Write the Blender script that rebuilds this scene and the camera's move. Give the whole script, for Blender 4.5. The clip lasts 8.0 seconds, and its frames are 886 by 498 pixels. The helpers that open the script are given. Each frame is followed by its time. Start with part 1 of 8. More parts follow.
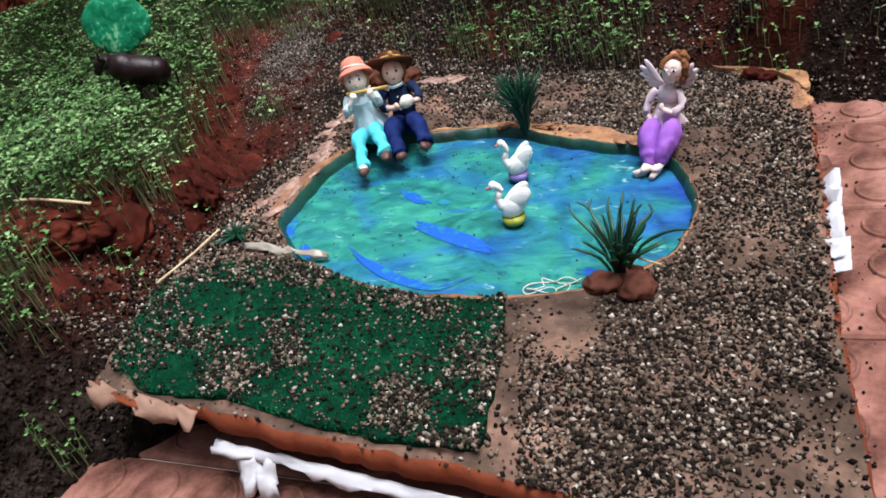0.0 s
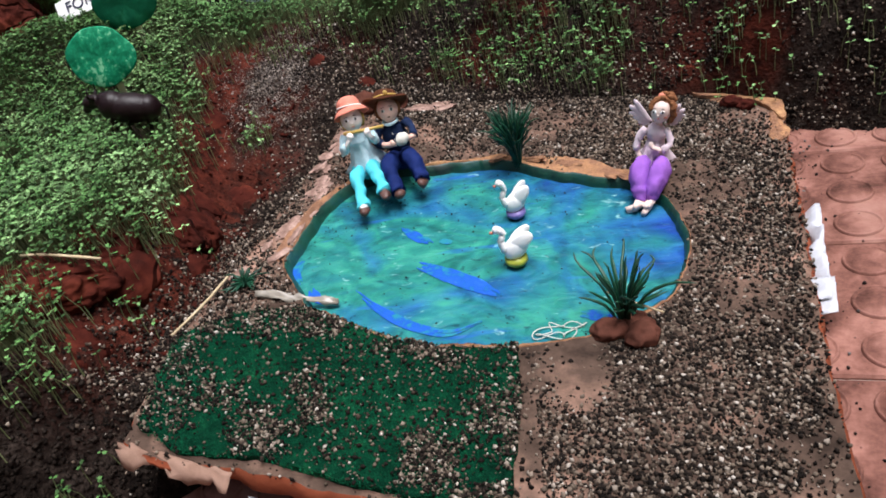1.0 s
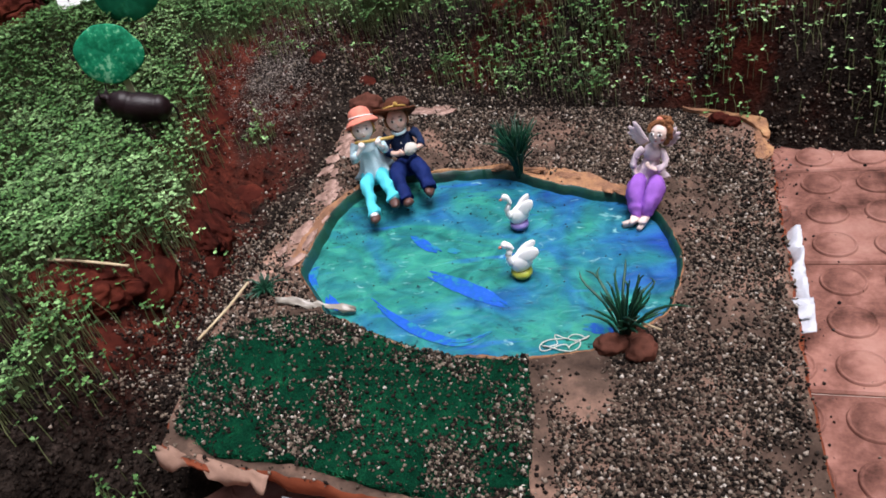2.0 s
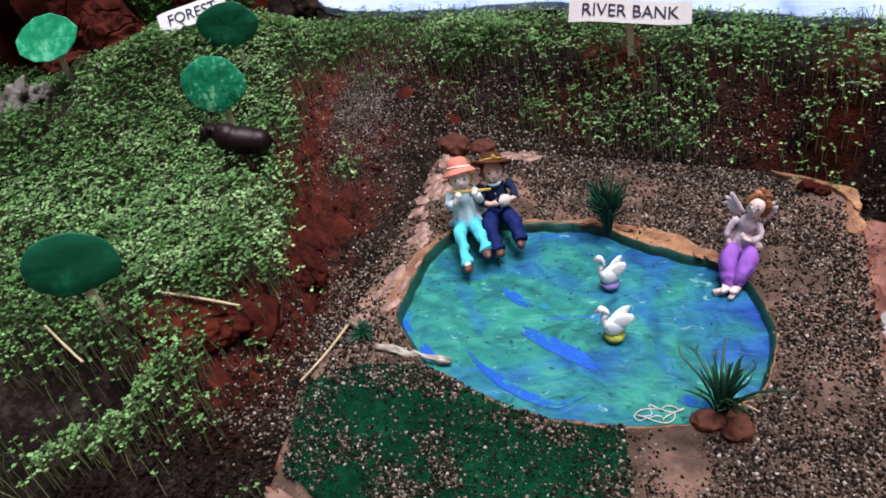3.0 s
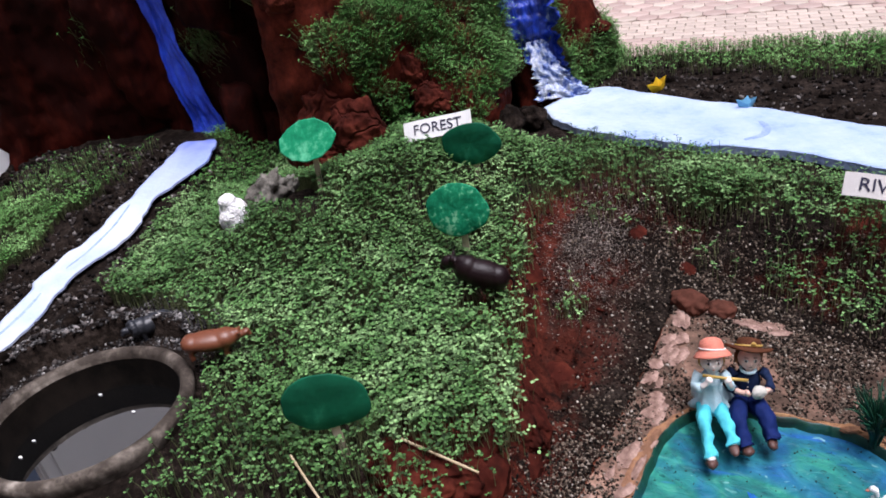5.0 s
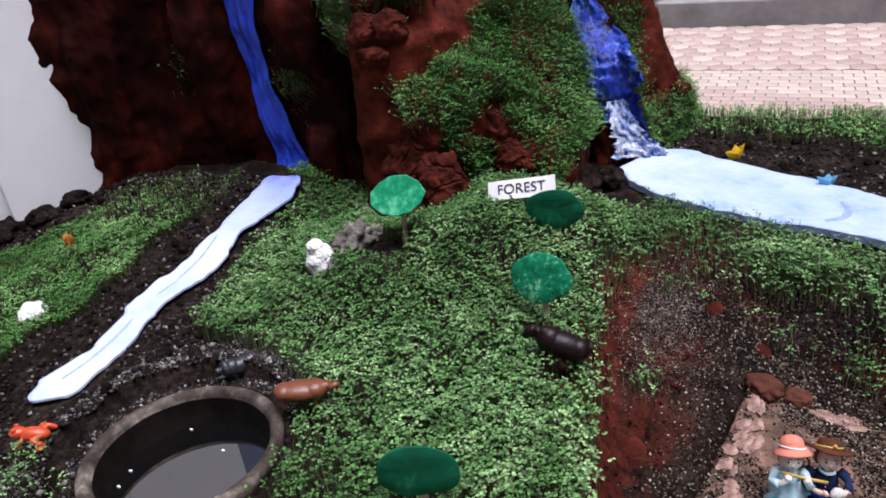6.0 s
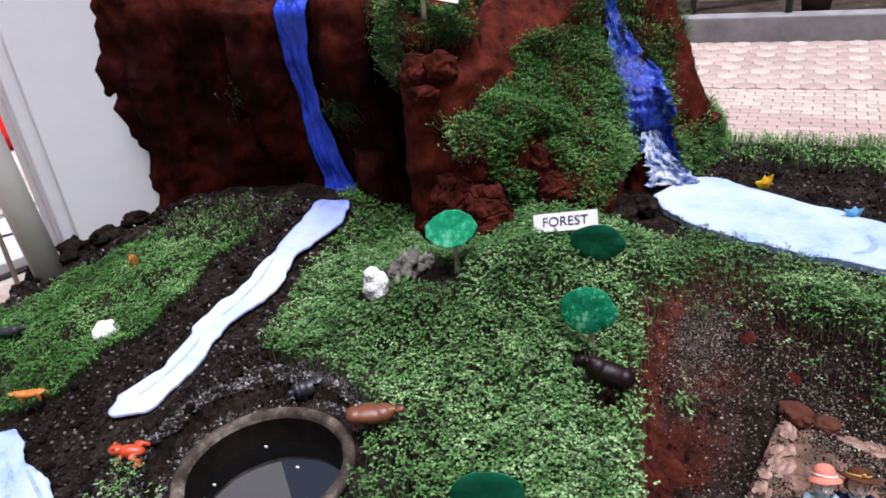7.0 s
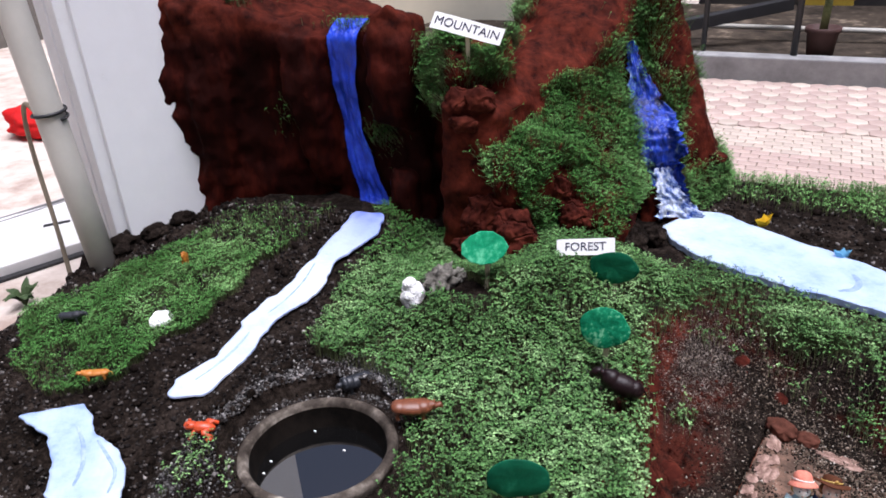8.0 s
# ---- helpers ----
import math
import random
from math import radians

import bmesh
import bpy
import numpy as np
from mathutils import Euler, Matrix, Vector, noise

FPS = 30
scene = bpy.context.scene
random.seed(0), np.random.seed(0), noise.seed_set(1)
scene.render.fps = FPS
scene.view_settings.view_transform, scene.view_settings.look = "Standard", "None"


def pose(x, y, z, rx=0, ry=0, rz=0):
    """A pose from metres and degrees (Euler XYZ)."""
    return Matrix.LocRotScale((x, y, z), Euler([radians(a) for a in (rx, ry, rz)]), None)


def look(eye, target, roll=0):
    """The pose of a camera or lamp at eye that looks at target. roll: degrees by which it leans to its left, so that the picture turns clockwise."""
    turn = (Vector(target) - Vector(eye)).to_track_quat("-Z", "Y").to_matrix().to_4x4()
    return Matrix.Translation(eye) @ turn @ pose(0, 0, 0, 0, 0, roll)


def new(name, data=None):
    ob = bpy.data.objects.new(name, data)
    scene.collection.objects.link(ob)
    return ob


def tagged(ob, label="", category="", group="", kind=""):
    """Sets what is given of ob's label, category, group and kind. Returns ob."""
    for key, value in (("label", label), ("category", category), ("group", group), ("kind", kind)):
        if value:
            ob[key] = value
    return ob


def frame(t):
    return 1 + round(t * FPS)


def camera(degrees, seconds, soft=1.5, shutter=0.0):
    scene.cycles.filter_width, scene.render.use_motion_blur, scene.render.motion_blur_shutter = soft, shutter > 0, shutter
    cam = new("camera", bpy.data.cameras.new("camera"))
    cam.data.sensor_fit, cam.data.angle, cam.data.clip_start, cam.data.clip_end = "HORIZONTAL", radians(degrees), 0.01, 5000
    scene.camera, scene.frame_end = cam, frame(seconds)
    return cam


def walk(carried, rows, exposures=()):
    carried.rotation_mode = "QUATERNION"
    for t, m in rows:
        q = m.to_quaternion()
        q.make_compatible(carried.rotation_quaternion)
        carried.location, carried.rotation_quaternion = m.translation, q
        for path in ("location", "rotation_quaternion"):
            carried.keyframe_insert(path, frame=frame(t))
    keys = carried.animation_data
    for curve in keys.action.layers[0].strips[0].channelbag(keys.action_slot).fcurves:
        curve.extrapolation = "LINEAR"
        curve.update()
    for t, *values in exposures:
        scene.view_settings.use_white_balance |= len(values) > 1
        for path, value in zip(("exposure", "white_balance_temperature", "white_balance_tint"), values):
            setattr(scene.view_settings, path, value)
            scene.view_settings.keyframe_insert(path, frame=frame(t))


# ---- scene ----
cam = camera(62.7, 8.0, soft=1.75)
PATH = [
    (0, (0.168, 0.072, 0.536), (-0.282, 1.748, -0.457), -16.8),
    (0.5, (0.143, 0.082, 0.591), (-0.27, 1.741, -0.447), -17.8),
    (1, (0.134, 0.082, 0.638), (-0.227, 1.739, -0.423), -17.2),
    (2.3, (0.076, 0.059, 0.773), (-0.206, 1.66, -0.392), -14.8),
    (2.5, (0.062, 0.062, 0.795), (-0.235, 1.66, -0.37), -14.3),
    (3, (0.007, 0.079, 0.845), (-0.359, 1.685, -0.29), -12.7),
    (3.5, (-0.046, 0.108, 0.885), (-0.495, 1.728, -0.198), -12.4),
    (4, (-0.094, 0.138, 0.912), (-0.614, 1.773, -0.115), -11.8),
    (4.5, (-0.142, 0.161, 0.951), (-0.778, 1.787, -0.024), -10.9),
    (4.7, (-0.153, 0.17, 0.974), (-0.829, 1.785, 0.007), -10.7),
    (5.8, (-0.23, 0.152, 1.107), (-1.044, 1.733, 0.192), -7.2),
    (6, (-0.243, 0.142, 1.139), (-1.073, 1.719, 0.231), -7.2),
    (6.5, (-0.267, 0.1, 1.219), (-1.135, 1.665, 0.325), -6.9),
    (7, (-0.283, 0.038, 1.282), (-1.145, 1.596, 0.372), -7.3),
    (7.5, (-0.292, -0.058, 1.362), (-1.141, 1.505, 0.448), -6.2),
    (8, (-0.291, -0.182, 1.417), (-1.14, 1.392, 0.524), -3.6),
]
walk(cam, [(t, look(eye, target, roll)) for t, eye, target, roll in PATH], exposures=[(0, 0.38, 6250, 12), (1, 0.29, 6250, 13), (2.5, 0.12, 6250, 18), (4.5, 0.05, 6150, 20), (6, 0.03, 6050, 20), (8, 0.18, 6000, 18)])


# ---- light ----
world = bpy.data.worlds.new("sky")
scene.world = world
world.use_nodes = True
wn = world.node_tree
sky = wn.nodes.new("ShaderNodeTexSky")
sky.sky_type, sky.sun_disc = "NISHITA", False
sky.sun_elevation, sky.sun_rotation = radians(76), radians(105)
sky.air_density, sky.dust_density, sky.ozone_density = 1.0, 8.0, 1.0
wn.links.new(sky.outputs[0], wn.nodes["Background"].inputs[0])
wn.nodes["Background"].inputs[1].default_value = 0.08
sun = new("sun", bpy.data.lights.new("sun", "SUN"))
sun.data.energy, sun.data.angle, sun.data.color = 4.2, radians(36), (0.98, 0.985, 1.0)
sun.matrix_world = look((0.97, 0.94, 4.0), (0, 1.2, 0))


# ---- materials ----
def mat(name, stops, scale=25.0, rough=0.8, bump=0.3, bscale=120.0, metal=0.0, vary=0.0, island=False, coat=0.0, detail=8.0, depth=0.002, stretch=None):
    m = bpy.data.materials.new(name)
    m.use_nodes = True
    nt = m.node_tree
    n, l = nt.nodes, nt.links
    b = n["Principled BSDF"]
    b.inputs["Roughness"].default_value, b.inputs["Metallic"].default_value = rough, metal
    b.inputs["Coat Weight"].default_value = coat
    b.inputs["Specular IOR Level"].default_value = 0.5 if rough < 0.6 else 0.2 if rough < 0.7 else 0.06
    tc = n.new("ShaderNodeTexCoord")
    src = tc.outputs["Object"]
    if stretch:
        mp = n.new("ShaderNodeMapping")
        mp.inputs["Scale"].default_value = stretch
        l.new(src, mp.inputs[0])
        src = mp.outputs[0]
    a = n.new("ShaderNodeTexNoise")
    a.inputs["Scale"].default_value, a.inputs["Detail"].default_value, a.inputs["Roughness"].default_value = scale, detail, 0.65
    l.new(src, a.inputs["Vector"])
    big = n.new("ShaderNodeTexNoise")
    big.inputs["Scale"].default_value = scale * 0.17
    l.new(src, big.inputs["Vector"])
    add = n.new("ShaderNodeMath")
    add.operation = "MULTIPLY_ADD"
    l.new(big.outputs[0], add.inputs[0])
    add.inputs[1].default_value = 0.6
    sub = n.new("ShaderNodeMath")
    sub.operation = "SUBTRACT"
    l.new(a.outputs[0], sub.inputs[0])
    sub.inputs[1].default_value = 0.3
    l.new(sub.outputs[0], add.inputs[2])
    ramp = n.new("ShaderNodeValToRGB")
    els = ramp.color_ramp.elements
    while len(els) < len(stops):
        els.new(0.5)
    for e, (p, c) in zip(els, stops):
        e.position, e.color = p, (*c, 1)
    l.new(add.outputs[0], ramp.inputs[0])
    out = ramp.outputs[0]
    if vary:
        hsv = n.new("ShaderNodeHueSaturation")
        mr = n.new("ShaderNodeMapRange")
        mr.inputs["To Min"].default_value, mr.inputs["To Max"].default_value = 1 - vary, 1 + vary
        if island:
            l.new(n.new("ShaderNodeNewGeometry").outputs["Random Per Island"], mr.inputs["Value"])
        else:
            l.new(n.new("ShaderNodeObjectInfo").outputs["Random"], mr.inputs["Value"])
        l.new(mr.outputs[0], hsv.inputs["Value"])
        l.new(out, hsv.inputs["Color"])
        out = hsv.outputs[0]
    l.new(out, b.inputs["Base Color"])
    if bump:
        t = n.new("ShaderNodeTexNoise")
        t.inputs["Scale"].default_value, t.inputs["Detail"].default_value = bscale, 6
        l.new(src, t.inputs["Vector"])
        bp = n.new("ShaderNodeBump")
        bp.inputs["Strength"].default_value, bp.inputs["Distance"].default_value = bump, depth
        l.new(t.outputs[0], bp.inputs["Height"])
        l.new(bp.outputs[0], b.inputs["Normal"])
    return m


def plain(name, c, rough=0.6, k=0.75, **kw):
    """A near-even colour with slight mottling."""
    return mat(name, [(0.25, tuple(v * k for v in c)), (0.75, c)], rough=rough, **kw)


M_CLAY = mat("red clay", [(0.25, (0.014, 0.004, 0.003)), (0.5, (0.055, 0.011, 0.007)), (0.8, (0.12, 0.027, 0.015))], 22, 0.9, 0.6, 60, depth=0.006)
M_MOUNT = mat("dark maroon painted clay", [(0.25, (0.003, 0.0006, 0.0005)), (0.5, (0.017, 0.0023, 0.0014)), (0.75, (0.075, 0.0105, 0.0055))], 7, 0.75, 0.7, 45, depth=0.008, stretch=(1, 1, 0.4))
M_GRAIN = plain("gravel grains", (0.1, 0.08, 0.065), 0.8, 0.5, scale=300)
M_BOARD = mat("clay coloured board", [(0.3, (0.03, 0.02, 0.015)), (0.5, (0.088, 0.057, 0.042)), (0.66, (0.2, 0.12, 0.087)), (0.8, (0.4, 0.245, 0.18))], 16, 0.85, 0.6, 90, depth=0.004)
M_RIM = mat("ochre painted rim", [(0.25, (0.09, 0.05, 0.03)), (0.45, (0.24, 0.125, 0.075)), (0.6, (0.36, 0.19, 0.095)), (0.8, (0.48, 0.3, 0.15))], 30, 0.85, 0.9, 90, depth=0.006)
M_EDGE = mat("brown painted edge", [(0.2, (0.1, 0.03, 0.015)), (0.6, (0.21, 0.055, 0.026)), (0.85, (0.3, 0.1, 0.05))], 18, 0.8, 0.5)
M_MAT = mat("green felt", [(0.2, (0.0, 0.01, 0.005)), (0.55, (0.0015, 0.035, 0.016)), (0.85, (0.006, 0.08, 0.03))], 60, 0.95, 1.0, 400, depth=0.006)
M_POOLWALL = mat("dark green paint", [(0.3, (0.0, 0.012, 0.01)), (0.5, (0.003, 0.05, 0.03)), (0.7, (0.005, 0.05, 0.07))], 20, 0.5, 0.4)
M_POOL = plain("teal and blue water paint", (0.01, 0.15, 0.2), 0.5, 0.9)
M_STROKE = mat("blue paint", [(0.36, (0.02, 0.2, 0.26)), (0.47, (0.012, 0.09, 0.38)), (0.62, (0.018, 0.1, 0.5)), (0.72, (0.05, 0.2, 0.6))], 55, 0.45, 0.3)
M_LEAF = mat("seedling leaf", [(0.25, (0.022, 0.062, 0.013)), (0.5, (0.07, 0.16, 0.045)), (0.8, (0.29, 0.455, 0.195))], 14, 0.65, 0.0, vary=0.8, island=True)
M_MOSS = mat("fresh seedling leaf", [(0.25, (0.024, 0.078, 0.014)), (0.5, (0.068, 0.18, 0.044)), (0.8, (0.23, 0.41, 0.15))], 14, 0.75, 0.0, vary=0.7, island=True)
M_STEM = mat("seedling stem", [(0.2, (0.03, 0.042, 0.014)), (0.8, (0.2, 0.23, 0.105))], 20, 0.6, 0.0, vary=0.3, island=True)
M_RIVER = mat("pale blue river cloth", [(0.25, (0.2, 0.29, 0.64)), (0.4, (0.35, 0.46, 0.7)), (0.65, (0.48, 0.57, 0.71))], 7, 0.7, 0.8, 45, depth=0.006)
M_FALL = mat("blue painted foil", [(0.2, (0.006, 0.02, 0.2)), (0.5, (0.015, 0.055, 0.6)), (0.7, (0.03, 0.1, 0.75)), (0.82, (0.35, 0.45, 0.8))], 30, 0.35, 0.8, 70, depth=0.01, stretch=(1, 1, 0.5))
M_WHITE = mat("white wall paint with grime", [(0.16, (0.3, 0.31, 0.25)), (0.24, (0.7, 0.71, 0.7)), (0.34, (0.82, 0.83, 0.84)), (0.75, (0.86, 0.87, 0.88))], 9, 0.75, 0.25, 40)
M_PIPE = plain("cream plastic pipe", (0.6, 0.58, 0.52), 0.45, 0.8, scale=5, bump=0.1)
M_PAPER = plain("white paper", (0.8, 0.8, 0.78), 0.75, 0.93, scale=12, bump=0.15)
M_INK = plain("blue black ink", (0.04, 0.04, 0.07), 0.7)
M_WOOD = mat("pale stick wood", [(0.25, (0.5, 0.42, 0.29)), (0.75, (0.72, 0.63, 0.48))], 30, 0.7, 0.2, stretch=(1, 1, 0.1))
M_TREE1 = mat("bright green glossy paint", [(0.25, (0.0, 0.16, 0.07)), (0.5, (0.006, 0.29, 0.13)), (0.7, (0.12, 0.54, 0.3))], 45, 0.62, 0.5, 90)
M_TREE3 = mat("mottled green glossy paint", [(0.3, (0.0, 0.11, 0.05)), (0.5, (0.003, 0.19, 0.085)), (0.58, (0.012, 0.26, 0.12)), (0.66, (0.18, 0.5, 0.28))], 80, 0.62, 0.6, 120)
M_TREE2 = mat("deep green glossy paint", [(0.2, (0.0, 0.06, 0.028)), (0.6, (0.003, 0.115, 0.055)), (0.85, (0.03, 0.24, 0.13))], 30, 0.62, 0.4, 90)
M_TERRA = mat("terracotta paving tile", [(0.32, (0.045, 0.02, 0.015)), (0.45, (0.165, 0.073, 0.055)), (0.58, (0.28, 0.135, 0.104)), (0.8, (0.4, 0.22, 0.176))], 14, 0.8, 0.6, vary=0.1)
M_PAVE = mat("pale dusty paving", [(0.2, (0.3, 0.22, 0.18)), (0.45, (0.52, 0.44, 0.38)), (0.75, (0.72, 0.66, 0.6))], 5, 0.85, 0.3)
M_HEXP = mat("pink paver", [(0.25, (0.33, 0.24, 0.21)), (0.5, (0.44, 0.34, 0.3)), (0.8, (0.56, 0.46, 0.41))], 4, 0.85, 0.3, vary=0.12)
M_HEXC = mat("cream paver", [(0.25, (0.38, 0.31, 0.26)), (0.5, (0.5, 0.42, 0.36)), (0.8, (0.62, 0.54, 0.47))], 4, 0.85, 0.3, vary=0.12)
M_CONC = mat("grey kerb concrete", [(0.2, (0.17, 0.17, 0.17)), (0.5, (0.29, 0.29, 0.29)), (0.8, (0.4, 0.4, 0.39))], 6, 0.85, 0.4, 60)
M_DARK = plain("dark metal", (0.02, 0.02, 0.022), 0.5)
M_POT = mat("grey brown clay pot", [(0.3, (0.014, 0.011, 0.009)), (0.5, (0.065, 0.053, 0.043)), (0.64, (0.17, 0.145, 0.12)), (0.76, (0.36, 0.32, 0.27))], 22, 0.7, 0.7, 60)
M_CREAM = plain("cream wall", (0.8, 0.77, 0.62), 0.8, 0.85, scale=2)
M_DULL = mat("dull plaster of unseen walls", [(0.25, (0.1, 0.095, 0.085)), (0.5, (0.17, 0.16, 0.145)), (0.8, (0.26, 0.245, 0.22))], 2.5, 0.9, 0.3, 30)
M_ROCK = mat("grey stone", [(0.25, (0.05, 0.045, 0.038)), (0.5, (0.15, 0.14, 0.12)), (0.75, (0.34, 0.32, 0.28))], 40, 0.9, 1.0, 90, depth=0.006)

# soil: dark crumbly earth that turns to red clay where the attribute says so
M_SOIL = mat("dark soil", [(0.25, (0.003, 0.0021, 0.0017)), (0.5, (0.011, 0.0078, 0.006)), (0.8, (0.048, 0.036, 0.029))], 70, 0.95, 1.0, 160, depth=0.006)


def soil_mix():
    nt = M_SOIL.node_tree
    n, l = nt.nodes, nt.links
    b = n["Principled BSDF"]
    old = b.inputs["Base Color"].links[0].from_socket
    at = n.new("ShaderNodeAttribute")
    at.attribute_name = "red"
    nz = n.new("ShaderNodeTexNoise")
    nz.inputs["Scale"].default_value, nz.inputs["Detail"].default_value, nz.inputs["Roughness"].default_value = 26, 9, 0.72
    l.new(n["Texture Coordinate"].outputs["Object"], nz.inputs["Vector"])
    r = n.new("ShaderNodeValToRGB")
    for e, (p, c) in zip(r.color_ramp.elements, [(0.36, (0.012, 0.004, 0.003)), (0.68, (0.11, 0.024, 0.014))]):
        e.position, e.color = p, (*c, 1)
    l.new(nz.outputs[0], r.inputs[0])
    mx = n.new("ShaderNodeMix")
    mx.data_type = "RGBA"
    l.new(at.outputs["Fac"], mx.inputs[0])
    l.new(old, mx.inputs[6])
    l.new(r.outputs[0], mx.inputs[7])
    l.new(mx.outputs[2], b.inputs["Base Color"])


soil_mix()


def clay_mix():
    """Redder bare clay, made lighter as if lit, where the attribute says so."""
    n, l = M_MOUNT.node_tree.nodes, M_MOUNT.node_tree.links
    b = n["Principled BSDF"]
    old = b.inputs["Base Color"].links[0].from_socket
    at, nz, r, mx = n.new("ShaderNodeAttribute"), n.new("ShaderNodeTexNoise"), n.new("ShaderNodeValToRGB"), n.new("ShaderNodeMix")
    at.attribute_name = "bare_lit"
    nz.inputs["Scale"].default_value, nz.inputs["Detail"].default_value, nz.inputs["Roughness"].default_value = 16, 8, 0.7
    l.new(n["Texture Coordinate"].outputs["Object"], nz.inputs["Vector"])
    for e, (p, c) in zip(r.color_ramp.elements, [(0.34, (0.012, 0.002, 0.0014)), (0.68, (0.12, 0.021, 0.011))]):
        e.position, e.color = p, (*c, 1)
    l.new(nz.outputs[0], r.inputs[0])
    mx.data_type = "RGBA"
    l.new(at.outputs["Fac"], mx.inputs[0])
    l.new(old, mx.inputs[6])
    l.new(r.outputs[0], mx.inputs[7])
    l.new(mx.outputs[2], b.inputs["Base Color"])


clay_mix()


def by_island(m, stops):
    """Colour picked piece by piece."""
    n, l = m.node_tree.nodes, m.node_tree.links
    r = n.new("ShaderNodeValToRGB")
    e = r.color_ramp.elements
    while len(e) < len(stops):
        e.new(0.5)
    for q, (p, c) in zip(e, stops):
        q.position, q.color = p, (*c, 1)
    l.new(n.new("ShaderNodeNewGeometry").outputs["Random Per Island"], r.inputs[0])
    l.new(r.outputs[0], n["Principled BSDF"].inputs["Base Color"])


by_island(M_GRAIN, [(0.0, (0.004, 0.0032, 0.0027)), (0.48, (0.02, 0.015, 0.012)), (0.68, (0.082, 0.061, 0.045)), (0.88, (0.19, 0.148, 0.112)), (0.965, (0.28, 0.235, 0.19)), (1.0, (0.5, 0.45, 0.39))])


def pool_paint():
    """Brushed water paint: drifts of teal, green and blue, streaks along the brush, pale dabs."""
    nt = M_POOL.node_tree
    n, l = nt.nodes, nt.links
    b = n["Principled BSDF"]
    tc = n["Texture Coordinate"].outputs["Object"]

    def tex(scale, stretch, turn, detail=5.0, dist=0.0, shift=0.0):
        mp = n.new("ShaderNodeMapping")
        mp.inputs["Rotation"].default_value, mp.inputs["Scale"].default_value, mp.inputs["Location"].default_value = (0, 0, radians(turn)), (1, stretch, 1), (shift, shift, 0)
        l.new(tc, mp.inputs[0])
        t = n.new("ShaderNodeTexNoise")
        t.inputs["Scale"].default_value, t.inputs["Detail"].default_value, t.inputs["Distortion"].default_value = scale, detail, dist
        l.new(mp.outputs[0], t.inputs["Vector"])
        return t.outputs[0]

    def ramp(src, stops):
        r = n.new("ShaderNodeValToRGB")
        e = r.color_ramp.elements
        while len(e) < len(stops):
            e.new(0.5)
        for q, (p, c) in zip(e, stops):
            q.position, q.color = p, (*c, 1)
        l.new(src, r.inputs[0])
        return r.outputs[0]

    def mix(fac, a, c, how="MIX"):
        m = n.new("ShaderNodeMix")
        m.data_type, m.blend_type = "RGBA", how
        l.new(fac, m.inputs[0])
        l.new(a, m.inputs[6])
        l.new(c, m.inputs[7])
        return m.outputs[2]

    sep = n.new("ShaderNodeSeparateXYZ")
    l.new(tc, sep.inputs[0])
    bias = n.new("ShaderNodeMath")
    bias.operation = "MULTIPLY_ADD"
    bias.inputs[1].default_value = -0.42
    l.new(sep.outputs[0], bias.inputs[0])
    l.new(tex(6.5, 1.2, 20, 5, 0.7), bias.inputs[2])
    hue = ramp(bias.outputs[0], [(0.3, (0.012, 0.07, 0.33)), (0.4, (0.013, 0.125, 0.27)), (0.49, (0.016, 0.17, 0.215)), (0.58, (0.022, 0.23, 0.18)), (0.74, (0.012, 0.14, 0.18))])
    streak = ramp(tex(19, 1.35, 40, 9, 1.3, 3.0), [(0.3, (0.4, 0.48, 0.52)), (0.5, (0.86, 0.86, 0.86)), (0.7, (1.9, 1.3, 1.15))])
    one = n.new("ShaderNodeValue")
    one.outputs[0].default_value = 1.0
    col = mix(one.outputs[0], hue, streak, "MULTIPLY")
    blue = ramp(tex(9, 4, -28, 3, 0.3, 7.0), [(0.64, (0, 0, 0)), (0.76, (0.6, 0.6, 0.6))])
    col = mix(blue, col, ramp(tex(30, 1, 0), [(0.3, (0.01, 0.05, 0.42)), (0.7, (0.03, 0.13, 0.6))]))
    dab = ramp(tex(40, 1.7, 60, 4, 1.2, 11.0), [(0.64, (0, 0, 0)), (0.74, (0.6, 0.6, 0.6))])
    col = mix(dab, col, ramp(tex(70, 1, 0), [(0.3, (0.1, 0.4, 0.36)), (0.7, (0.4, 0.66, 0.66))]))
    dark = ramp(tex(60, 1.6, 60, 3, 0.5, 17.0), [(0.28, (0.8, 0.8, 0.8)), (0.36, (0, 0, 0))])
    col = mix(dark, col, ramp(tex(50, 1, 0), [(0.3, (0.002, 0.03, 0.05)), (0.7, (0.003, 0.05, 0.06))]))
    l.new(col, b.inputs["Base Color"])
    b.inputs["Roughness"].default_value = 0.42
    b.inputs["Specular IOR Level"].default_value = 0.2
    bp = n.new("ShaderNodeBump")
    bp.inputs["Strength"].default_value, bp.inputs["Distance"].default_value = 0.7, 0.004
    l.new(tex(42, 1.4, 35, 7, 1.0), bp.inputs["Height"])
    l.new(bp.outputs[0], b.inputs["Normal"])


pool_paint()
M_STROKE.node_tree.nodes["Principled BSDF"].inputs["Specular IOR Level"].default_value = 0.12


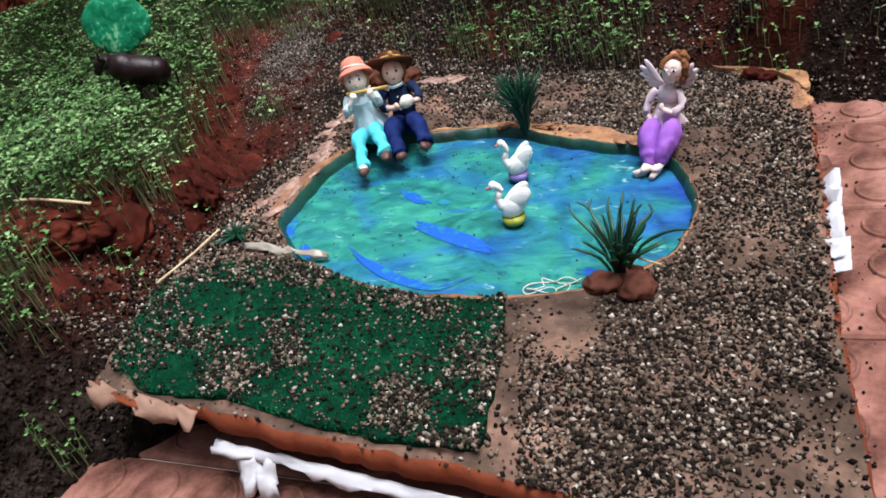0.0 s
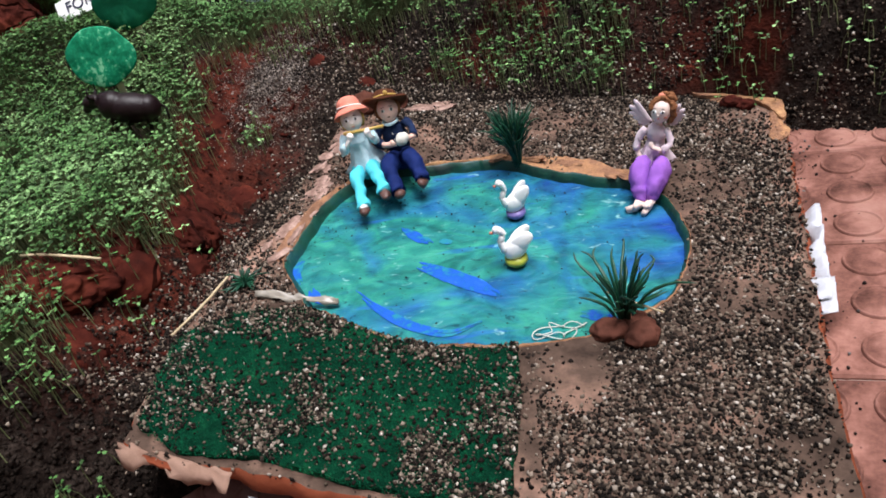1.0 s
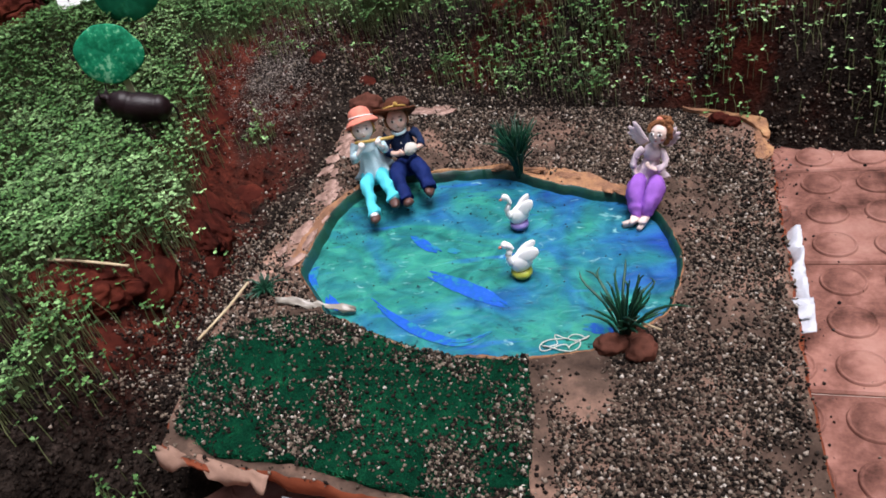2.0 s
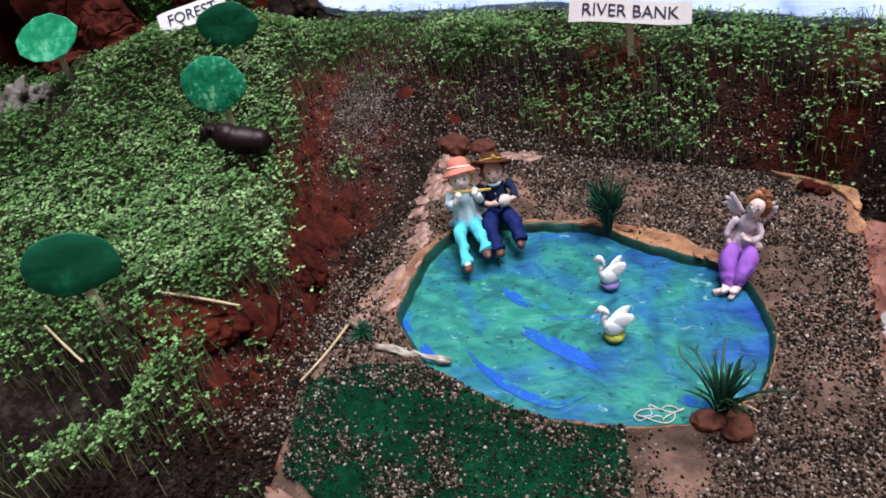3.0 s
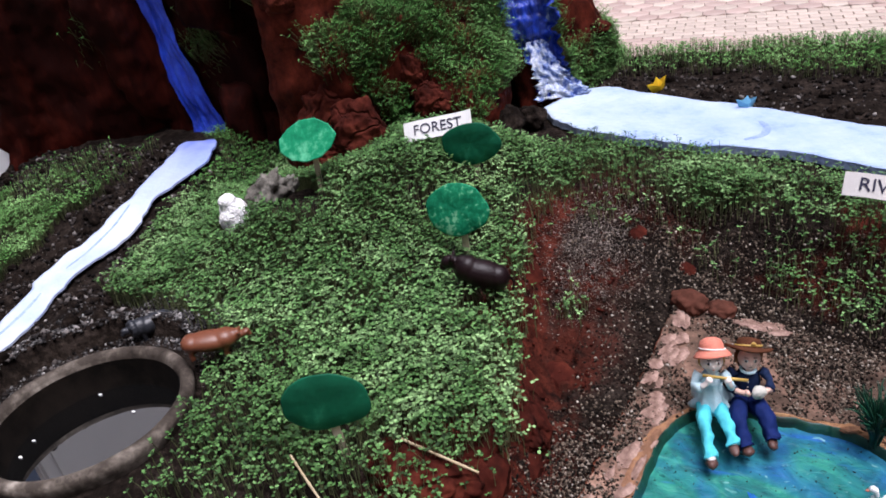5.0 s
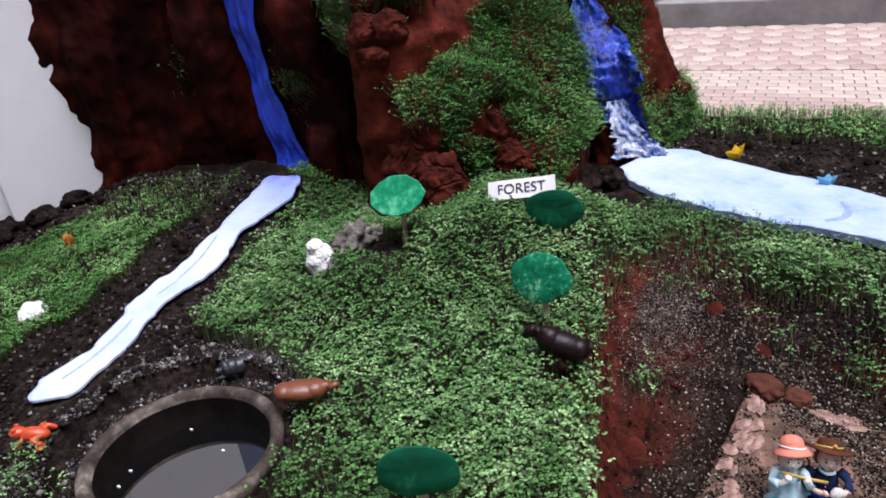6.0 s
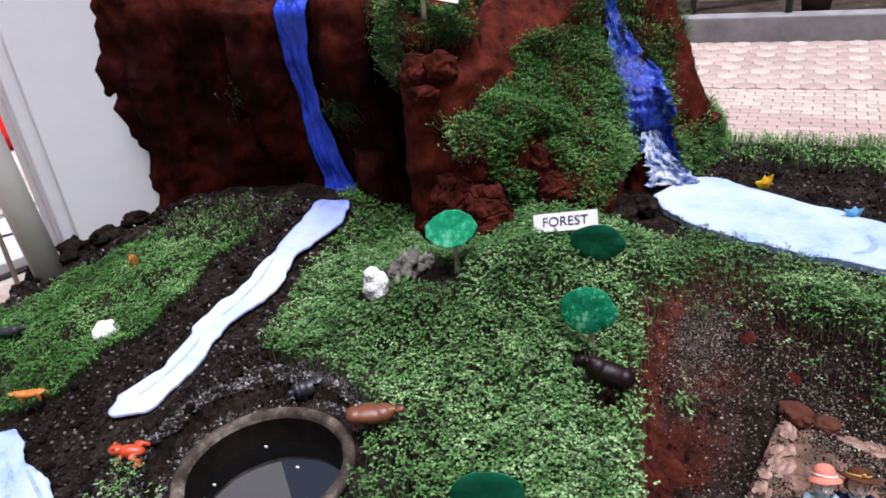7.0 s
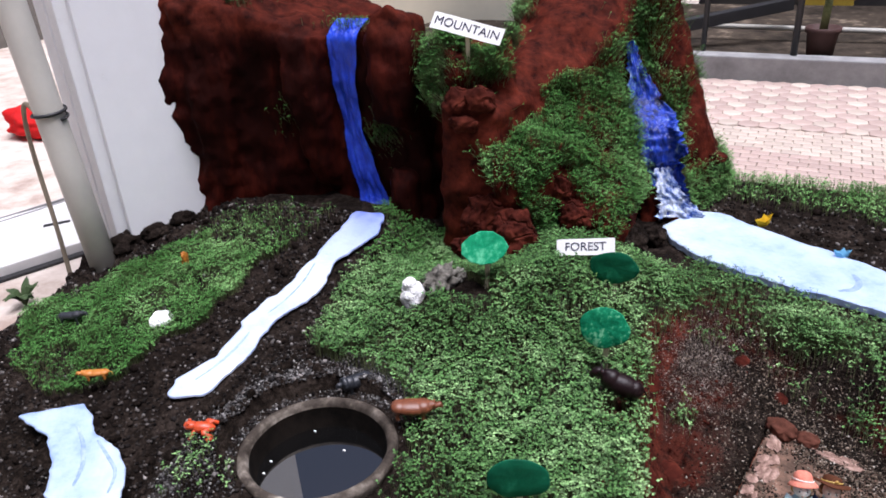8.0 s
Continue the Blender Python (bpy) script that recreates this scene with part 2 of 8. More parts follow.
def cracks(m, scale, depth):
    """Dried-mud cracks in a material's relief."""
    nt = m.node_tree
    n, l = nt.nodes, nt.links
    b = n["Principled BSDF"]
    v = n.new("ShaderNodeTexVoronoi")
    v.feature = "DISTANCE_TO_EDGE"
    v.inputs["Scale"].default_value = scale
    w = n.new("ShaderNodeTexNoise")
    w.inputs["Scale"].default_value = scale * 1.5
    tc = n["Texture Coordinate"].outputs["Object"]
    l.new(tc, w.inputs["Vector"])
    mx = n.new("ShaderNodeMix")
    mx.data_type = "VECTOR"
    mx.inputs[0].default_value = 0.09
    l.new(tc, mx.inputs[4])
    l.new(w.outputs["Color"], mx.inputs[5])
    l.new(mx.outputs[1], v.inputs["Vector"])
    r = n.new("ShaderNodeMapRange")
    r.inputs["From Max"].default_value = 0.06
    l.new(v.outputs["Distance"], r.inputs["Value"])
    old = b.inputs["Normal"].links[0].from_node
    bp = n.new("ShaderNodeBump")
    bp.inputs["Strength"].default_value, bp.inputs["Distance"].default_value = 1.0, depth
    l.new(r.outputs[0], bp.inputs["Height"])
    l.new(old.outputs[0], bp.inputs["Normal"])
    l.new(bp.outputs[0], b.inputs["Normal"])


cracks(M_CLAY, 9, 0.006)


# ---- small builders ----
def thing(name, label, category, kind="", group="", at=None):
    e = new(name)
    e.empty_display_size = 0.05
    if at is not None:
        e.matrix_world = at
    return tagged(e, label, category, group, kind)


def part(name, data, material, parent=None, label=""):
    """Links a bmesh or a mesh as one mesh object."""
    me = data
    if isinstance(data, bmesh.types.BMesh):
        me = bpy.data.meshes.new(name)
        data.to_mesh(me)
        data.free()
    mats = material if isinstance(material, (list, tuple)) else [material]
    for m in mats:
        me.materials.append(m)
    ob = new(name, me)
    if parent:
        ob.parent = parent
    return tagged(ob, label)


def smooth(ob, on=True):
    ob.data.polygons.foreach_set("use_smooth", [on] * len(ob.data.polygons))
    return ob


def mesh_np(name, verts, tris, mi=None):
    me = bpy.data.meshes.new(name)
    tris = np.asarray(tris, np.int32)
    k = tris.shape[1]
    me.vertices.add(len(verts))
    me.vertices.foreach_set("co", np.asarray(verts, np.float32).ravel())
    me.loops.add(tris.size)
    me.loops.foreach_set("vertex_index", tris.ravel())
    me.polygons.add(len(tris))
    me.polygons.foreach_set("loop_start", np.arange(0, tris.size, k, dtype=np.int32))
    if mi is not None:
        me.polygons.foreach_set("material_index", np.asarray(mi, np.int32))
    me.update(calc_edges=True)
    me.validate()
    return me


def hash01(xi, yi, seed):
    h = (xi.astype(np.int64) * 374761393 + yi.astype(np.int64) * 668265263 + seed * 974634777) & 0xFFFFFFFF
    h = ((h ^ (h >> 13)) * 1274126177) & 0xFFFFFFFF
    return ((h ^ (h >> 16)) & 0xFFFF) / 65535.0


def vnoise(x, y, seed=0):
    xi, yi = np.floor(x), np.floor(y)
    fx, fy = x - xi, y - yi
    fx, fy = fx * fx * (3 - 2 * fx), fy * fy * (3 - 2 * fy)
    a, b = hash01(xi, yi, seed), hash01(xi + 1, yi, seed)
    c, d = hash01(xi, yi + 1, seed), hash01(xi + 1, yi + 1, seed)
    return (a + (b - a) * fx) * (1 - fy) + (c + (d - c) * fx) * fy


def fbm(x, y, scale, seed=0, octaves=4):
    t, a = 0, 0.5
    for i in range(octaves):
        t = t + a * (vnoise(x * scale, y * scale, seed + i) - 0.5)
        scale, a = scale * 2.03, a * 0.5
    return t


def crackle(x, y, scale, seed):
    """Dried-mud blocks: how near a crack runs (0 on it), and each block's own level."""
    x, y = x * scale + 0.35 * fbm(x, y, scale * 1.4, seed + 3), y * scale + 0.35 * fbm(x, y, scale * 1.4, seed + 4)
    xi, yi = np.floor(x), np.floor(y)
    d1, d2, lev = np.full(x.shape, 9.0), np.full(x.shape, 9.0), np.zeros(x.shape)
    for a in (-1, 0, 1):
        for b in (-1, 0, 1):
            cx, cy = xi + a, yi + b
            d = np.hypot(cx + hash01(cx, cy, seed) - x, cy + hash01(cx, cy, seed + 1) - y)
            lev = np.where(d < d1, hash01(cx, cy, seed + 2), lev)
            d1, d2 = np.minimum(d1, d), np.minimum(np.maximum(d1, d), d2)
    return d2 - d1, lev


def step(a, b, v):
    t = np.clip((v - a) / (b - a), 0, 1)
    return t * t * (3 - 2 * t)


def lerp(a, b, t):
    return a + (b - a) * t


# ---- the lie of the land ----
def board_z(x, y):
    return 0.076 - 0.11 * x + 0.03 * (y - 0.95)


def edge_x(y):
    return np.interp(y, [0.4, 0.6, 0.7, 0.84, 0.96, 1.14, 1.48, 1.7, 2.0], [-0.60, -0.56, -0.53, -0.55, -0.50, -0.53, -0.61, -0.59, -0.5]) + 0.03 * fbm(y, y * 0 + 3.3, 6, 40)


def foot_y(x):
    return np.interp(x, [-0.6, -0.226, -0.015, 0.187, 0.417, 0.55, 0.7, 1.3], [1.74, 1.60, 1.49, 1.42, 1.33, 1.20, 1.13, 1.03]) + 0.03 * fbm(x, x * 0 + 1.7, 5, 41)


POT = (-1.215, 0.845)


def land(x, y):
    """Height and redness of the soil."""
    x, y = np.asarray(x, float), np.asarray(y, float)
    left = 0.085 * step(0.6, 0.76, y) + 0.10 * step(1.3, 1.72, y)
    xl = np.interp(y, [0.62, 1.5], [-0.42, -0.28])
    far = np.interp(x, [-0.27, 0.53], [1.50, 1.33])
    under = lerp(board_z(x, y) - 0.06, board_z(x, y) + 0.004, step(far - 0.05, far + 0.02, y))
    low = lerp(left, under, step(xl - 0.02, xl + 0.04, x))
    xr = np.interp(y, [0.38, 1.33], [0.31, 0.53])
    low = lerp(low, -0.03, step(xr - 0.06, xr - 0.01, x) * step(far + 0.02, far - 0.1, y))
    cut = np.clip(0.615 + 0.75 * (x + 0.42), 0.55, 0.66)
    low = lerp(low, -0.03, step(cut + 0.03, cut - 0.03, y) * step(-0.56, -0.47, x))
    rise = step(1.15, 1.5, y) * step(-0.66, -1.0, x) * step(-1.45, -1.15, x)
    mound = 0.216 + 0.11 * rise * (1 - 0.55 * step(1.52, 1.72, y)) + 0.10 * step(1.4, 1.68, y) * np.exp(-(((x + 0.85) / 0.22) ** 2))
    mound = lerp(mound, 0.232, step(-0.62, -0.3, x))
    field = np.clip(0.113 + 0.19 * (y - 0.94), 0.04, 0.30)
    hi = lerp(field, mound, step(-1.68, -1.48, x))
    hi = hi + 0.03 * np.exp(-(((x + 1.6) / 0.12) ** 2 + ((y - 0.95) / 0.3) ** 2))
    hi = lerp(hi, 0.238, step(-1.1, -0.8, x) * step(1.85, 2.1, y))
    hi = hi * step(3.2, 2.9, y) * step(-2.95, -2.62, x) * step(0.2, 0.5, y) * step(2.6, 2.2, x)
    e, f = edge_x(y), foot_y(x)
    m1, m2 = step(e + 0.10, e - 0.05, x), step(f - 0.01, f + 0.17, y)
    m = np.maximum(m1, m2)
    z = lerp(low, hi, m)
    slope = 4 * m * (1 - m)
    lumps = fbm(x, y, 9, 1) * 0.03 + fbm(x, y, 30, 5) * 0.014
    lumps = lumps + (0.035 * fbm(x, y, 16, 25) + 0.02 * fbm(x, y, 45, 26)) * step(-0.85, -0.7, x) * step(-0.36, -0.42, x) * step(1.0, 0.8, y)
    crack, level = crackle(x, y, 20, 130)
    split, chip = crackle(x, y, 52, 140)
    clay = step(-0.70, -0.62, x) * step(-0.38, -0.44, x + 0.06 * (1.4 - y)) * step(0.56, 0.66, y) * step(1.55, 1.42, y)
    hole = 0.11 * np.exp(-(((x + 0.66) / 0.085) ** 2 + ((y - 0.71) / 0.075) ** 2))
    bed_x = np.interp(y, [0.94, 1.3, 1.65, 1.93], [-1.79, -1.77, -1.735, -1.73])
    lumps = lumps * (1 - 0.9 * np.exp(-((x - bed_x) / 0.11) ** 4))
    z = z + lumps * (0.35 + slope + 1.5 * step(-1.3, -1.5, x) + 0.8 * step(2.3, 2.45, y) * step(2.75, 2.6, y)) * step(-0.02, 0.05, z) - hole
    z = z + clay * (0.016 * (level - 0.5) - 0.014 * np.exp(-((crack / 0.09) ** 2)) + 0.006 * (chip - 0.5) - 0.004 * np.exp(-((split / 0.1) ** 2)) + 0.02 * fbm(x, y, 22, 27))
    d = np.hypot(x - POT[0], y - POT[1])
    z = z + (0.06 + 0.05 * fbm(x, y, 14, 23)) * np.exp(-((d - 0.235) / 0.075) ** 2) * step(0.1, -0.1, (x - POT[0]) * 0.9 - (y - POT[1]) * 0.4)
    z = np.where(d < 0.168, 0.03, np.where(d < 0.23, np.minimum(z, 0.235), z))
    rim = 0.12 * fbm(x, y, 3, 12)
    z = lerp(-0.03, z, step(-3.02, -2.86, x + rim) * step(2.1, 1.85, x + rim) * step(0.2, 0.36, y + rim) * step(3.28, 3.14, y + rim * 0.4))
    red = np.clip(slope * 1.5, 0, 1)
    red = np.maximum(red, step(-0.75, -0.6, x) * (x < -0.3) * m1 * step(1.3, 1.0, y) * 0.4)
    red = np.maximum(red, m2 * step(f + 0.34, f + 0.2, y - 0.25 * step(0.4, 0.55, x)) * step(f + 0.02, f + 0.08, y))
    red = red * np.where(m2 > m1, step(-0.62, -0.5, x) * (0.34 + 0.66 * step(-0.02, 0.12, fbm(x, y, 3.2, 17) + 0.22 * np.exp(-(((x - 0.02) / 0.09) ** 2)) + 0.2 * step(0.36, 0.5, x))), 1.0)
    red = np.maximum(red, 0.65 * step(0.48, 0.55, x) * step(f - 0.02, f + 0.06, y) * step(f + 0.32, f + 0.2, y))
    # red fades at the near end: shade there is put into the colour
    red = red * step(0.62, 0.85, y - 0.5 * (x + 0.5))
    red = np.maximum(red, np.exp(-(((x + 0.46) / 0.08) ** 2 + ((y - 1.2) / 0.3) ** 2)))
    side = step(-0.7, -0.6, x) * step(-0.31, -0.40, x + 0.1 * (1.5 - y)) * step(0.72, 0.84, y) * step(1.62, 1.5, y)
    red = np.maximum(red, 0.8 * side * (0.35 + 0.65 * step(-0.16, 0.05, fbm(x, y, 9, 19))))
    red = red * step(-0.14, 0.08, fbm(x, y, 7, 9) + 0.2 * side) * step(-1.5, -1.2, x) * (1 - np.clip(hole * 20, 0, 1))
    return z, red


def land_z(x, y):
    return land(x, y)[0]


def hit(x, y):
    return float(land_z(np.array([x]), np.array([y]))[0])


# ---- ground and soil ----
bm = bmesh.new()
bmesh.ops.create_grid(bm, x_segments=2, y_segments=2, size=60)
ground = part("ground", bm, M_PAVE)
ground.location = (0, 0, -0.006)
tagged(ground, "pale dusty paved ground of the courtyard", "ground", kind="structure")

NX, NY = 360, 300
sx = np.interp(np.arange(NX), [0, 150, 240, 312, NX - 1], [-3.05, -0.72, -0.34, 0.72, 2.4])
sy = np.interp(np.arange(NY), [0, 20, 175, 220, NY - 1], [0.15, 0.56, 1.5, 1.95, 3.5])
gx, gy = np.meshgrid(sx, sy)
gz, gred = land(gx, gy)
verts = np.stack([gx.ravel(), gy.ravel(), gz.ravel()], 1)
ii = np.arange(NX * NY).reshape(NY, NX)
quads = np.stack([ii[:-1, :-1].ravel(), ii[:-1, 1:].ravel(), ii[1:, 1:].ravel(), ii[1:, :-1].ravel()], 1)
quads = quads[verts[quads][:, :, 2].max(1) > -0.012]
me = mesh_np("soil", verts, quads)
me.attributes.new("red", "FLOAT", "POINT").data.foreach_set("value", gred.ravel().astype(np.float32))
soil = smooth(part("soil_bed", me, M_SOIL))
tagged(soil, "heaped dark soil and red clay of the model landscape", "soil", kind="structure")


# ---- the board with its painted pool ----
POOL = [(-0.290, 0.949), (-0.278, 0.998), (-0.261, 1.089), (-0.222, 1.160), (-0.165, 1.200), (-0.075, 1.192), (-0.003, 1.196), (0.057, 1.177), (0.121, 1.130),
        (0.183, 1.098), (0.232, 1.085), (0.268, 1.030), (0.280, 0.947), (0.266, 0.878), (0.236, 0.810), (0.159, 0.752), (0.053, 0.735), (-0.066, 0.745), (-0.145, 0.789), (-0.232, 0.844)]
BOARD = [(-0.412, 0.622), (-0.41, 0.70), (-0.404, 0.814), (-0.366, 0.962), (-0.316, 1.198), (-0.262, 1.50), (0.0, 1.44), (0.25, 1.392), (0.535, 1.345), (0.496, 1.2), (0.43, 0.91), (0.375, 0.69), (0.315, 0.40),
         (0.099, 0.470), (0.028, 0.495), (-0.077, 0.521), (-0.245, 0.572), (-0.30, 0.585), (-0.34, 0.59)]
PC = (0.0, 0.95)


def ray_outline(points, angles):
    """Distance from the pool's middle to a closed outline, angle by angle."""
    out = np.zeros(len(angles))
    for k, t in enumerate(angles):
        c, s = math.cos(t), math.sin(t)
        best = 9.0
        for (x0, y0), (x1, y1) in zip(points, points[1:] + points[:1]):
            ex, ey, px, py = x1 - x0, y1 - y0, x0 - PC[0], y0 - PC[1]
            den = c * ey - s * ex
            if abs(den) < 1e-9:
                continue
            d, u = (px * ey - py * ex) / den, (px * s - py * c) / den
            if d > 0 and -1e-6 <= u <= 1 + 1e-6:
                best = min(best, d)
        out[k] = best
    return out


corner = [math.atan2(y - PC[1], x - PC[0]) for x, y in BOARD]
ANG = np.unique(np.round(list(np.linspace(-math.pi + 0.001, math.pi + 0.001, 360, endpoint=False)) + corner, 5))
ANG = ANG[np.append(np.diff(ANG) > 1e-3, True)]
NA = len(ANG)
pr = ray_outline(POOL, ANG)
ker = np.ones(7) / 7
pr = np.convolve(np.concatenate([pr[-3:], pr, pr[:3]]), ker, "valid") + 0.012 * fbm(np.cos(ANG) * 3, np.sin(ANG) * 3, 3, 60)
br = ray_outline(BOARD, ANG) + 0.014 * fbm(np.cos(ANG) * 4, np.sin(ANG) * 4, 6, 61)


def ring(r, dz, rough=0.0, seed=70):
    x, y = PC[0] + r * np.cos(ANG), PC[1] + r * np.sin(ANG)
    return np.stack([x, y, board_z(x, y) + dz + rough * fbm(x, y, 18, seed)], 1)


def strip_mesh(name, rings, closed=True):
    v = np.concatenate(rings)
    i = np.arange(NA)
    j = np.roll(i, -1)
    q = [np.stack([k * NA + i, k * NA + j, (k + 1) * NA + j, (k + 1) * NA + i], 1) for k in range(len(rings) - 1)]
    return mesh_np(name, v, np.concatenate(q))


board = thing("garden_board", "clay coloured board with a sunken painted pool, strewn with gravel", "model base")
floor_rings = [ring(pr * t + 0.0005, -0.013, 0.003) for t in np.linspace(0.002, 0.985, 22)]
smooth(part("pool_floor", strip_mesh("pool_floor", floor_rings), M_POOL, board, "teal, green and blue brushed water paint"))
wall_rings = [ring(pr * 0.985, -0.0135, 0.003), ring(pr * 0.992, -0.009), ring(pr + 0.001, 0.002), ring(pr + 0.004, 0.0035)]
smooth(part("pool_wall", strip_mesh("pool_wall", wall_rings), M_POOLWALL, board, "dark green painted pool side"))
rim_w = 0.006 + 0.05 * np.exp(-((ANG - 0.95) / 0.35) ** 2) + 0.02 * np.exp(-((ANG - 2.9) / 0.4) ** 2) + 0.012 * fbm(np.cos(ANG) * 2, np.sin(ANG) * 2, 4, 63)
jag = 0.012 * fbm(np.cos(ANG) * 8, np.sin(ANG) * 8, 5, 66)
near = step(0.1, -0.35, np.sin(ANG))
rim_w = np.maximum(rim_w * (1 - 0.8 * near), 0.006)
hi_r = 1 - 0.8 * near
rim_rings = [ring(pr + 0.004, 0.0035), ring(pr + 0.004 + (rim_w - 0.004) * 0.2, 0.0035 + 0.0015 * hi_r, 0.012, 64), ring(pr + 0.004 + (rim_w - 0.004) * (0.5 + jag * 8), 0.003 + 0.003 * hi_r, 0.03, 64), ring(pr + 0.004 + (rim_w - 0.004) * (0.8 + jag * 8), 0.003 + 0.002 * hi_r, 0.026, 65), ring(pr + rim_w, 0.002, 0.008)]
smooth(part("pool_rim", strip_mesh("pool_rim", rim_rings), M_RIM, board, "ochre painted clay rim"))
top_rings = [ring(lerp(pr + rim_w, br - 0.004, t), 0.002 * (1 - t), 0.011) for t in np.linspace(0, 1, 26)]
smooth(part("board_top", strip_mesh("board_top", top_rings), M_BOARD, board))
ef = lerp(0.68, 0.22, step(-2.12, -2.24, ANG) * step(-2.85, -2.55, ANG))
edge_rings = [ring(br - 0.004, 0.0, 0.008), ring(br, -0.004, 0.004), ring(br + 0.001, -0.018 * ef), ring(br + 0.002, -0.032 * ef, 0.006), ring(br - 0.003, -0.042 * ef), ring(br - 0.03, -0.044 * ef)]
smooth(part("board_edge", strip_mesh("board_edge", edge_rings), M_EDGE, board, "brown painted board edge"))

# torn layers of the board standing proud along its far and side edges
M_FLAKE = mat("pale torn board", [(0.3, (0.1, 0.058, 0.043)), (0.5, (0.28, 0.18, 0.145)), (0.72, (0.48, 0.33, 0.27))], 40, 0.85, 0.6, 90, depth=0.004)
rnd = random.Random(77)
for k in range(64):
    pale = M_FLAKE
    if k < 24:
        t = rnd.random()
        x, y = lerp(-0.352, -0.248, t) + rnd.uniform(-0.008, 0.05 * (1 - t) + 0.015), 0.93 + 0.50 * t
        turn = 70 + rnd.uniform(-25, 25)
    elif k < 34:
        x = rnd.uniform(-0.25, -0.04)
        y, turn = 1.497 - 0.23 * (x + 0.262) - rnd.uniform(0.006, 0.03), -13 + rnd.uniform(-12, 12)
    elif k < 46:
        x = rnd.uniform(0.40, 0.515)
        y, turn = 1.368 - 0.165 * (x - 0.4) - rnd.uniform(0.004, 0.05), -10 + rnd.uniform(-25, 25)
        pale = M_RIM
    elif k < 54:
        y = rnd.uniform(1.17, 1.33)
        x, turn = lerp(0.487, 0.527, (y - 1.17) / 0.16) - rnd.uniform(0.004, 0.02), 78 + rnd.uniform(-14, 14)
        pale = M_RIM
    else:
        a = rnd.uniform(0.45, 1.5)
        rr = float(np.interp(a, ANG, pr + rim_w * 0.6))
        x, y, turn = PC[0] + rr * math.cos(a), PC[1] + rr * math.sin(a), math.degrees(a) + 90
        pale = M_RIM
    bm = bmesh.new()
    bmesh.ops.create_icosphere(bm, subdivisions=3, radius=1)
    sx, sy = rnd.uniform(0.014, 0.034), rnd.uniform(0.006, 0.014)
    for v in bm.verts:
        q = 1 + 0.35 * noise.fractal(v.co * 1.7 + Vector((k * 3.3, 0, 0)), 1.0, 2.0, 3)
        v.co = Vector((v.co.x * sx * q, v.co.y * sy * q, v.co.z * 0.0035 + 0.0025 * noise.noise(v.co * 2 + Vector((k, 0, 0)))))
    part("board_flake", bm, pale, board).matrix_world = pose(x, y, board_z(x, y) + 0.003, rnd.uniform(-9, 9), rnd.uniform(-6, 6), turn)

# green felt patch lying on the near half
FELT = [(-0.392, 0.64), (-0.400, 0.70), (-0.399, 0.80), (-0.33, 0.835), (-0.236, 0.838), (-0.165, 0.797), (-0.11, 0.764), (-0.05, 0.741), (0.045, 0.732), (0.045, 0.64), (0.038, 0.58), (0.028, 0.512), (-0.077, 0.530), (-0.24, 0.585), (-0.33, 0.60)]


def inside(points, x, y):
    x, y = np.asarray(x), np.asarray(y)
    c = np.zeros(x.shape, bool)
    for (x0, y0), (x1, y1) in zip(points, points[1:] + points[:1]):
        k = (y0 > y) != (y1 > y)
        c ^= k & (x < (x1 - x0) * (y - y0) / (y1 - y0 + 1e-12) + x0)
    return c


def sheet(name, outline, height, cell, material, parent=None, label="", thick=0.0, wobble=0.006, seed=0):
    """A sheet inside an outline, on a fine grid whose border points are drawn onto the outline; height(x, y) gives its top."""
    pts = np.array(outline)
    x0, y0 = pts.min(0) - cell
    x1, y1 = pts.max(0) + cell
    nx, ny = int((x1 - x0) / cell) + 2, int((y1 - y0) / cell) + 2
    X, Y = np.meshgrid(x0 + cell * np.arange(nx), y0 + cell * np.arange(ny))
    IX = inside(outline, X + wobble * 2 * fbm(X, Y, 30, seed + 3), Y + wobble * 2 * fbm(X, Y, 30, seed + 4))
    idx = np.arange(nx * ny).reshape(ny, nx)
    keep = IX[:-1, :-1] & IX[:-1, 1:] & IX[1:, 1:] & IX[1:, :-1]
    q = np.stack([idx[:-1, :-1], idx[:-1, 1:], idx[1:, 1:], idx[1:, :-1]], -1)[keep]
    bm = bmesh.new()
    used, inv = np.unique(q, return_inverse=True)
    xs, ys = X.ravel()[used], Y.ravel()[used]
    zs = height(xs, ys)
    vs = [bm.verts.new(p) for p in zip(xs, ys, zs)]
    for f in inv.reshape(-1, 4):
        bm.faces.new([vs[k] for k in f])
    border = [v for v in bm.verts if v.is_boundary]
    for _ in range(3):
        new_co = {}
        for v in border:
            nb = [e.other_vert(v) for e in v.link_edges if e.is_boundary]
            if len(nb) == 2:
                new_co[v] = v.co * 0.5 + (nb[0].co + nb[1].co) * 0.25
        for v, c in new_co.items():
            v.co = c
    n_top = len(bm.faces)
    if thick:
        ex = bmesh.ops.extrude_edge_only(bm, edges=[e for e in bm.edges if e.is_boundary])
        for g in ex["geom"]:
            if isinstance(g, bmesh.types.BMVert):
                g.co.z -= thick
    ob = part(name, bm, material, parent, label)
    ob.data.polygons.foreach_set("use_smooth", [k < n_top for k in range(len(ob.data.polygons))])
    return ob


felt = sheet("green_felt", FELT, lambda x, y: board_z(x, y) + 0.008 + 0.008 * fbm(x, y, 18, 70) + 0.003 * fbm(x, y, 120, 71), 0.006, M_MAT, thick=0.008)
tagged(felt, "dark green felt mat on the near half of the board", "felt mat")

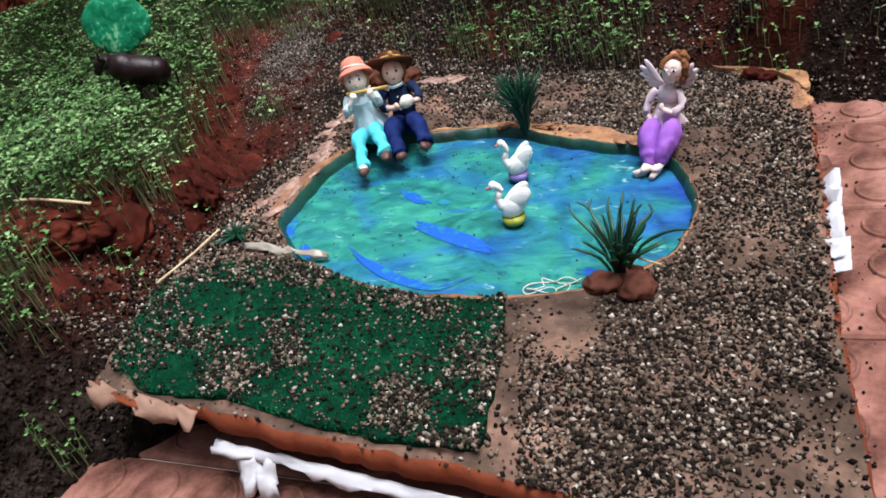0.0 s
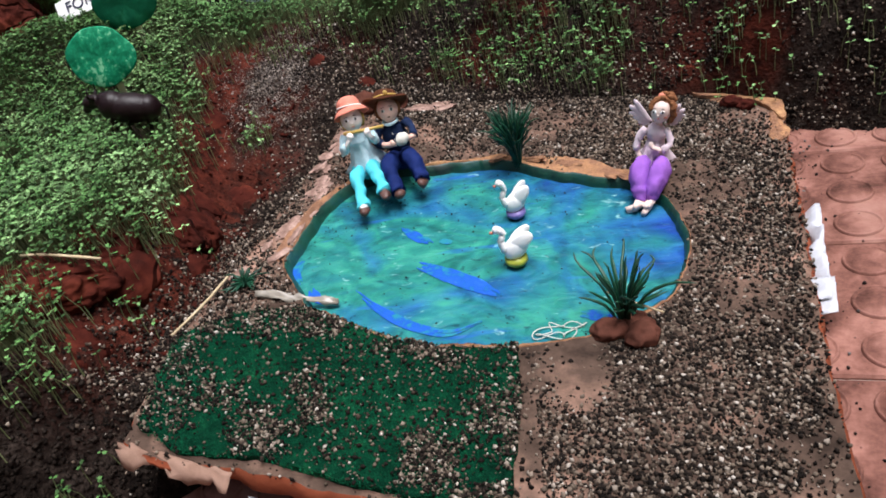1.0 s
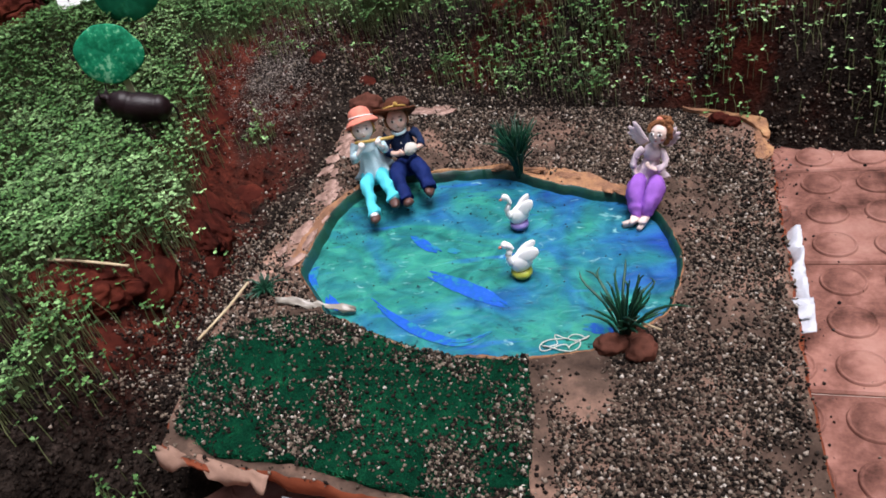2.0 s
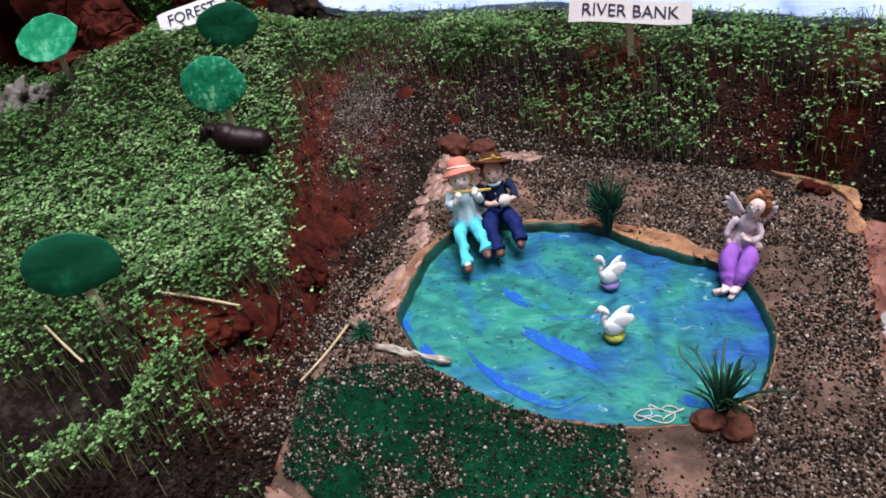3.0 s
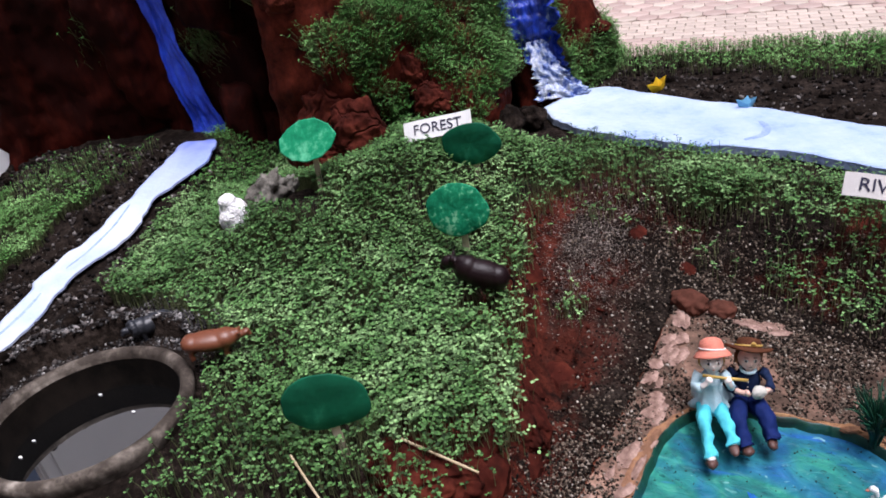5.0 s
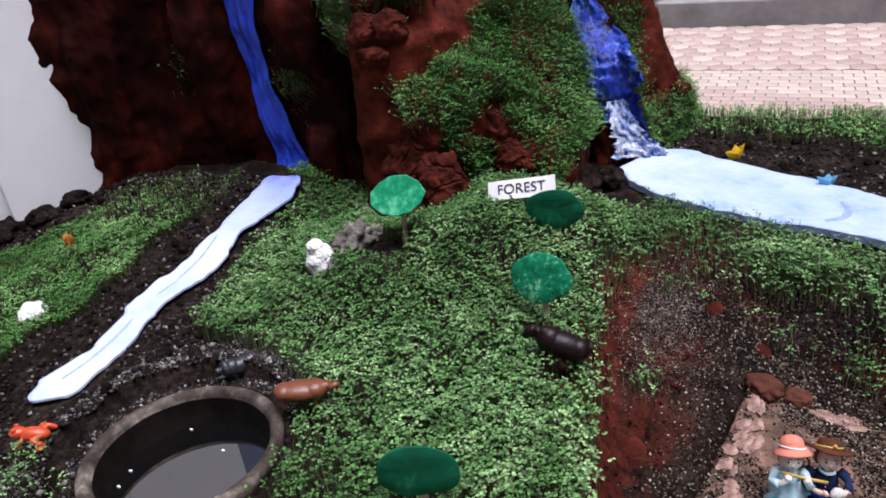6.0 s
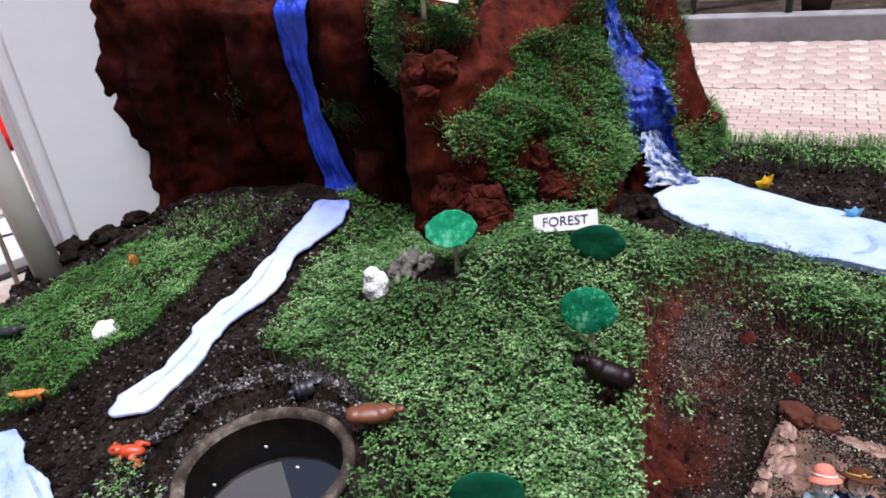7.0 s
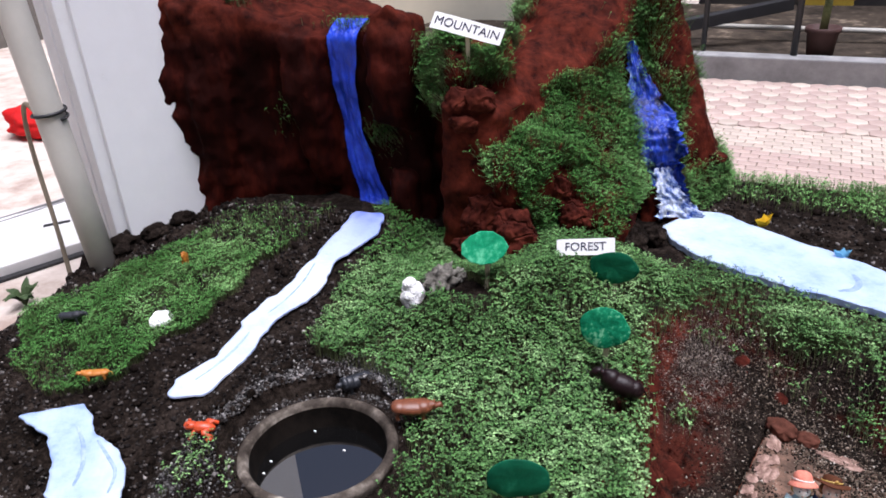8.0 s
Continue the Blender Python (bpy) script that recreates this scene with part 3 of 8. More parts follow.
# blue brush strokes on the pool floor
def ribbon_bm(points, widths, up, thick=0.0015):
    """A flat brush mark or strip along points, with its own thickness."""
    bm = bmesh.new()
    rows = []
    for k, (p, w) in enumerate(zip(points, widths)):
        p = Vector(p)
        a, b = Vector(points[max(k - 1, 0)]), Vector(points[min(k + 1, len(points) - 1)])
        side = (b - a).cross(up).normalized() * w / 2
        rows.append([bm.verts.new(p - side), bm.verts.new(p - side * 0.5 + up * thick), bm.verts.new(p + side * 0.5 + up * thick), bm.verts.new(p + side)])
    for r0, r1 in zip(rows, rows[1:]):
        for j in range(3):
            bm.faces.new((r0[j], r0[j + 1], r1[j + 1], r1[j]))
    return bm


def spline(points, n):
    """Catmull-Rom through points."""
    P = [Vector(p) for p in points]
    out = []
    for k in range(n):
        s = k / (n - 1) * (len(P) - 1)
        i = min(int(s), len(P) - 2)
        f = s - i
        p0, p1, p2, p3 = P[max(i - 1, 0)], P[i], P[i + 1], P[min(i + 2, len(P) - 1)]
        out.append(0.5 * (2 * p1 + (p2 - p0) * f + (2 * p0 - 5 * p1 + 4 * p2 - p3) * f * f + (3 * p1 - p0 - 3 * p2 + p3) * f ** 3))
    return out


# the bare torn corner of the board, bent up at its tip
CORNER = [(0.375, 1.376), (0.44, 1.366), (0.505, 1.354), (0.53, 1.335), (0.518, 1.275), (0.505, 1.215), (0.492, 1.225), (0.488, 1.27), (0.47, 1.30), (0.43, 1.325), (0.385, 1.35)]
sheet("torn_corner", CORNER, lambda x, y: board_z(x, y) + 0.007 + 0.016 * np.exp(-(((x - 0.53) / 0.045) ** 2 + ((y - 1.345) / 0.05) ** 2)) + 0.006 * fbm(x, y, 22, 160), 0.005, M_RIM, board, "torn ochre board corner bent upwards", thick=0.006, wobble=0.008, seed=3)

UP = Vector((0, 0, 1))
STROKES = [([(-0.095, 0.935), (-0.03, 0.89), (0.02, 0.85)], 0.026), ([(-0.18, 0.885), (-0.135, 0.835), (-0.09, 0.80), (-0.04, 0.783), (-0.002, 0.80)], 0.015), ([(0.12, 0.80), (0.145, 0.794), (0.165, 0.79)], 0.018),
           ([(-0.125, 1.035), (-0.1, 1.005), (-0.075, 0.985)], 0.016), ([(-0.245, 0.90), (-0.235, 0.88), (-0.215, 0.862)], 0.014), ([(-0.272, 0.97), (-0.276, 0.94), (-0.262, 0.91)], 0.014), ([(-0.065, 0.99), (-0.045, 0.98)], 0.012)]
rnd = random.Random(55)
for pts, w in STROKES:
    bm = bmesh.new()
    c = spline([(x, y, 0.0) for x, y in pts], 22)
    for q in range(7):
        off, a, e = (q - 3) / 3.5 * w * 0.5, rnd.randint(0, 4), 22 - rnd.randint(0, 5)
        run = []
        for k in range(a, e):
            d = (c[min(k + 1, 21)] - c[max(k - 1, 0)]).cross(UP).normalized()
            p = c[k] + d * (off * (0.35 + 0.65 * math.sin(math.pi * (0.06 + 0.88 * k / 21))) + 0.0016 * noise.noise(Vector((k * 0.3, q, w * 90))))
            run.append((p.x, p.y, board_z(p.x, p.y) - 0.0121 + 0.00005 * q + 0.003 * float(fbm(np.array([p.x]), np.array([p.y]), 18, 70)[0])))
        one = ribbon_bm(run, [w * rnd.uniform(0.2, 0.36) * math.sin(math.pi * (0.1 + 0.8 * k / (len(run) - 1))) for k in range(len(run))], UP, 0.0003)
        me = bpy.data.meshes.new("bristle")
        one.to_mesh(me)
        one.free()
        bm.from_mesh(me)
        bpy.data.meshes.remove(me)
    part("brush_stroke", bm, M_STROKE, board, "cobalt blue brush stroke")


# ---- mountain ----
def hull(bm, pts):
    """Adds the convex body round a few corner points."""
    vs = [bm.verts.new(p) for p in pts]
    bmesh.ops.convex_hull(bm, input=vs)
    bmesh.ops.delete(bm, geom=[v for v in vs if v.is_valid and not v.link_faces], context="VERTS")


def fused(bm, voxel, rounds):
    """Melts overlapping bodies into one skin: vertices, triangles and vertex normals."""
    me = bpy.data.meshes.new("rough_form")
    bm.to_mesh(me)
    bm.free()
    ob = new("rough_form", me)
    rm = ob.modifiers.new("melt", "REMESH")
    rm.mode, rm.voxel_size = "VOXEL", voxel
    sm = ob.modifiers.new("soften", "SMOOTH")
    sm.factor, sm.iterations = 0.5, rounds
    bpy.context.view_layer.update()
    done = bpy.data.meshes.new_from_object(ob.evaluated_get(bpy.context.evaluated_depsgraph_get()))
    done.calc_loop_triangles()
    v, n = np.zeros(len(done.vertices) * 3, np.float32), np.zeros(len(done.vertices) * 3, np.float32)
    done.vertices.foreach_get("co", v)
    done.vertices.foreach_get("normal", n)
    t = np.zeros(len(done.loop_triangles) * 3, np.int32)
    done.loop_triangles.foreach_get("vertices", t)
    bpy.data.objects.remove(ob)
    bpy.data.meshes.remove(me)
    bpy.data.meshes.remove(done)
    return v.reshape(-1, 3).astype(float), t.reshape(-1, 3), n.reshape(-1, 3).astype(float)


bm = bmesh.new()
# the cliff beside the white wall, with two blunt ribs and a rising top
hull(bm, [(-2.475, 1.85, 0.12), (-2.33, 2.06, 0.12), (-1.95, 2.16, 0.12), (-2.47, 1.85, 1.0), (-2.33, 2.01, 0.97), (-2.08, 2.10, 0.94), (-1.93, 2.13, 0.92), (-1.95, 2.6, 0.12), (-1.95, 2.5, 0.9), (-2.62, 2.5, 1.0), (-2.62, 2.6, 0.12), (-2.6, 2.0, 0.12), (-2.56, 1.75, 0.76), (-2.56, 1.75, 0.93), (-2.6, 1.9, 1.0)])
hull(bm, [(-2.47, 1.845, 1.12), (-2.33, 1.92, 1.03), (-2.08, 2.02, 0.975), (-1.93, 2.06, 0.95), (-1.93, 2.5, 0.98), (-2.62, 2.5, 1.16), (-2.62, 2.1, 1.14), (-2.47, 1.86, 0.88), (-2.2, 2.0, 0.86), (-1.94, 2.1, 0.84), (-2.6, 2.5, 0.8), (-2.54, 1.81, 1.12), (-2.54, 1.80, 0.9)])
hull(bm, [(-2.47, 1.84, 0.12), (-2.42, 1.83, 0.30), (-2.32, 1.96, 0.34), (-2.40, 1.80, 0.75), (-2.29, 1.88, 0.72), (-2.44, 1.82, 1.09), (-2.36, 1.86, 1.03), (-2.27, 1.94, 0.98), (-2.28, 2.1, 0.9), (-2.3, 2.1, 0.12), (-2.5, 1.95, 0.6)])
hull(bm, [(-2.09, 1.97, 0.97), (-1.94, 2.01, 0.955), (-2.09, 1.95, 0.75), (-1.96, 1.98, 0.7), (-2.05, 2.05, 0.38), (-1.97, 2.07, 0.34), (-2.1, 2.2, 0.95), (-1.93, 2.2, 0.93), (-2.0, 2.2, 0.3)])
# the notch that carries the waterfall, and low ground behind
hull(bm, [(-1.98, 2.10, 0.12), (-1.70, 2.10, 0.12), (-1.98, 2.09, 0.97), (-1.74, 2.09, 0.98), (-1.98, 2.5, 0.80), (-1.7, 2.5, 0.75), (-1.98, 2.6, 0.12), (-1.7, 2.6, 0.12)])
# the pillar, hollow underneath, with a lump at its foot
hull(bm, [(-1.745, 2.02, 0.93), (-1.70, 1.99, 1.03), (-1.64, 2.01, 1.075), (-1.585, 2.04, 1.02), (-1.56, 2.05, 0.93), (-1.735, 1.975, 0.80), (-1.66, 1.95, 0.82), (-1.575, 2.0, 0.80), (-1.71, 1.99, 0.68), (-1.60, 2.02, 0.62), (-1.70, 2.2, 1.0), (-1.6, 2.2, 1.0), (-1.7, 2.2, 0.6), (-1.58, 2.2, 0.6)])
hull(bm, [(-1.72, 2.09, 0.12), (-1.57, 2.10, 0.12), (-1.72, 2.10, 0.9), (-1.58, 2.11, 0.9), (-1.72, 2.5, 0.78), (-1.57, 2.5, 0.76), (-1.72, 2.5, 0.12), (-1.57, 2.5, 0.12)])
hull(bm, [(-1.69, 2.00, 0.2), (-1.60, 2.02, 0.2), (-1.68, 2.03, 0.47), (-1.60, 2.04, 0.44), (-1.64, 1.99, 0.36), (-1.64, 2.2, 0.4)])
# core at the back of the cleft
hull(bm, [(-1.6, 2.33, 0.12), (-1.35, 2.3, 0.12), (-1.6, 2.33, 0.80), (-1.35, 2.3, 0.84), (-1.6, 2.8, 0.7), (-1.3, 2.8, 0.8), (-1.6, 3.1, 0.12), (-1.3, 3.1, 0.12)])
# ridge in front of the cleft, and its crown
hull(bm, [(-1.395, 1.92, 0.12), (-1.385, 1.90, 0.34), (-1.39, 1.92, 0.66), (-1.36, 1.90, 0.78), (-1.22, 1.88, 0.62), (-1.20, 1.92, 0.76), (-1.16, 1.86, 0.3), (-1.1, 1.95, 0.12), (-1.36, 2.3, 0.80), (-1.15, 2.2, 0.74), (-1.35, 2.4, 0.12), (-1.1, 2.4, 0.12)])
hull(bm, [(-1.50, 2.03, 0.74), (-1.51, 2.08, 0.93), (-1.44, 2.02, 0.93), (-1.36, 1.97, 0.86), (-1.26, 2.02, 0.88), (-1.28, 2.2, 0.94), (-1.42, 2.25, 0.93), (-1.46, 2.0, 0.70), (-1.35, 2.3, 0.6), (-1.2, 2.1, 0.75), (-1.48, 2.2, 0.7)])
# bare slope that climbs to the peak
hull(bm, [(-1.26, 1.98, 0.70), (-1.13, 2.16, 0.70), (-1.08, 2.42, 0.745), (-0.94, 2.62, 0.79), (-1.42, 2.6, 0.80), (-1.44, 2.80, 0.98), (-1.40, 2.88, 1.12), (-1.2, 2.88, 1.16), (-1.0, 2.88, 1.10), (-0.9, 2.78, 0.98), (-1.45, 3.1, 0.12), (-0.9, 3.1, 0.12), (-1.2, 2.2, 0.12), (-0.95, 2.6, 0.12)])
# mossy shoulder: a tongue to the front and a rounded body falling to the right
hull(bm, [(-1.185, 1.83, 0.60), (-1.15, 1.80, 0.55), (-1.10, 1.86, 0.50), (-1.10, 1.97, 0.655), (-1.0, 2.06, 0.61), (-1.02, 2.01, 0.5), (-1.2, 2.1, 0.68), (-1.2, 1.90, 0.2), (-1.05, 2.0, 0.2)])
hull(bm, [(-1.12, 2.05, 0.64), (-1.05, 2.02, 0.58), (-0.965, 2.0, 0.46), (-0.86, 2.0, 0.36), (-0.80, 2.07, 0.35), (-0.80, 2.18, 0.38), (-0.81, 2.32, 0.46), (-0.85, 2.36, 0.54), (-0.89, 2.44, 0.62), (-0.98, 2.46, 0.74), (-1.09, 2.36, 0.745), (-1.13, 2.17, 0.70), (-0.85, 2.0, 0.15), (-0.8, 2.2, 0.15), (-1.1, 2.05, 0.15), (-1.1, 2.4, 0.15)])
# the chute of the second waterfall, and the spur beyond it
hull(bm, [(-0.95, 2.64, 0.84), (-0.84, 2.60, 0.68), (-0.90, 2.52, 0.62), (-0.76, 2.54, 0.50), (-0.82, 2.46, 0.46), (-0.70, 2.46, 0.30), (-0.78, 2.38, 0.30), (-0.66, 2.44, 0.15), (-0.8, 2.36, 0.15), (-0.9, 2.8, 0.8), (-0.75, 2.8, 0.5), (-0.8, 2.8, 0.15)])
hull(bm, [(-0.92, 2.68, 0.95), (-0.84, 2.76, 1.10), (-0.815, 2.80, 0.95), (-0.74, 2.79, 0.72), (-0.67, 2.75, 0.53), (-0.80, 2.62, 0.62), (-0.72, 2.62, 0.42), (-0.60, 2.70, 0.40), (-0.56, 2.75, 0.15), (-0.66, 2.55, 0.15), (-0.95, 2.85, 1.14), (-0.85, 3.1, 0.12), (-0.6, 3.0, 0.12)])
hull(bm, [(-0.64, 2.68, 0.42), (-0.58, 2.71, 0.40), (-0.56, 2.74, 0.30), (-0.62, 2.66, 0.25), (-0.65, 2.8, 0.45), (-0.58, 2.84, 0.2)])
mv, mq, mn = fused(bm, 0.0125, 5)
for k in range(len(mv)):
    p = Vector(mv[k])
    fold = noise.fractal(Vector((p.x * 5, p.y * 5, p.z * 1.3)), 1.0, 2.0, 3)
    lump = noise.fractal(p * 11 + Vector((3, 1, 7)), 1.0, 2.0, 4)
    crease = abs(noise.noise(Vector((p.x * 9, p.y * 9, p.z * 2.2)))) * step(-1.45, -1.6, p.x)
    mv[k] += mn[k] * (0.022 * fold + 0.014 * lump - 0.03 * crease * step(0.3, 0.5, p.z) + 0.008)
# torn fringe where the clay meets the white wall
fringe = (mv[:, 0] < -2.38) & (mv[:, 1] < 2.0)
mv[fringe, 1] += 0.05 * fbm(mv[fringe, 2] * 1.0, mv[fringe, 2] * 0 + 0.7, 9, 44, 5)
mountain = thing("mountain", "red clay model mountain with sprouting seedlings", "model mountain")
me = mesh_np("mountain_body", mv, mq)
# lighter colour on the right mass and high tops, for the light they catch
bare_lit = np.maximum(step(-1.5, -1.36, mv[:, 0]), 0.75 * step(0.93, 1.0, mv[:, 2]))
me.attributes.new("bare_lit", "FLOAT", "POINT").data.foreach_set("value", bare_lit.astype(np.float32))
smooth(part("mountain_body", me, M_MOUNT, mountain))
from mathutils.bvhtree import BVHTree
MT = BVHTree.FromPolygons(mv.tolist(), mq.tolist())


def clod_bm(r, seed, squash=(1, 1, 0.8), amp=0.35, sub=3, freq=1.6):
    """A lump of earth or stone."""
    bm = bmesh.new()
    bmesh.ops.create_icosphere(bm, subdivisions=sub, radius=1)
    o = Vector((seed * 7.31, seed * 3.77, seed * 1.93))
    for v in bm.verts:
        q = v.co.copy()
        k = 1 + amp * noise.fractal(q * freq + o, 1.0, 2.0, 3) + 0.05 * noise.fractal(q * 6 + o, 1.0, 2.0, 3)
        v.co = Vector((q.x * squash[0], q.y * squash[1], q.z * squash[2])) * r * k
    return bm


def cracked_bm(r, seed, squash, amp, blocks=1.05, freq=1.6):
    """A lump of dried clay, split by cracks into blocks."""
    bm = clod_bm(r, seed, squash, amp, 4 if r < 0.06 else 5, freq)
    for v in bm.verts:
        w = v.co / r * blocks + Vector((seed * 3.1, 0, 0))
        d, _ = noise.voronoi(w + noise.noise_vector(w * 1.5) * 0.25)
        v.co *= 1 - 0.1 * max(0.0, 1 - (d[1] - d[0]) / 0.09) + 0.02 * noise.fractal(w * 4, 1.0, 2.0, 4)
    return bm


# cracked clay lumps on the foot and the shoulder of the mountain
for k, (x, y, z, r, q) in enumerate([(-1.19, 1.86, 0.40, 0.105, (1.0, 0.7, 1.0)), (-1.10, 1.80, 0.375, 0.085, (0.9, 0.7, 1.1)), (-1.22, 1.76, 0.335, 0.06, (1.3, 0.7, 0.7)), (-1.005, 2.0, 0.47, 0.062, (0.8, 0.6, 1.1)), (-0.945, 1.975, 0.395, 0.06, (0.95, 0.7, 1.0)),
                                     (-1.325, 1.91, 0.775, 0.058, (1.0, 0.75, 0.9)), (-1.255, 1.91, 0.79, 0.052, (1, 0.7, 0.9)), (-1.30, 1.885, 0.72, 0.045, (1.2, 0.7, 0.7)), (-0.60, 2.70, 0.40, 0.035, (1, 1, 0.8))]):
    smooth(part("clay_lump", cracked_bm(r, k + 1, q, 0.3), M_CLAY, mountain)).matrix_world = pose(x, y, z)



# ---- waterfalls and rivers ----
def fall(name, pts, widths, way, label, n=70, m=17, amp=1.0, ragged=0.15):
    """A crumpled strip laid down the mountain's face: each point is pushed out to just before the rock along way."""
    c = spline(pts, n)
    way = Vector(way).normalized()
    side = Vector((0, 0, 1)).cross(way).normalized() * -1
    P, D = np.zeros((n, m, 3)), np.full((n, m), np.nan)
    for k, p in enumerate(c):
        w = np.interp(k / (n - 1), np.linspace(0, 1, len(widths)), widths)
        for q in range(m):
            f = q / (m - 1) - 0.5
            a = p + side * f * w * (1 + ragged * noise.noise(Vector((k * 0.2, q * 0.1, 3))) + ragged * noise.noise(Vector((k * 0.7, f * 3, 8)))) - way * 0.7
            h, _, _, d = MT.ray_cast(a, way)
            P[k, q] = a
            if h and d < 0.8:
                D[k, q] = d
    rowm = np.array([np.nanmin(r) if np.isfinite(r).any() else np.nan for r in D])
    ok = np.isfinite(rowm)
    rowm = np.interp(np.arange(n), np.arange(n)[ok], rowm[ok])
    D = np.where(np.isfinite(D), np.minimum(D, rowm[:, None] + 0.05), rowm[:, None])
    for _ in range(6):
        D[1:-1] = np.minimum(D[1:-1], (D[:-2] + D[2:]) / 2 * 0.5 + D[1:-1] * 0.5)
        D[:, 1:-1] = np.minimum(D[:, 1:-1], (D[:, :-2] + D[:, 2:]) / 4 + D[:, 1:-1] / 2)
    for k in range(n):
        for q in range(m):
            f = q / (m - 1) - 0.5
            D[k, q] -= 0.014 + amp * (0.012 * noise.noise(Vector((f * 6, k * 0.2, 1))) + 0.009 * abs(noise.noise(Vector((f * 16, k * 0.15, 5)))))
    D = np.stack([np.convolve(np.pad(D[:, q], 4, "edge"), np.ones(9) / 9, "valid") for q in range(m)], 1) - 0.004 if amp < 1.5 else D
    V = P + np.array(way) * D[:, :, None]
    ii = np.arange(n * m).reshape(n, m)
    q = np.stack([ii[:-1, :-1].ravel(), ii[:-1, 1:].ravel(), ii[1:, 1:].ravel(), ii[1:, :-1].ravel()], 1)
    ob = smooth(part(name, mesh_np(name, V.reshape(-1, 3), q), M_FALL))
    return tagged(ob, label, "waterfall")


fall("waterfall", [(-1.85, 2.25, 1.0), (-1.86, 2.1, 0.93), (-1.87, 2.1, 0.80), (-1.871, 2.1, 0.716), (-1.868, 2.1, 0.63), (-1.86, 2.05, 0.55), (-1.833, 2.0, 0.42), (-1.805, 2.0, 0.34), (-1.78, 1.95, 0.27)], [0.13, 0.125, 0.105, 0.095, 0.09, 0.095, 0.115, 0.13, 0.14], (0, 1, 0), "deep blue painted foil waterfall on the red cliff", 90, 21, 1.1, 0.06)
fr = fall("waterfall", [(-0.95, 2.62, 0.86), (-0.925, 2.6, 0.79), (-0.855, 2.5, 0.69), (-0.82, 2.5, 0.60), (-0.80, 2.5, 0.52), (-0.755, 2.45, 0.42), (-0.705, 2.42, 0.33), (-0.675, 2.38, 0.26)], [0.03, 0.05, 0.10, 0.16, 0.17, 0.11, 0.11, 0.13], (-0.35, 1, 0), "blue and white crumpled foil waterfall beside the mossy slope", 100, 29, 1.45, 0.3)
fr.data.materials[0] = mat("blue and white crinkled foil", [(0.3, (0.004, 0.008, 0.05)), (0.42, (0.008, 0.03, 0.26)), (0.58, (0.014, 0.055, 0.5)), (0.66, (0.09, 0.17, 0.42)), (0.74, (0.5, 0.58, 0.7))], 45, 0.3, 1.0, 70, depth=0.014, stretch=(1, 1, 0.22))

M_FOAM = mat("white and blue crumpled film", [(0.3, (0.02, 0.06, 0.4)), (0.45, (0.2, 0.3, 0.65)), (0.55, (0.6, 0.68, 0.85)), (0.7, (0.8, 0.84, 0.9))], 60, 0.3, 1.0, 90, depth=0.012)
fo = fall("foam", [(-0.76, 2.43, 0.44), (-0.73, 2.42, 0.36), (-0.69, 2.40, 0.31), (-0.655, 2.36, 0.262)], [0.05, 0.09, 0.13, 0.17], (-0.35, 1, 0), "white crumpled film foam at the foot of the waterfall", 40, 21, 1.6, 0.35)
fo.data.materials[0] = M_FOAM
fo.parent = fr
del fo["category"]
fo.location = (0.006, -0.016, 0)
RIVER_R = [(-0.73, 2.30), (-0.63, 2.48), (-0.55, 2.50), (-0.43, 2.43), (-0.29, 2.35), (-0.12, 2.27), (0.1, 2.14), (0.27, 2.03), (0.6, 1.87), (1.3, 1.62), (1.25, 1.30), (0.8, 1.45), (0.49, 1.60), (0.347, 1.68), (0.15, 1.83), (-0.05, 1.94), (-0.26, 1.98), (-0.43, 2.04), (-0.6, 2.12), (-0.70, 2.24)]
river = sheet("river", RIVER_R, lambda x, y: 0.262 + 0.012 * fbm(x, y, 10, 80) - 0.02 * step(0.3, 1.0, x), 0.012, M_RIVER, thick=0.02, wobble=0.012, seed=5)
tagged(river, "white and pale blue cloth river between green banks", "model river")
RIVER_L = [(-1.80, 1.925), (-1.665, 1.935), (-1.63, 1.81), (-1.69, 1.64), (-1.665, 1.50), (-1.668, 1.43), (-1.714, 1.306), (-1.705, 1.15), (-1.717, 0.985), (-1.80, 0.95), (-1.845, 0.935), (-1.865, 1.0), (-1.81, 1.12), (-1.815, 1.25), (-1.836, 1.283), (-1.80, 1.45), (-1.79, 1.645)]


def field_z(x, y):
    return np.clip(0.118 + 0.19 * (y - 0.94), 0.05, 0.31)


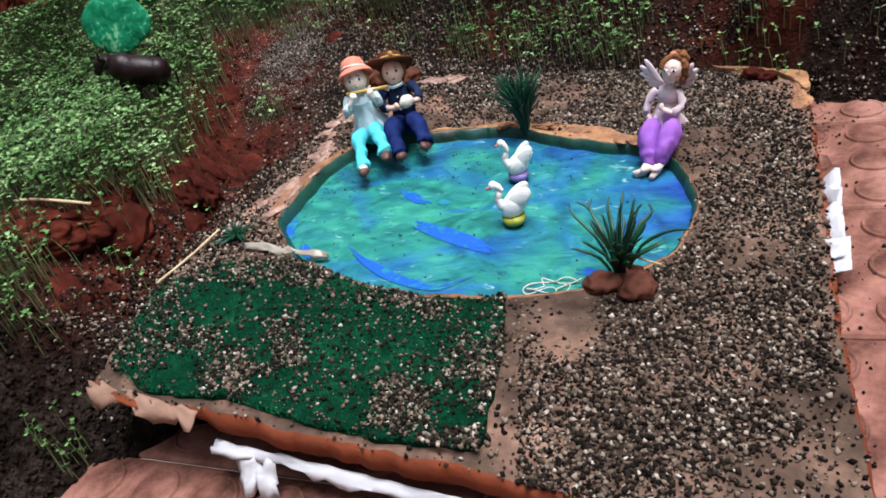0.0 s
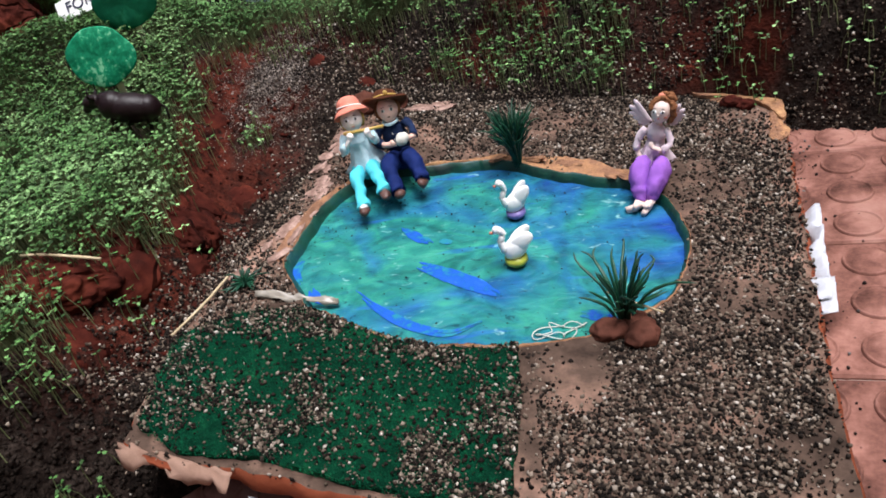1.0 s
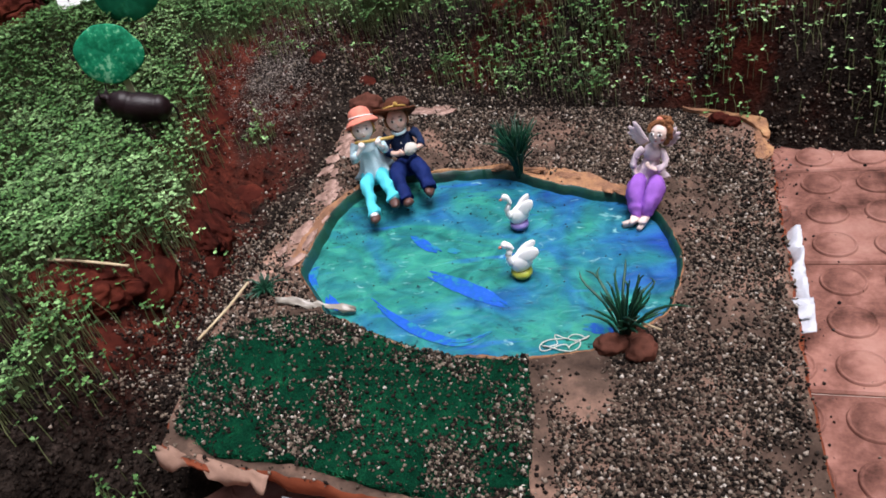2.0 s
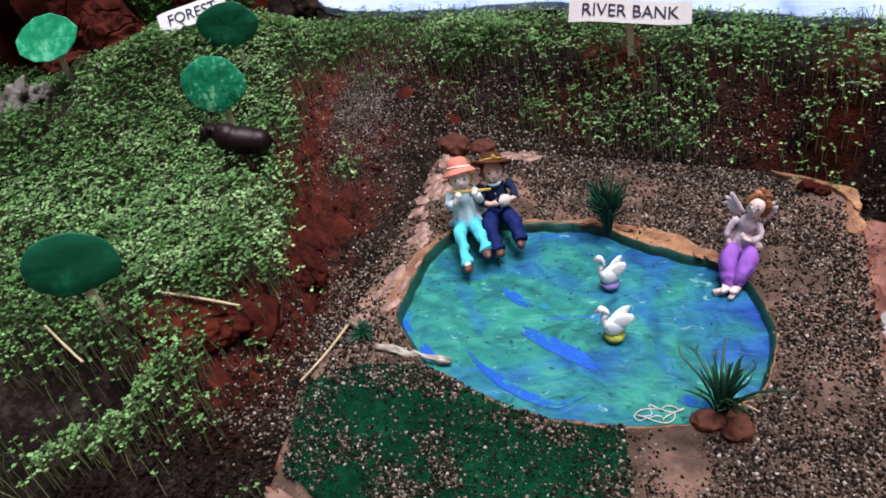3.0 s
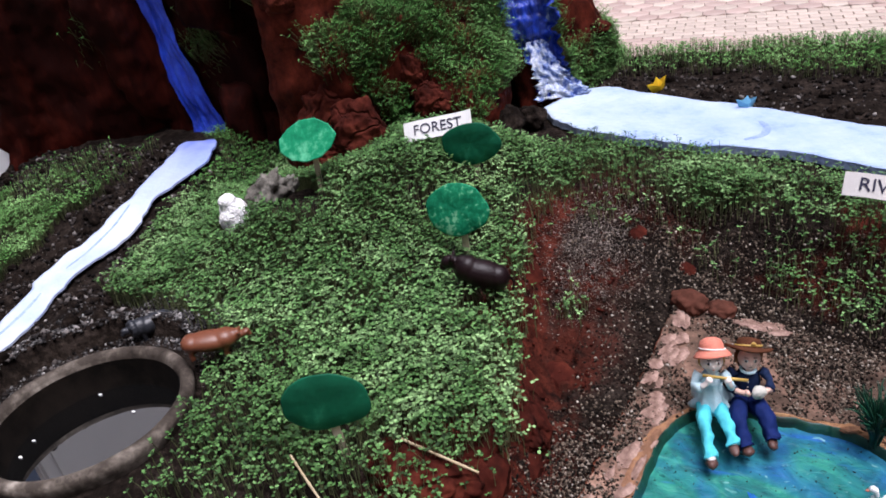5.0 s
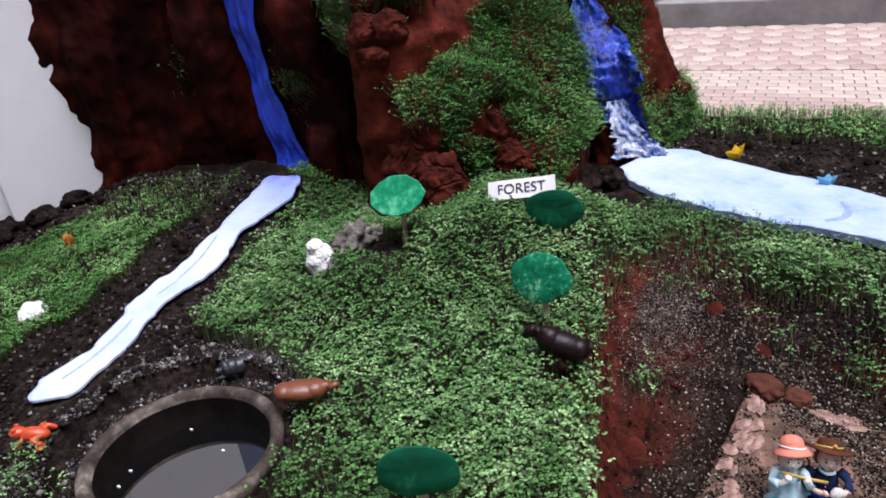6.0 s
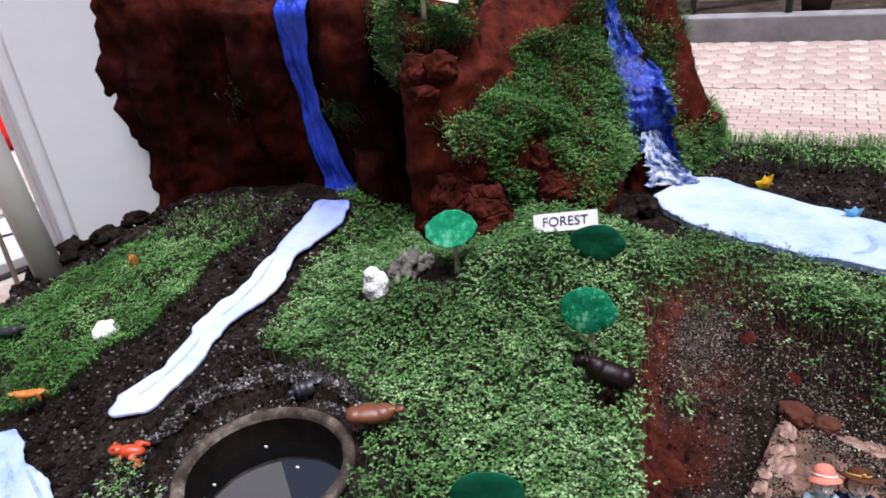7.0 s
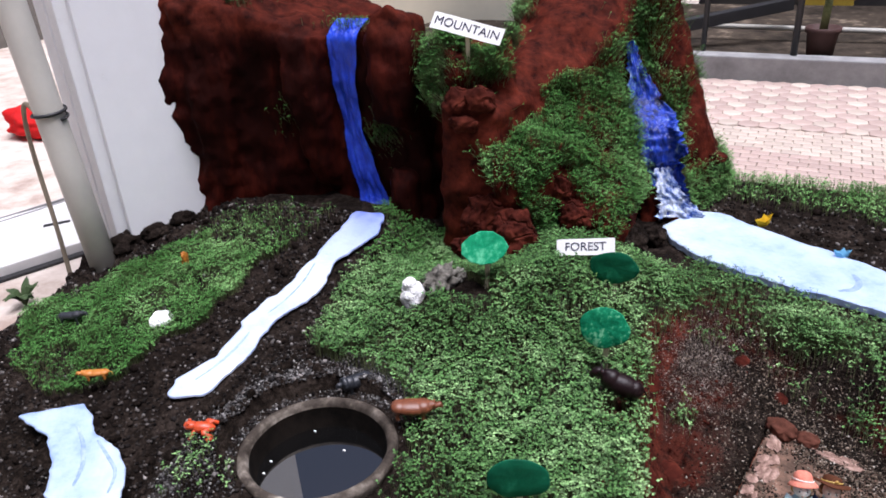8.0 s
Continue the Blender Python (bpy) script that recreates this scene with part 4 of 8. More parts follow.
def stream_paint():
    """The stream's strip is painted blue towards its upper end, in uneven brushed patches."""
    m = mat("blue washed stream paint", [(0.25, (0.24, 0.33, 0.7)), (0.4, (0.42, 0.51, 0.78)), (0.65, (0.57, 0.64, 0.79))], 7, 0.7, 0.6, 60, depth=0.004)
    n, l = m.node_tree.nodes, m.node_tree.links
    b = n["Principled BSDF"]
    old = b.inputs["Base Color"].links[0].from_socket
    sep, mul, rng, mix = n.new("ShaderNodeSeparateXYZ"), n.new("ShaderNodeMath"), n.new("ShaderNodeMapRange"), n.new("ShaderNodeMix")
    noi = n.new("ShaderNodeTexNoise")
    noi.inputs["Scale"].default_value, noi.inputs["Detail"].default_value = 14, 6
    l.new(n["Texture Coordinate"].outputs["Object"], sep.inputs[0])
    l.new(n["Texture Coordinate"].outputs["Object"], noi.inputs["Vector"])
    mul.operation = "MULTIPLY_ADD"
    mul.inputs[1].default_value = 0.45
    l.new(noi.outputs[0], mul.inputs[0])
    l.new(sep.outputs[1], mul.inputs[2])
    rng.inputs["From Min"].default_value, rng.inputs["From Max"].default_value = 1.85, 2.22
    rng.inputs["To Max"].default_value = 0.85
    l.new(mul.outputs[0], rng.inputs["Value"])
    mix.data_type = "RGBA"
    l.new(rng.outputs[0], mix.inputs[0])
    l.new(old, mix.inputs[6])
    mix.inputs[7].default_value = (0.13, 0.19, 0.66, 1)
    l.new(mix.outputs[2], b.inputs["Base Color"])
    return m


stream = sheet("stream", RIVER_L, lambda x, y: field_z(x, y) + 0.018 + 0.009 * fbm(x, y, 9, 82), 0.008, stream_paint(), thick=0.006, wobble=0.016, seed=9)
tagged(stream, "white and pale blue painted stream strip running down the soil", "model river")
FALLEN = [(-2.05, 0.83), (-2.20, 0.70), (-2.03, 0.68), (-1.93, 0.62), (-1.84, 0.53), (-1.68, 0.48), (-1.64, 0.60), (-1.70, 0.68), (-1.80, 0.73), (-1.90, 0.75), (-1.98, 0.80)]
lower = sheet("stream", FALLEN, lambda x, y: np.maximum(field_z(x, y), 0.10) + 0.03 + 0.014 * fbm(x, y, 8, 84), 0.008, M_RIVER, thick=0.005, wobble=0.006, seed=12)
M_BLUEMARK = mat("blue wash paint", [(0.3, (0.2, 0.29, 0.66)), (0.7, (0.4, 0.5, 0.76))], 60, 0.6, 0.2)
for host, zz, pts, w in ((stream, lambda x, y: field_z(x, y) + 0.0184 + 0.009 * fbm(x, y, 9, 82), [(-1.80, 1.02), (-1.775, 1.10), (-1.765, 1.18), (-1.77, 1.24)], 0.012),
                         (river, lambda x, y: 0.2628 + 0.012 * fbm(x, y, 10, 80) - 0.02 * step(0.3, 1.0, x), [(-0.10, 2.14), (-0.085, 2.09), (-0.10, 2.04), (-0.14, 2.02)], 0.02), (river, lambda x, y: 0.2628 + 0.012 * fbm(x, y, 10, 80) - 0.02 * step(0.3, 1.0, x), [(0.22, 1.93), (0.3, 1.90), (0.36, 1.85)], 0.015),
                         (lower, lambda x, y: np.maximum(field_z(x, y), 0.10) + 0.0304 + 0.014 * fbm(x, y, 8, 84), [(-1.98, 0.745), (-1.90, 0.70), (-1.83, 0.64), (-1.79, 0.58)], 0.012), (lower, lambda x, y: np.maximum(field_z(x, y), 0.10) + 0.0304 + 0.014 * fbm(x, y, 8, 84), [(-1.88, 0.73), (-1.80, 0.695), (-1.73, 0.66), (-1.69, 0.60)], 0.01),
                         (stream, lambda x, y: field_z(x, y) + 0.0184 + 0.009 * fbm(x, y, 9, 82), [(-1.765, 1.60), (-1.745, 1.50), (-1.75, 1.40), (-1.765, 1.33)], 0.009)):
    c = spline([(x, y, 0.0) for x, y in pts], 12)
    part("brush_stroke", ribbon_bm([(p.x, p.y, float(zz(np.array([p.x]), np.array([p.y]))[0])) for p in c], [w * (0.3 + 0.7 * math.sin(math.pi * (0.1 + 0.8 * k / 11))) for k in range(12)], UP), M_BLUEMARK, host, "pale blue brush stroke")
tagged(lower, "detached white painted stream piece lying on dark soil", "model river")

# ---- white column, drain pipe ----
def box_bm(sx, sy, sz, bevel=0.0, seg=2):
    bm = bmesh.new()
    bmesh.ops.create_cube(bm, size=1)
    bmesh.ops.scale(bm, vec=(sx, sy, sz), verts=bm.verts)
    if bevel:
        bmesh.ops.bevel(bm, geom=bm.edges[:], offset=bevel, segments=seg, affect="EDGES", profile=0.6)
    return bm


def tube_bm(pts, radii, seg=8, bm=None, mi=0, cap=True):
    """A tapered round tube along points."""
    bm = bm or bmesh.new()
    P = [Vector(p) for p in pts]
    rows = []
    ref = Vector((0.3, 0.2, 0.93))
    for k, p in enumerate(P):
        d = (P[min(k + 1, len(P) - 1)] - P[max(k - 1, 0)]).normalized()
        a = d.cross(ref)
        a = a.normalized() if a.length > 1e-3 else d.cross(Vector((1, 0, 0))).normalized()
        b = d.cross(a)
        r = radii[k] if isinstance(radii, (list, tuple)) else radii
        rows.append([bm.verts.new(p + (a * math.cos(t) + b * math.sin(t)) * r) for t in (2 * math.pi * q / seg for q in range(seg))])
    fs = []
    for r0, r1 in zip(rows, rows[1:]):
        for q in range(seg):
            fs.append(bm.faces.new((r0[q], r0[(q + 1) % seg], r1[(q + 1) % seg], r1[q])))
    if cap:
        fs += [bm.faces.new(rows[0][::-1]), bm.faces.new(rows[-1])]
    for f in fs:
        f.material_index, f.smooth = mi, True
    return bm


column = thing("wall_column", "white painted wall end with stepped corner, worn at its foot", "wall", "structure")
ca = math.degrees(math.atan2(0.919, 0.394))
body = part("wall_face", box_bm(0.49, 0.30, 1.9, 0.006), M_WHITE, column)
body.matrix_world = Matrix.Translation((-2.6, 1.54, 0.93)) @ pose(0, 0, 0, 0, 0, ca) @ pose(0.245, 0.15, 0)
stepb = part("corner_strip", box_bm(0.05, 0.11, 1.9, 0.012), M_WHITE, column)
stepb.matrix_world = Matrix.Translation((-2.6, 1.54, 0.93)) @ pose(0, 0, 0, 0, 0, ca) @ pose(-0.02, 0.09, 0)
stepc = part("corner_strip", box_bm(0.08, 0.14, 1.9, 0.008), M_WHITE, column)
stepc.matrix_world = Matrix.Translation((-2.6, 1.54, 0.93)) @ pose(0, 0, 0, 0, 0, ca) @ pose(-0.01, 0.22, 0)

pipe = thing("drain_pipe", "cream plastic drain pipe standing beside the white wall", "pipe")
part("pipe_body", tube_bm([(-2.60, 1.40, -0.01), (-2.655, 1.40, 0.6), (-2.71, 1.40, 1.3), (-2.80, 1.40, 2.6)], 0.05, 28), M_PIPE, pipe)
wire = thing("cable", "dark cable wound round the drain pipe", "cable")
c = [(-2.67 + 0.056 * math.cos(t), 1.40 + 0.056 * math.sin(t), 0.765 + 0.004 * t) for t in np.linspace(0, 9, 36)]
part("cable_loop", tube_bm(c, 0.006, 6), M_DARK, wire)
c = spline([(-2.72, 1.39, 0.78), (-2.82, 1.42, 0.80), (-2.9, 1.45, 0.72), (-2.93, 1.46, 0.55), (-2.9, 1.44, 0.3), (-2.88, 1.42, 0.06)], 24)
part("cable_tail", tube_bm(c, 0.009, 6), plain("dusty cable", (0.32, 0.27, 0.2), 0.7), wire)

# ---- courtyard behind ----
hexp = thing("paving_far", "pink and cream hexagonal pavers of the courtyard", "paving", "structure")


def hex_me(name, r, h):
    bm = bmesh.new()
    a = [Vector((math.cos(t) * r, math.sin(t) * r, 0)) for t in (radians(60 * k + 30) for k in range(6))]
    low, up, top = [bm.verts.new(v + Vector((0, 0, -0.004))) for v in a], [bm.verts.new(v + Vector((0, 0, h - 0.003))) for v in a], [bm.verts.new(v * 0.94 + Vector((0, 0, h))) for v in a]
    for k in range(6):
        q = (k + 1) % 6
        bm.faces.new((low[k], low[q], up[q], up[k]))
        bm.faces.new((up[k], up[q], top[q], top[k]))
    bm.faces.new(top)
    me = bpy.data.meshes.new(name)
    bm.to_mesh(me)
    bm.free()
    return me


hp, hc = hex_me("paver_pink", 0.0668, 0.006), hex_me("paver_cream", 0.0665, 0.007)
hp.materials.append(M_HEXP)
hc.materials.append(M_HEXC)
PIT = 0.118
for r in range(11):
    for q in range(-9, 13):
        x, y = -0.4 + PIT * (q + 0.5 * (r % 2)), 4.50 + 0.102 * r
        if -1.35 < x < 0.95 and y < 5.58:
            o = new("paver", hc if (q + r % 2) % 3 == (2 if r % 2 else 0) else hp)
            o.parent = hexp
            o.location = (x, y, 0)
brickp = thing("paving_strip", "cream and pink brick pavers in a band along the grass", "paving", "structure")
pb = {}
for nm, m in (("c", M_HEXC), ("p", M_HEXP)):
    me = bpy.data.meshes.new("brick_" + nm)
    b = box_bm(0.094, 0.058, 0.016, 0.003, 1)
    b.to_mesh(me)
    b.free()
    me.materials.append(m)
    pb[nm] = me
for r in range(21):
    for q in range(24):
        x, y = -1.25 + 0.098 * (q + 0.5 * (r % 2)), 3.16 + 0.062 * r
        if y < 4.43 and land_z(np.array([x]), np.array([y]))[0] < 0.02:
            o = new("brick", pb["c" if vnoise(np.array([x * 3.0]), np.array([y * 2.2]), 5)[0] > 0.66 else "p"])
            o.parent = brickp
            o.location = (x, y, -0.002)

kerb = thing("kerb", "grey concrete kerb along the far courtyard edge", "kerb", "structure")
part("kerb_body", box_bm(9, 0.16, 0.21, 0.012), M_CONC, kerb).location = (0.4, 5.68, 0.065)
bed = part("planting_bed", box_bm(9, 2.6, 0.1, 0.01), mat("leaf strewn dark earth", [(0.3, (0.02, 0.017, 0.014)), (0.6, (0.07, 0.055, 0.042)), (0.8, (0.3, 0.24, 0.18))], 9, 0.95, 0.5))
bed.location = (0.4, 7.06, 0.07)
tagged(bed, "dark leaf strewn bed behind the kerb", "ground", kind="structure")
fence = thing("railing", "dark metal railing with a pale pipe behind the kerb", "railing")
part("post", tube_bm([(-0.485, 5.72, 0.16), (-0.49, 5.72, 1.4)], 0.024, 10), M_DARK, fence)
part("post", tube_bm([(-1.12, 5.75, 0.16), (-1.12, 5.75, 1.4)], 0.02, 10), M_DARK, fence)
part("post", tube_bm([(0.75, 5.75, 0.16), (0.75, 5.75, 1.4)], 0.02, 10), M_DARK, fence)
part("low_beam", box_bm(1.3, 0.1, 0.09, 0.006), M_DARK, fence).matrix_world = pose(-1.15, 6.15, 0.33, 0, -8, 28)
part("white_pipe", tube_bm([(-1.5, 6.45, 0.235), (2.2, 6.6, 0.18)], 0.022, 10), M_PIPE, fence)
part("top_rail", tube_bm([(-3, 5.74, 1.38), (3, 5.74, 1.38)], 0.02, 10), M_DARK, fence)
fpot = thing("flower_pot", "brown plastic flower pot on the kerb with a pale stem", "flower pot")
bm = bmesh.new()
prof = [(0.0, 0.0), (0.088, 0.0), (0.108, 0.19), (0.122, 0.19), (0.124, 0.225), (0.112, 0.225), (0.1, 0.19), (0.0, 0.185)]


def lathe(bm, prof, seg=32, mi=0, at=(0, 0, 0)):
    rows = []
    for r, z in prof:
        rows.append([bm.verts.new((at[0] + max(r, 1e-4) * math.cos(2 * math.pi * k / seg), at[1] + max(r, 1e-4) * math.sin(2 * math.pi * k / seg), at[2] + z)) for k in range(seg)])
    for r0, r1 in zip(rows, rows[1:]):
        for k in range(seg):
            f = bm.faces.new((r0[k], r0[(k + 1) % seg], r1[(k + 1) % seg], r1[k]))
            f.material_index, f.smooth = mi, True
    return bm


part("pot_body", lathe(bm, prof), plain("brown pot plastic", (0.09, 0.05, 0.045), 0.6), fpot)
part("plant_stem", tube_bm([(0, 0, 0.18), (0.01, 0, 0.5), (0.03, 0.01, 0.9)], [0.03, 0.026, 0.02], 10), M_STEM, fpot)
fpot.location = (-0.32, 5.9, 0.12)
wallb = part("wall_far", box_bm(5.2, 0.2, 5.0, 0.01), M_CREAM)
wallb.location = (-4.3, 7.2, 2.49)
tagged(wallb, "cream plastered building wall across the courtyard", "wall", kind="structure")
# the shade of the hall is put into this wall's near-black colour
wally = part("wall_far_right", box_bm(9, 0.2, 5.0, 0.01), mat("hall wall with shade in its colour", [(0.3, (0.02, 0.02, 0.025)), (0.7, (0.07, 0.065, 0.06))], 1.5, 0.7, 0.1))
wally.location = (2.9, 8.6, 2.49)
tagged(wally, "wall behind the planting bed, darkened in colour as if shaded", "wall", kind="structure")
yel = part("yellow_panel", box_bm(0.5, 0.04, 0.22, 0.01), plain("yellow paint", (0.5, 0.36, 0.05), 0.6))
yel.location = (-0.35, 8.47, 0.13)
tagged(yel, "yellow painted panel on the dark wall", "panel")

# unseen walls added behind the camera and at both sides, to block low sky
rear_block = part("sky_block_rear", box_bm(16, 0.2, 3.6, 0.01), M_DULL)
rear_block.location = (-1, -3.1, 1.79)
tagged(rear_block, "unseen grey plaster wall added behind the camera to block low sky", "wall", kind="structure")
for nm, x in (("sky_block_right", 6.0), ("sky_block_left", -9.0)):
    o = part(nm, box_bm(0.2, 12, 4.4, 0.01), M_DULL)
    o.location = (x, 3.2, 2.19)
    tagged(o, "unseen grey plaster wall added at the side to block low sky", "wall", kind="structure")

# slab with slot to the left of the wall, and things behind
slab = thing("drain_cover", "pale concrete drain cover with a slot", "drain cover")
M_BRIGHT = mat("bright concrete", [(0.2, (0.55, 0.54, 0.52)), (0.8, (0.78, 0.77, 0.75))], 8, 0.8, 0.2)
part("slab", box_bm(1.5, 0.62, 0.05, 0.006), M_BRIGHT, slab).matrix_world = pose(-3.50, 1.80, 0.022, 0, 0, 68)
# dark strip laid in for the shadow along the slab's near edge
part("gap_strip", box_bm(1.5, 0.04, 0.012, 0.002), M_DARK, slab, "dark strip standing in for the shadow gap").matrix_world = pose(-3.222, 1.585, 0.002, 0, 0, 68)
part("slot", box_bm(0.12, 0.03, 0.006, 0.002), M_DARK, slab).matrix_world = pose(-3.50, 1.82, 0.047, 0, 0, 50)
for dx in (0.0, 0.05):
    part("rim_bar", box_bm(1.3, 0.012, 0.02, 0.003), M_CONC, slab).matrix_world = pose(-3.80 + dx, 1.93, 0.042, 0, 0, 74)
# leaf litter and a small weed beside the pipe
M_WEED = plain("dull weed leaf", (0.07, 0.11, 0.045), 0.6, 0.5, scale=60)
weed = thing("weed", "small dull green weed growing at the paving's edge", "weed", at=pose(-2.99, 1.27, 0.0))
rnd = random.Random(31)
for k in range(9):
    a = rnd.uniform(0, 6.28)
    bm = ribbon_bm(spline([(0, 0, 0), (0.03 * math.cos(a), 0.03 * math.sin(a), 0.05 + 0.03 * rnd.random()), (0.07 * math.cos(a), 0.07 * math.sin(a), 0.05 + 0.05 * rnd.random())], 7), [0.006, 0.016, 0.03, 0.036, 0.032, 0.02, 0.004], UP, 0.002)
    part("leaf", bm, M_WEED, weed)
litter = bmesh.new()
for k in range(70):
    x, y = -2.93 + rnd.gauss(0, 0.10), 1.50 + rnd.gauss(0, 0.10)
    g = bmesh.ops.create_icosphere(litter, subdivisions=1, radius=1)
    bmesh.ops.transform(litter, matrix=pose(x, y, hit(x, y) + 0.006, rnd.uniform(0, 40), rnd.uniform(0, 40), rnd.uniform(0, 360)) @ Matrix.Diagonal((rnd.uniform(0.006, 0.02), rnd.uniform(0.004, 0.01), 0.003, 1)), verts=g["verts"])
tagged(part("leaf_litter", litter, mat("dry leaf litter", [(0.3, (0.05, 0.035, 0.022)), (0.7, (0.22, 0.16, 0.1))], 40, 0.9, 0.2, vary=0.5, island=True)), "dry leaf litter beside the drain pipe", "leaf litter", kind="stuff")
for k, (x, y, r) in enumerate([(-2.62, 1.52, 0.05), (-2.54, 1.60, 0.045), (-2.69, 1.40, 0.05), (-2.48, 1.70, 0.04), (-2.58, 1.47, 0.035)]):
    o = smooth(part("soil_clod", clod_bm(r, k + 130, (1.2, 0.9, 0.8), 0.4, 4), M_SOIL))
    o.matrix_world = pose(x, y, hit(x, y) + 0.012, 0, 0, 70 * k)
    tagged(o, "dark soil lump heaped against the white wall", "soil lump")
bm = clod_bm(0.2, 91, (1.3, 0.8, 0.55), 0.4, 4)
redc = smooth(part("red_cloth", bm, plain("red cloth", (0.6, 0.02, 0.02), 0.7)))
redc.location = (-5.15, 2.95, 0.09)
tagged(redc, "crumpled red cloth lying on the paving", "cloth")

# ---- clay bowl with water ----
bowl = thing("clay_bowl", "weathered clay bowl of dark water sunk into the soil", "bowl", at=pose(POT[0], POT[1], 0.245))
OUT = [(0.06, -0.2), (0.12, -0.19), (0.165, -0.12), (0.178, -0.05), (0.186, -0.02), (0.189, -0.008), (0.186, 0.001), (0.178, 0.005), (0.170, 0.004), (0.1645, -0.003), (0.162, -0.012)]
INN = [(0.162, -0.012), (0.159, -0.03), (0.153, -0.07), (0.12, -0.15), (0.0, -0.165)]


def bowl_wall(prof):
    bm = lathe(bmesh.new(), prof, 72)
    for v in bm.verts:
        a = math.atan2(v.co.y, v.co.x)
        v.co *= 1 + 0.012 * math.sin(2 * a + 1) + 0.008 * noise.noise(v.co * 18)
    return bm


part("bowl_body", bowl_wall(OUT), M_POT, bowl)
part("bowl_inside", bowl_wall(INN), mat("near-black clay", [(0.3, (0.003, 0.0025, 0.002)), (0.75, (0.012, 0.009, 0.007))], 30, 0.95, 0.4), bowl, "near-black clay inside")
bm = lathe(bmesh.new(), [(0.0, -0.07), (0.08, -0.07), (0.155, -0.07)], 64)
water = bpy.data.materials.new("dark still water")
water.use_nodes = True
wb = water.node_tree.nodes["Principled BSDF"]
wb.inputs["Base Color"].default_value, wb.inputs["Roughness"].default_value, wb.inputs["IOR"].default_value = (0.003, 0.003, 0.003, 1), 0.01, 2.8
part("water", bm, water, bowl, "dark still water")
for k, (x, y) in enumerate([(-1.31, 0.95), (-1.345, 0.815), (-1.335, 0.775), (-1.20, 0.92)]):
    o = part("floating_crumb", clod_bm(0.003, k + 150, (1.5, 0.8, 0.5), 0.3, 2), M_PAPER)
    o.location = (x, y, 0.1765)
    tagged(o, "pale crumb floating on the bowl's water", "crumb", group="floating crumbs")

# ---- cardboard trees and signs ----
def card_bm(w, h, seed, thick=0.003, corners=0, wob=0.06):
    """A cut-out card with an uneven outline, standing in the xz plane with its middle at the origin."""
    bm = bmesh.new()
    n = corners or 44
    o = []
    for k in range(n):
        t = 2 * math.pi * k / n
        r = 1 + wob * noise.noise(Vector((math.cos(t) * 1.3 + seed * 5, math.sin(t) * 1.3, 0))) * 2 + (0.05 * math.sin(k * 2.4 + seed) if corners else 0)
        o.append((math.cos(t) * w / 2 * r, math.sin(t) * h / 2 * r))
    rings = []
    for s, y in ((0.0, 0.4), (0.5, 0.2), (0.96, 0.0), (1.0, 0.5), (0.96, 1.0), (0.0, 1.0)):
        rings.append([bm.verts.new((x * max(s, 0.01), (y - 0.5) * thick + 0.004 * noise.noise(Vector((x * 30, z * 30, seed))) * s, z * max(s, 0.01))) for x, z in o])
    for a, b in zip(rings, rings[1:]):
        for k in range(n):
            f = bm.faces.new((a[k], a[(k + 1) % n], b[(k + 1) % n], b[k]))
            f.smooth = not corners
    bmesh.ops.recalc_face_normals(bm, faces=bm.faces[:])
    return bm


def stick_bm(h, w=0.014):
    return box_bm(w, 0.002, h, 0.0008, 1)


def card_tree(x, y, z, w, h, seed, m, yaw, label, tilt=0.0, corners=0, roll=0.0):
    base = hit(x, y)
    t = thing("paper_tree", label, "model tree", group="paper trees", at=pose(x, y, base, 0, 0, yaw))
    crown = part("crown", card_bm(w, h, seed, corners=corners), m, t)
    crown.matrix_local = pose(0, -0.003, z - base, tilt, roll, 0)
    L = z - base - h * 0.2 + 0.03
    part("stick", stick_bm(L), M_WOOD, t, "flat ice cream stick").matrix_local = pose(0.006, 0.0015, L / 2 - 0.03, 0, -roll * 0.5, 0)
    return t


card_tree(-1.079, 1.53, 0.474, 0.135, 0.102, 2, M_TREE1, 15, "bright green glossy cut-out tree on a stick in the seedlings", corners=11, roll=-6, tilt=-28)
card_tree(-0.69, 1.42, 0.36, 0.128, 0.114, 3, M_TREE3, 12, "round mid green painted card tree on a stick", tilt=-12)
card_tree(-0.738, 1.677, 0.400, 0.14, 0.105, 4, M_TREE2, 10, "oval dark green card tree before the forest sign")
card_tree(-0.712, 0.855, 0.331, 0.132, 0.104, 5, M_TREE2, 25, "oval deep green card tree among tall seedlings", roll=8)
card_tree(-0.80, 0.60, 0.285, 0.13, 0.10, 6, M_TREE1, 25, "green card tree near the edge of the seedlings")


def text_mesh(words, size, material, parent, m):
    cu = bpy.data.curves.new("words", "FONT")
    cu.body, cu.size, cu.align_x, cu.align_y, cu.extrude, cu.offset = words, size, "CENTER", "CENTER", 0.0004, 0.0
    tmp = new("words", cu)
    me = bpy.data.meshes.new_from_object(tmp.evaluated_get(bpy.context.evaluated_depsgraph_get()))
    bpy.data.objects.remove(tmp)
    o = part("lettering", me, material, parent, "black printed capitals reading " + words)
    o.matrix_local = m
    return o


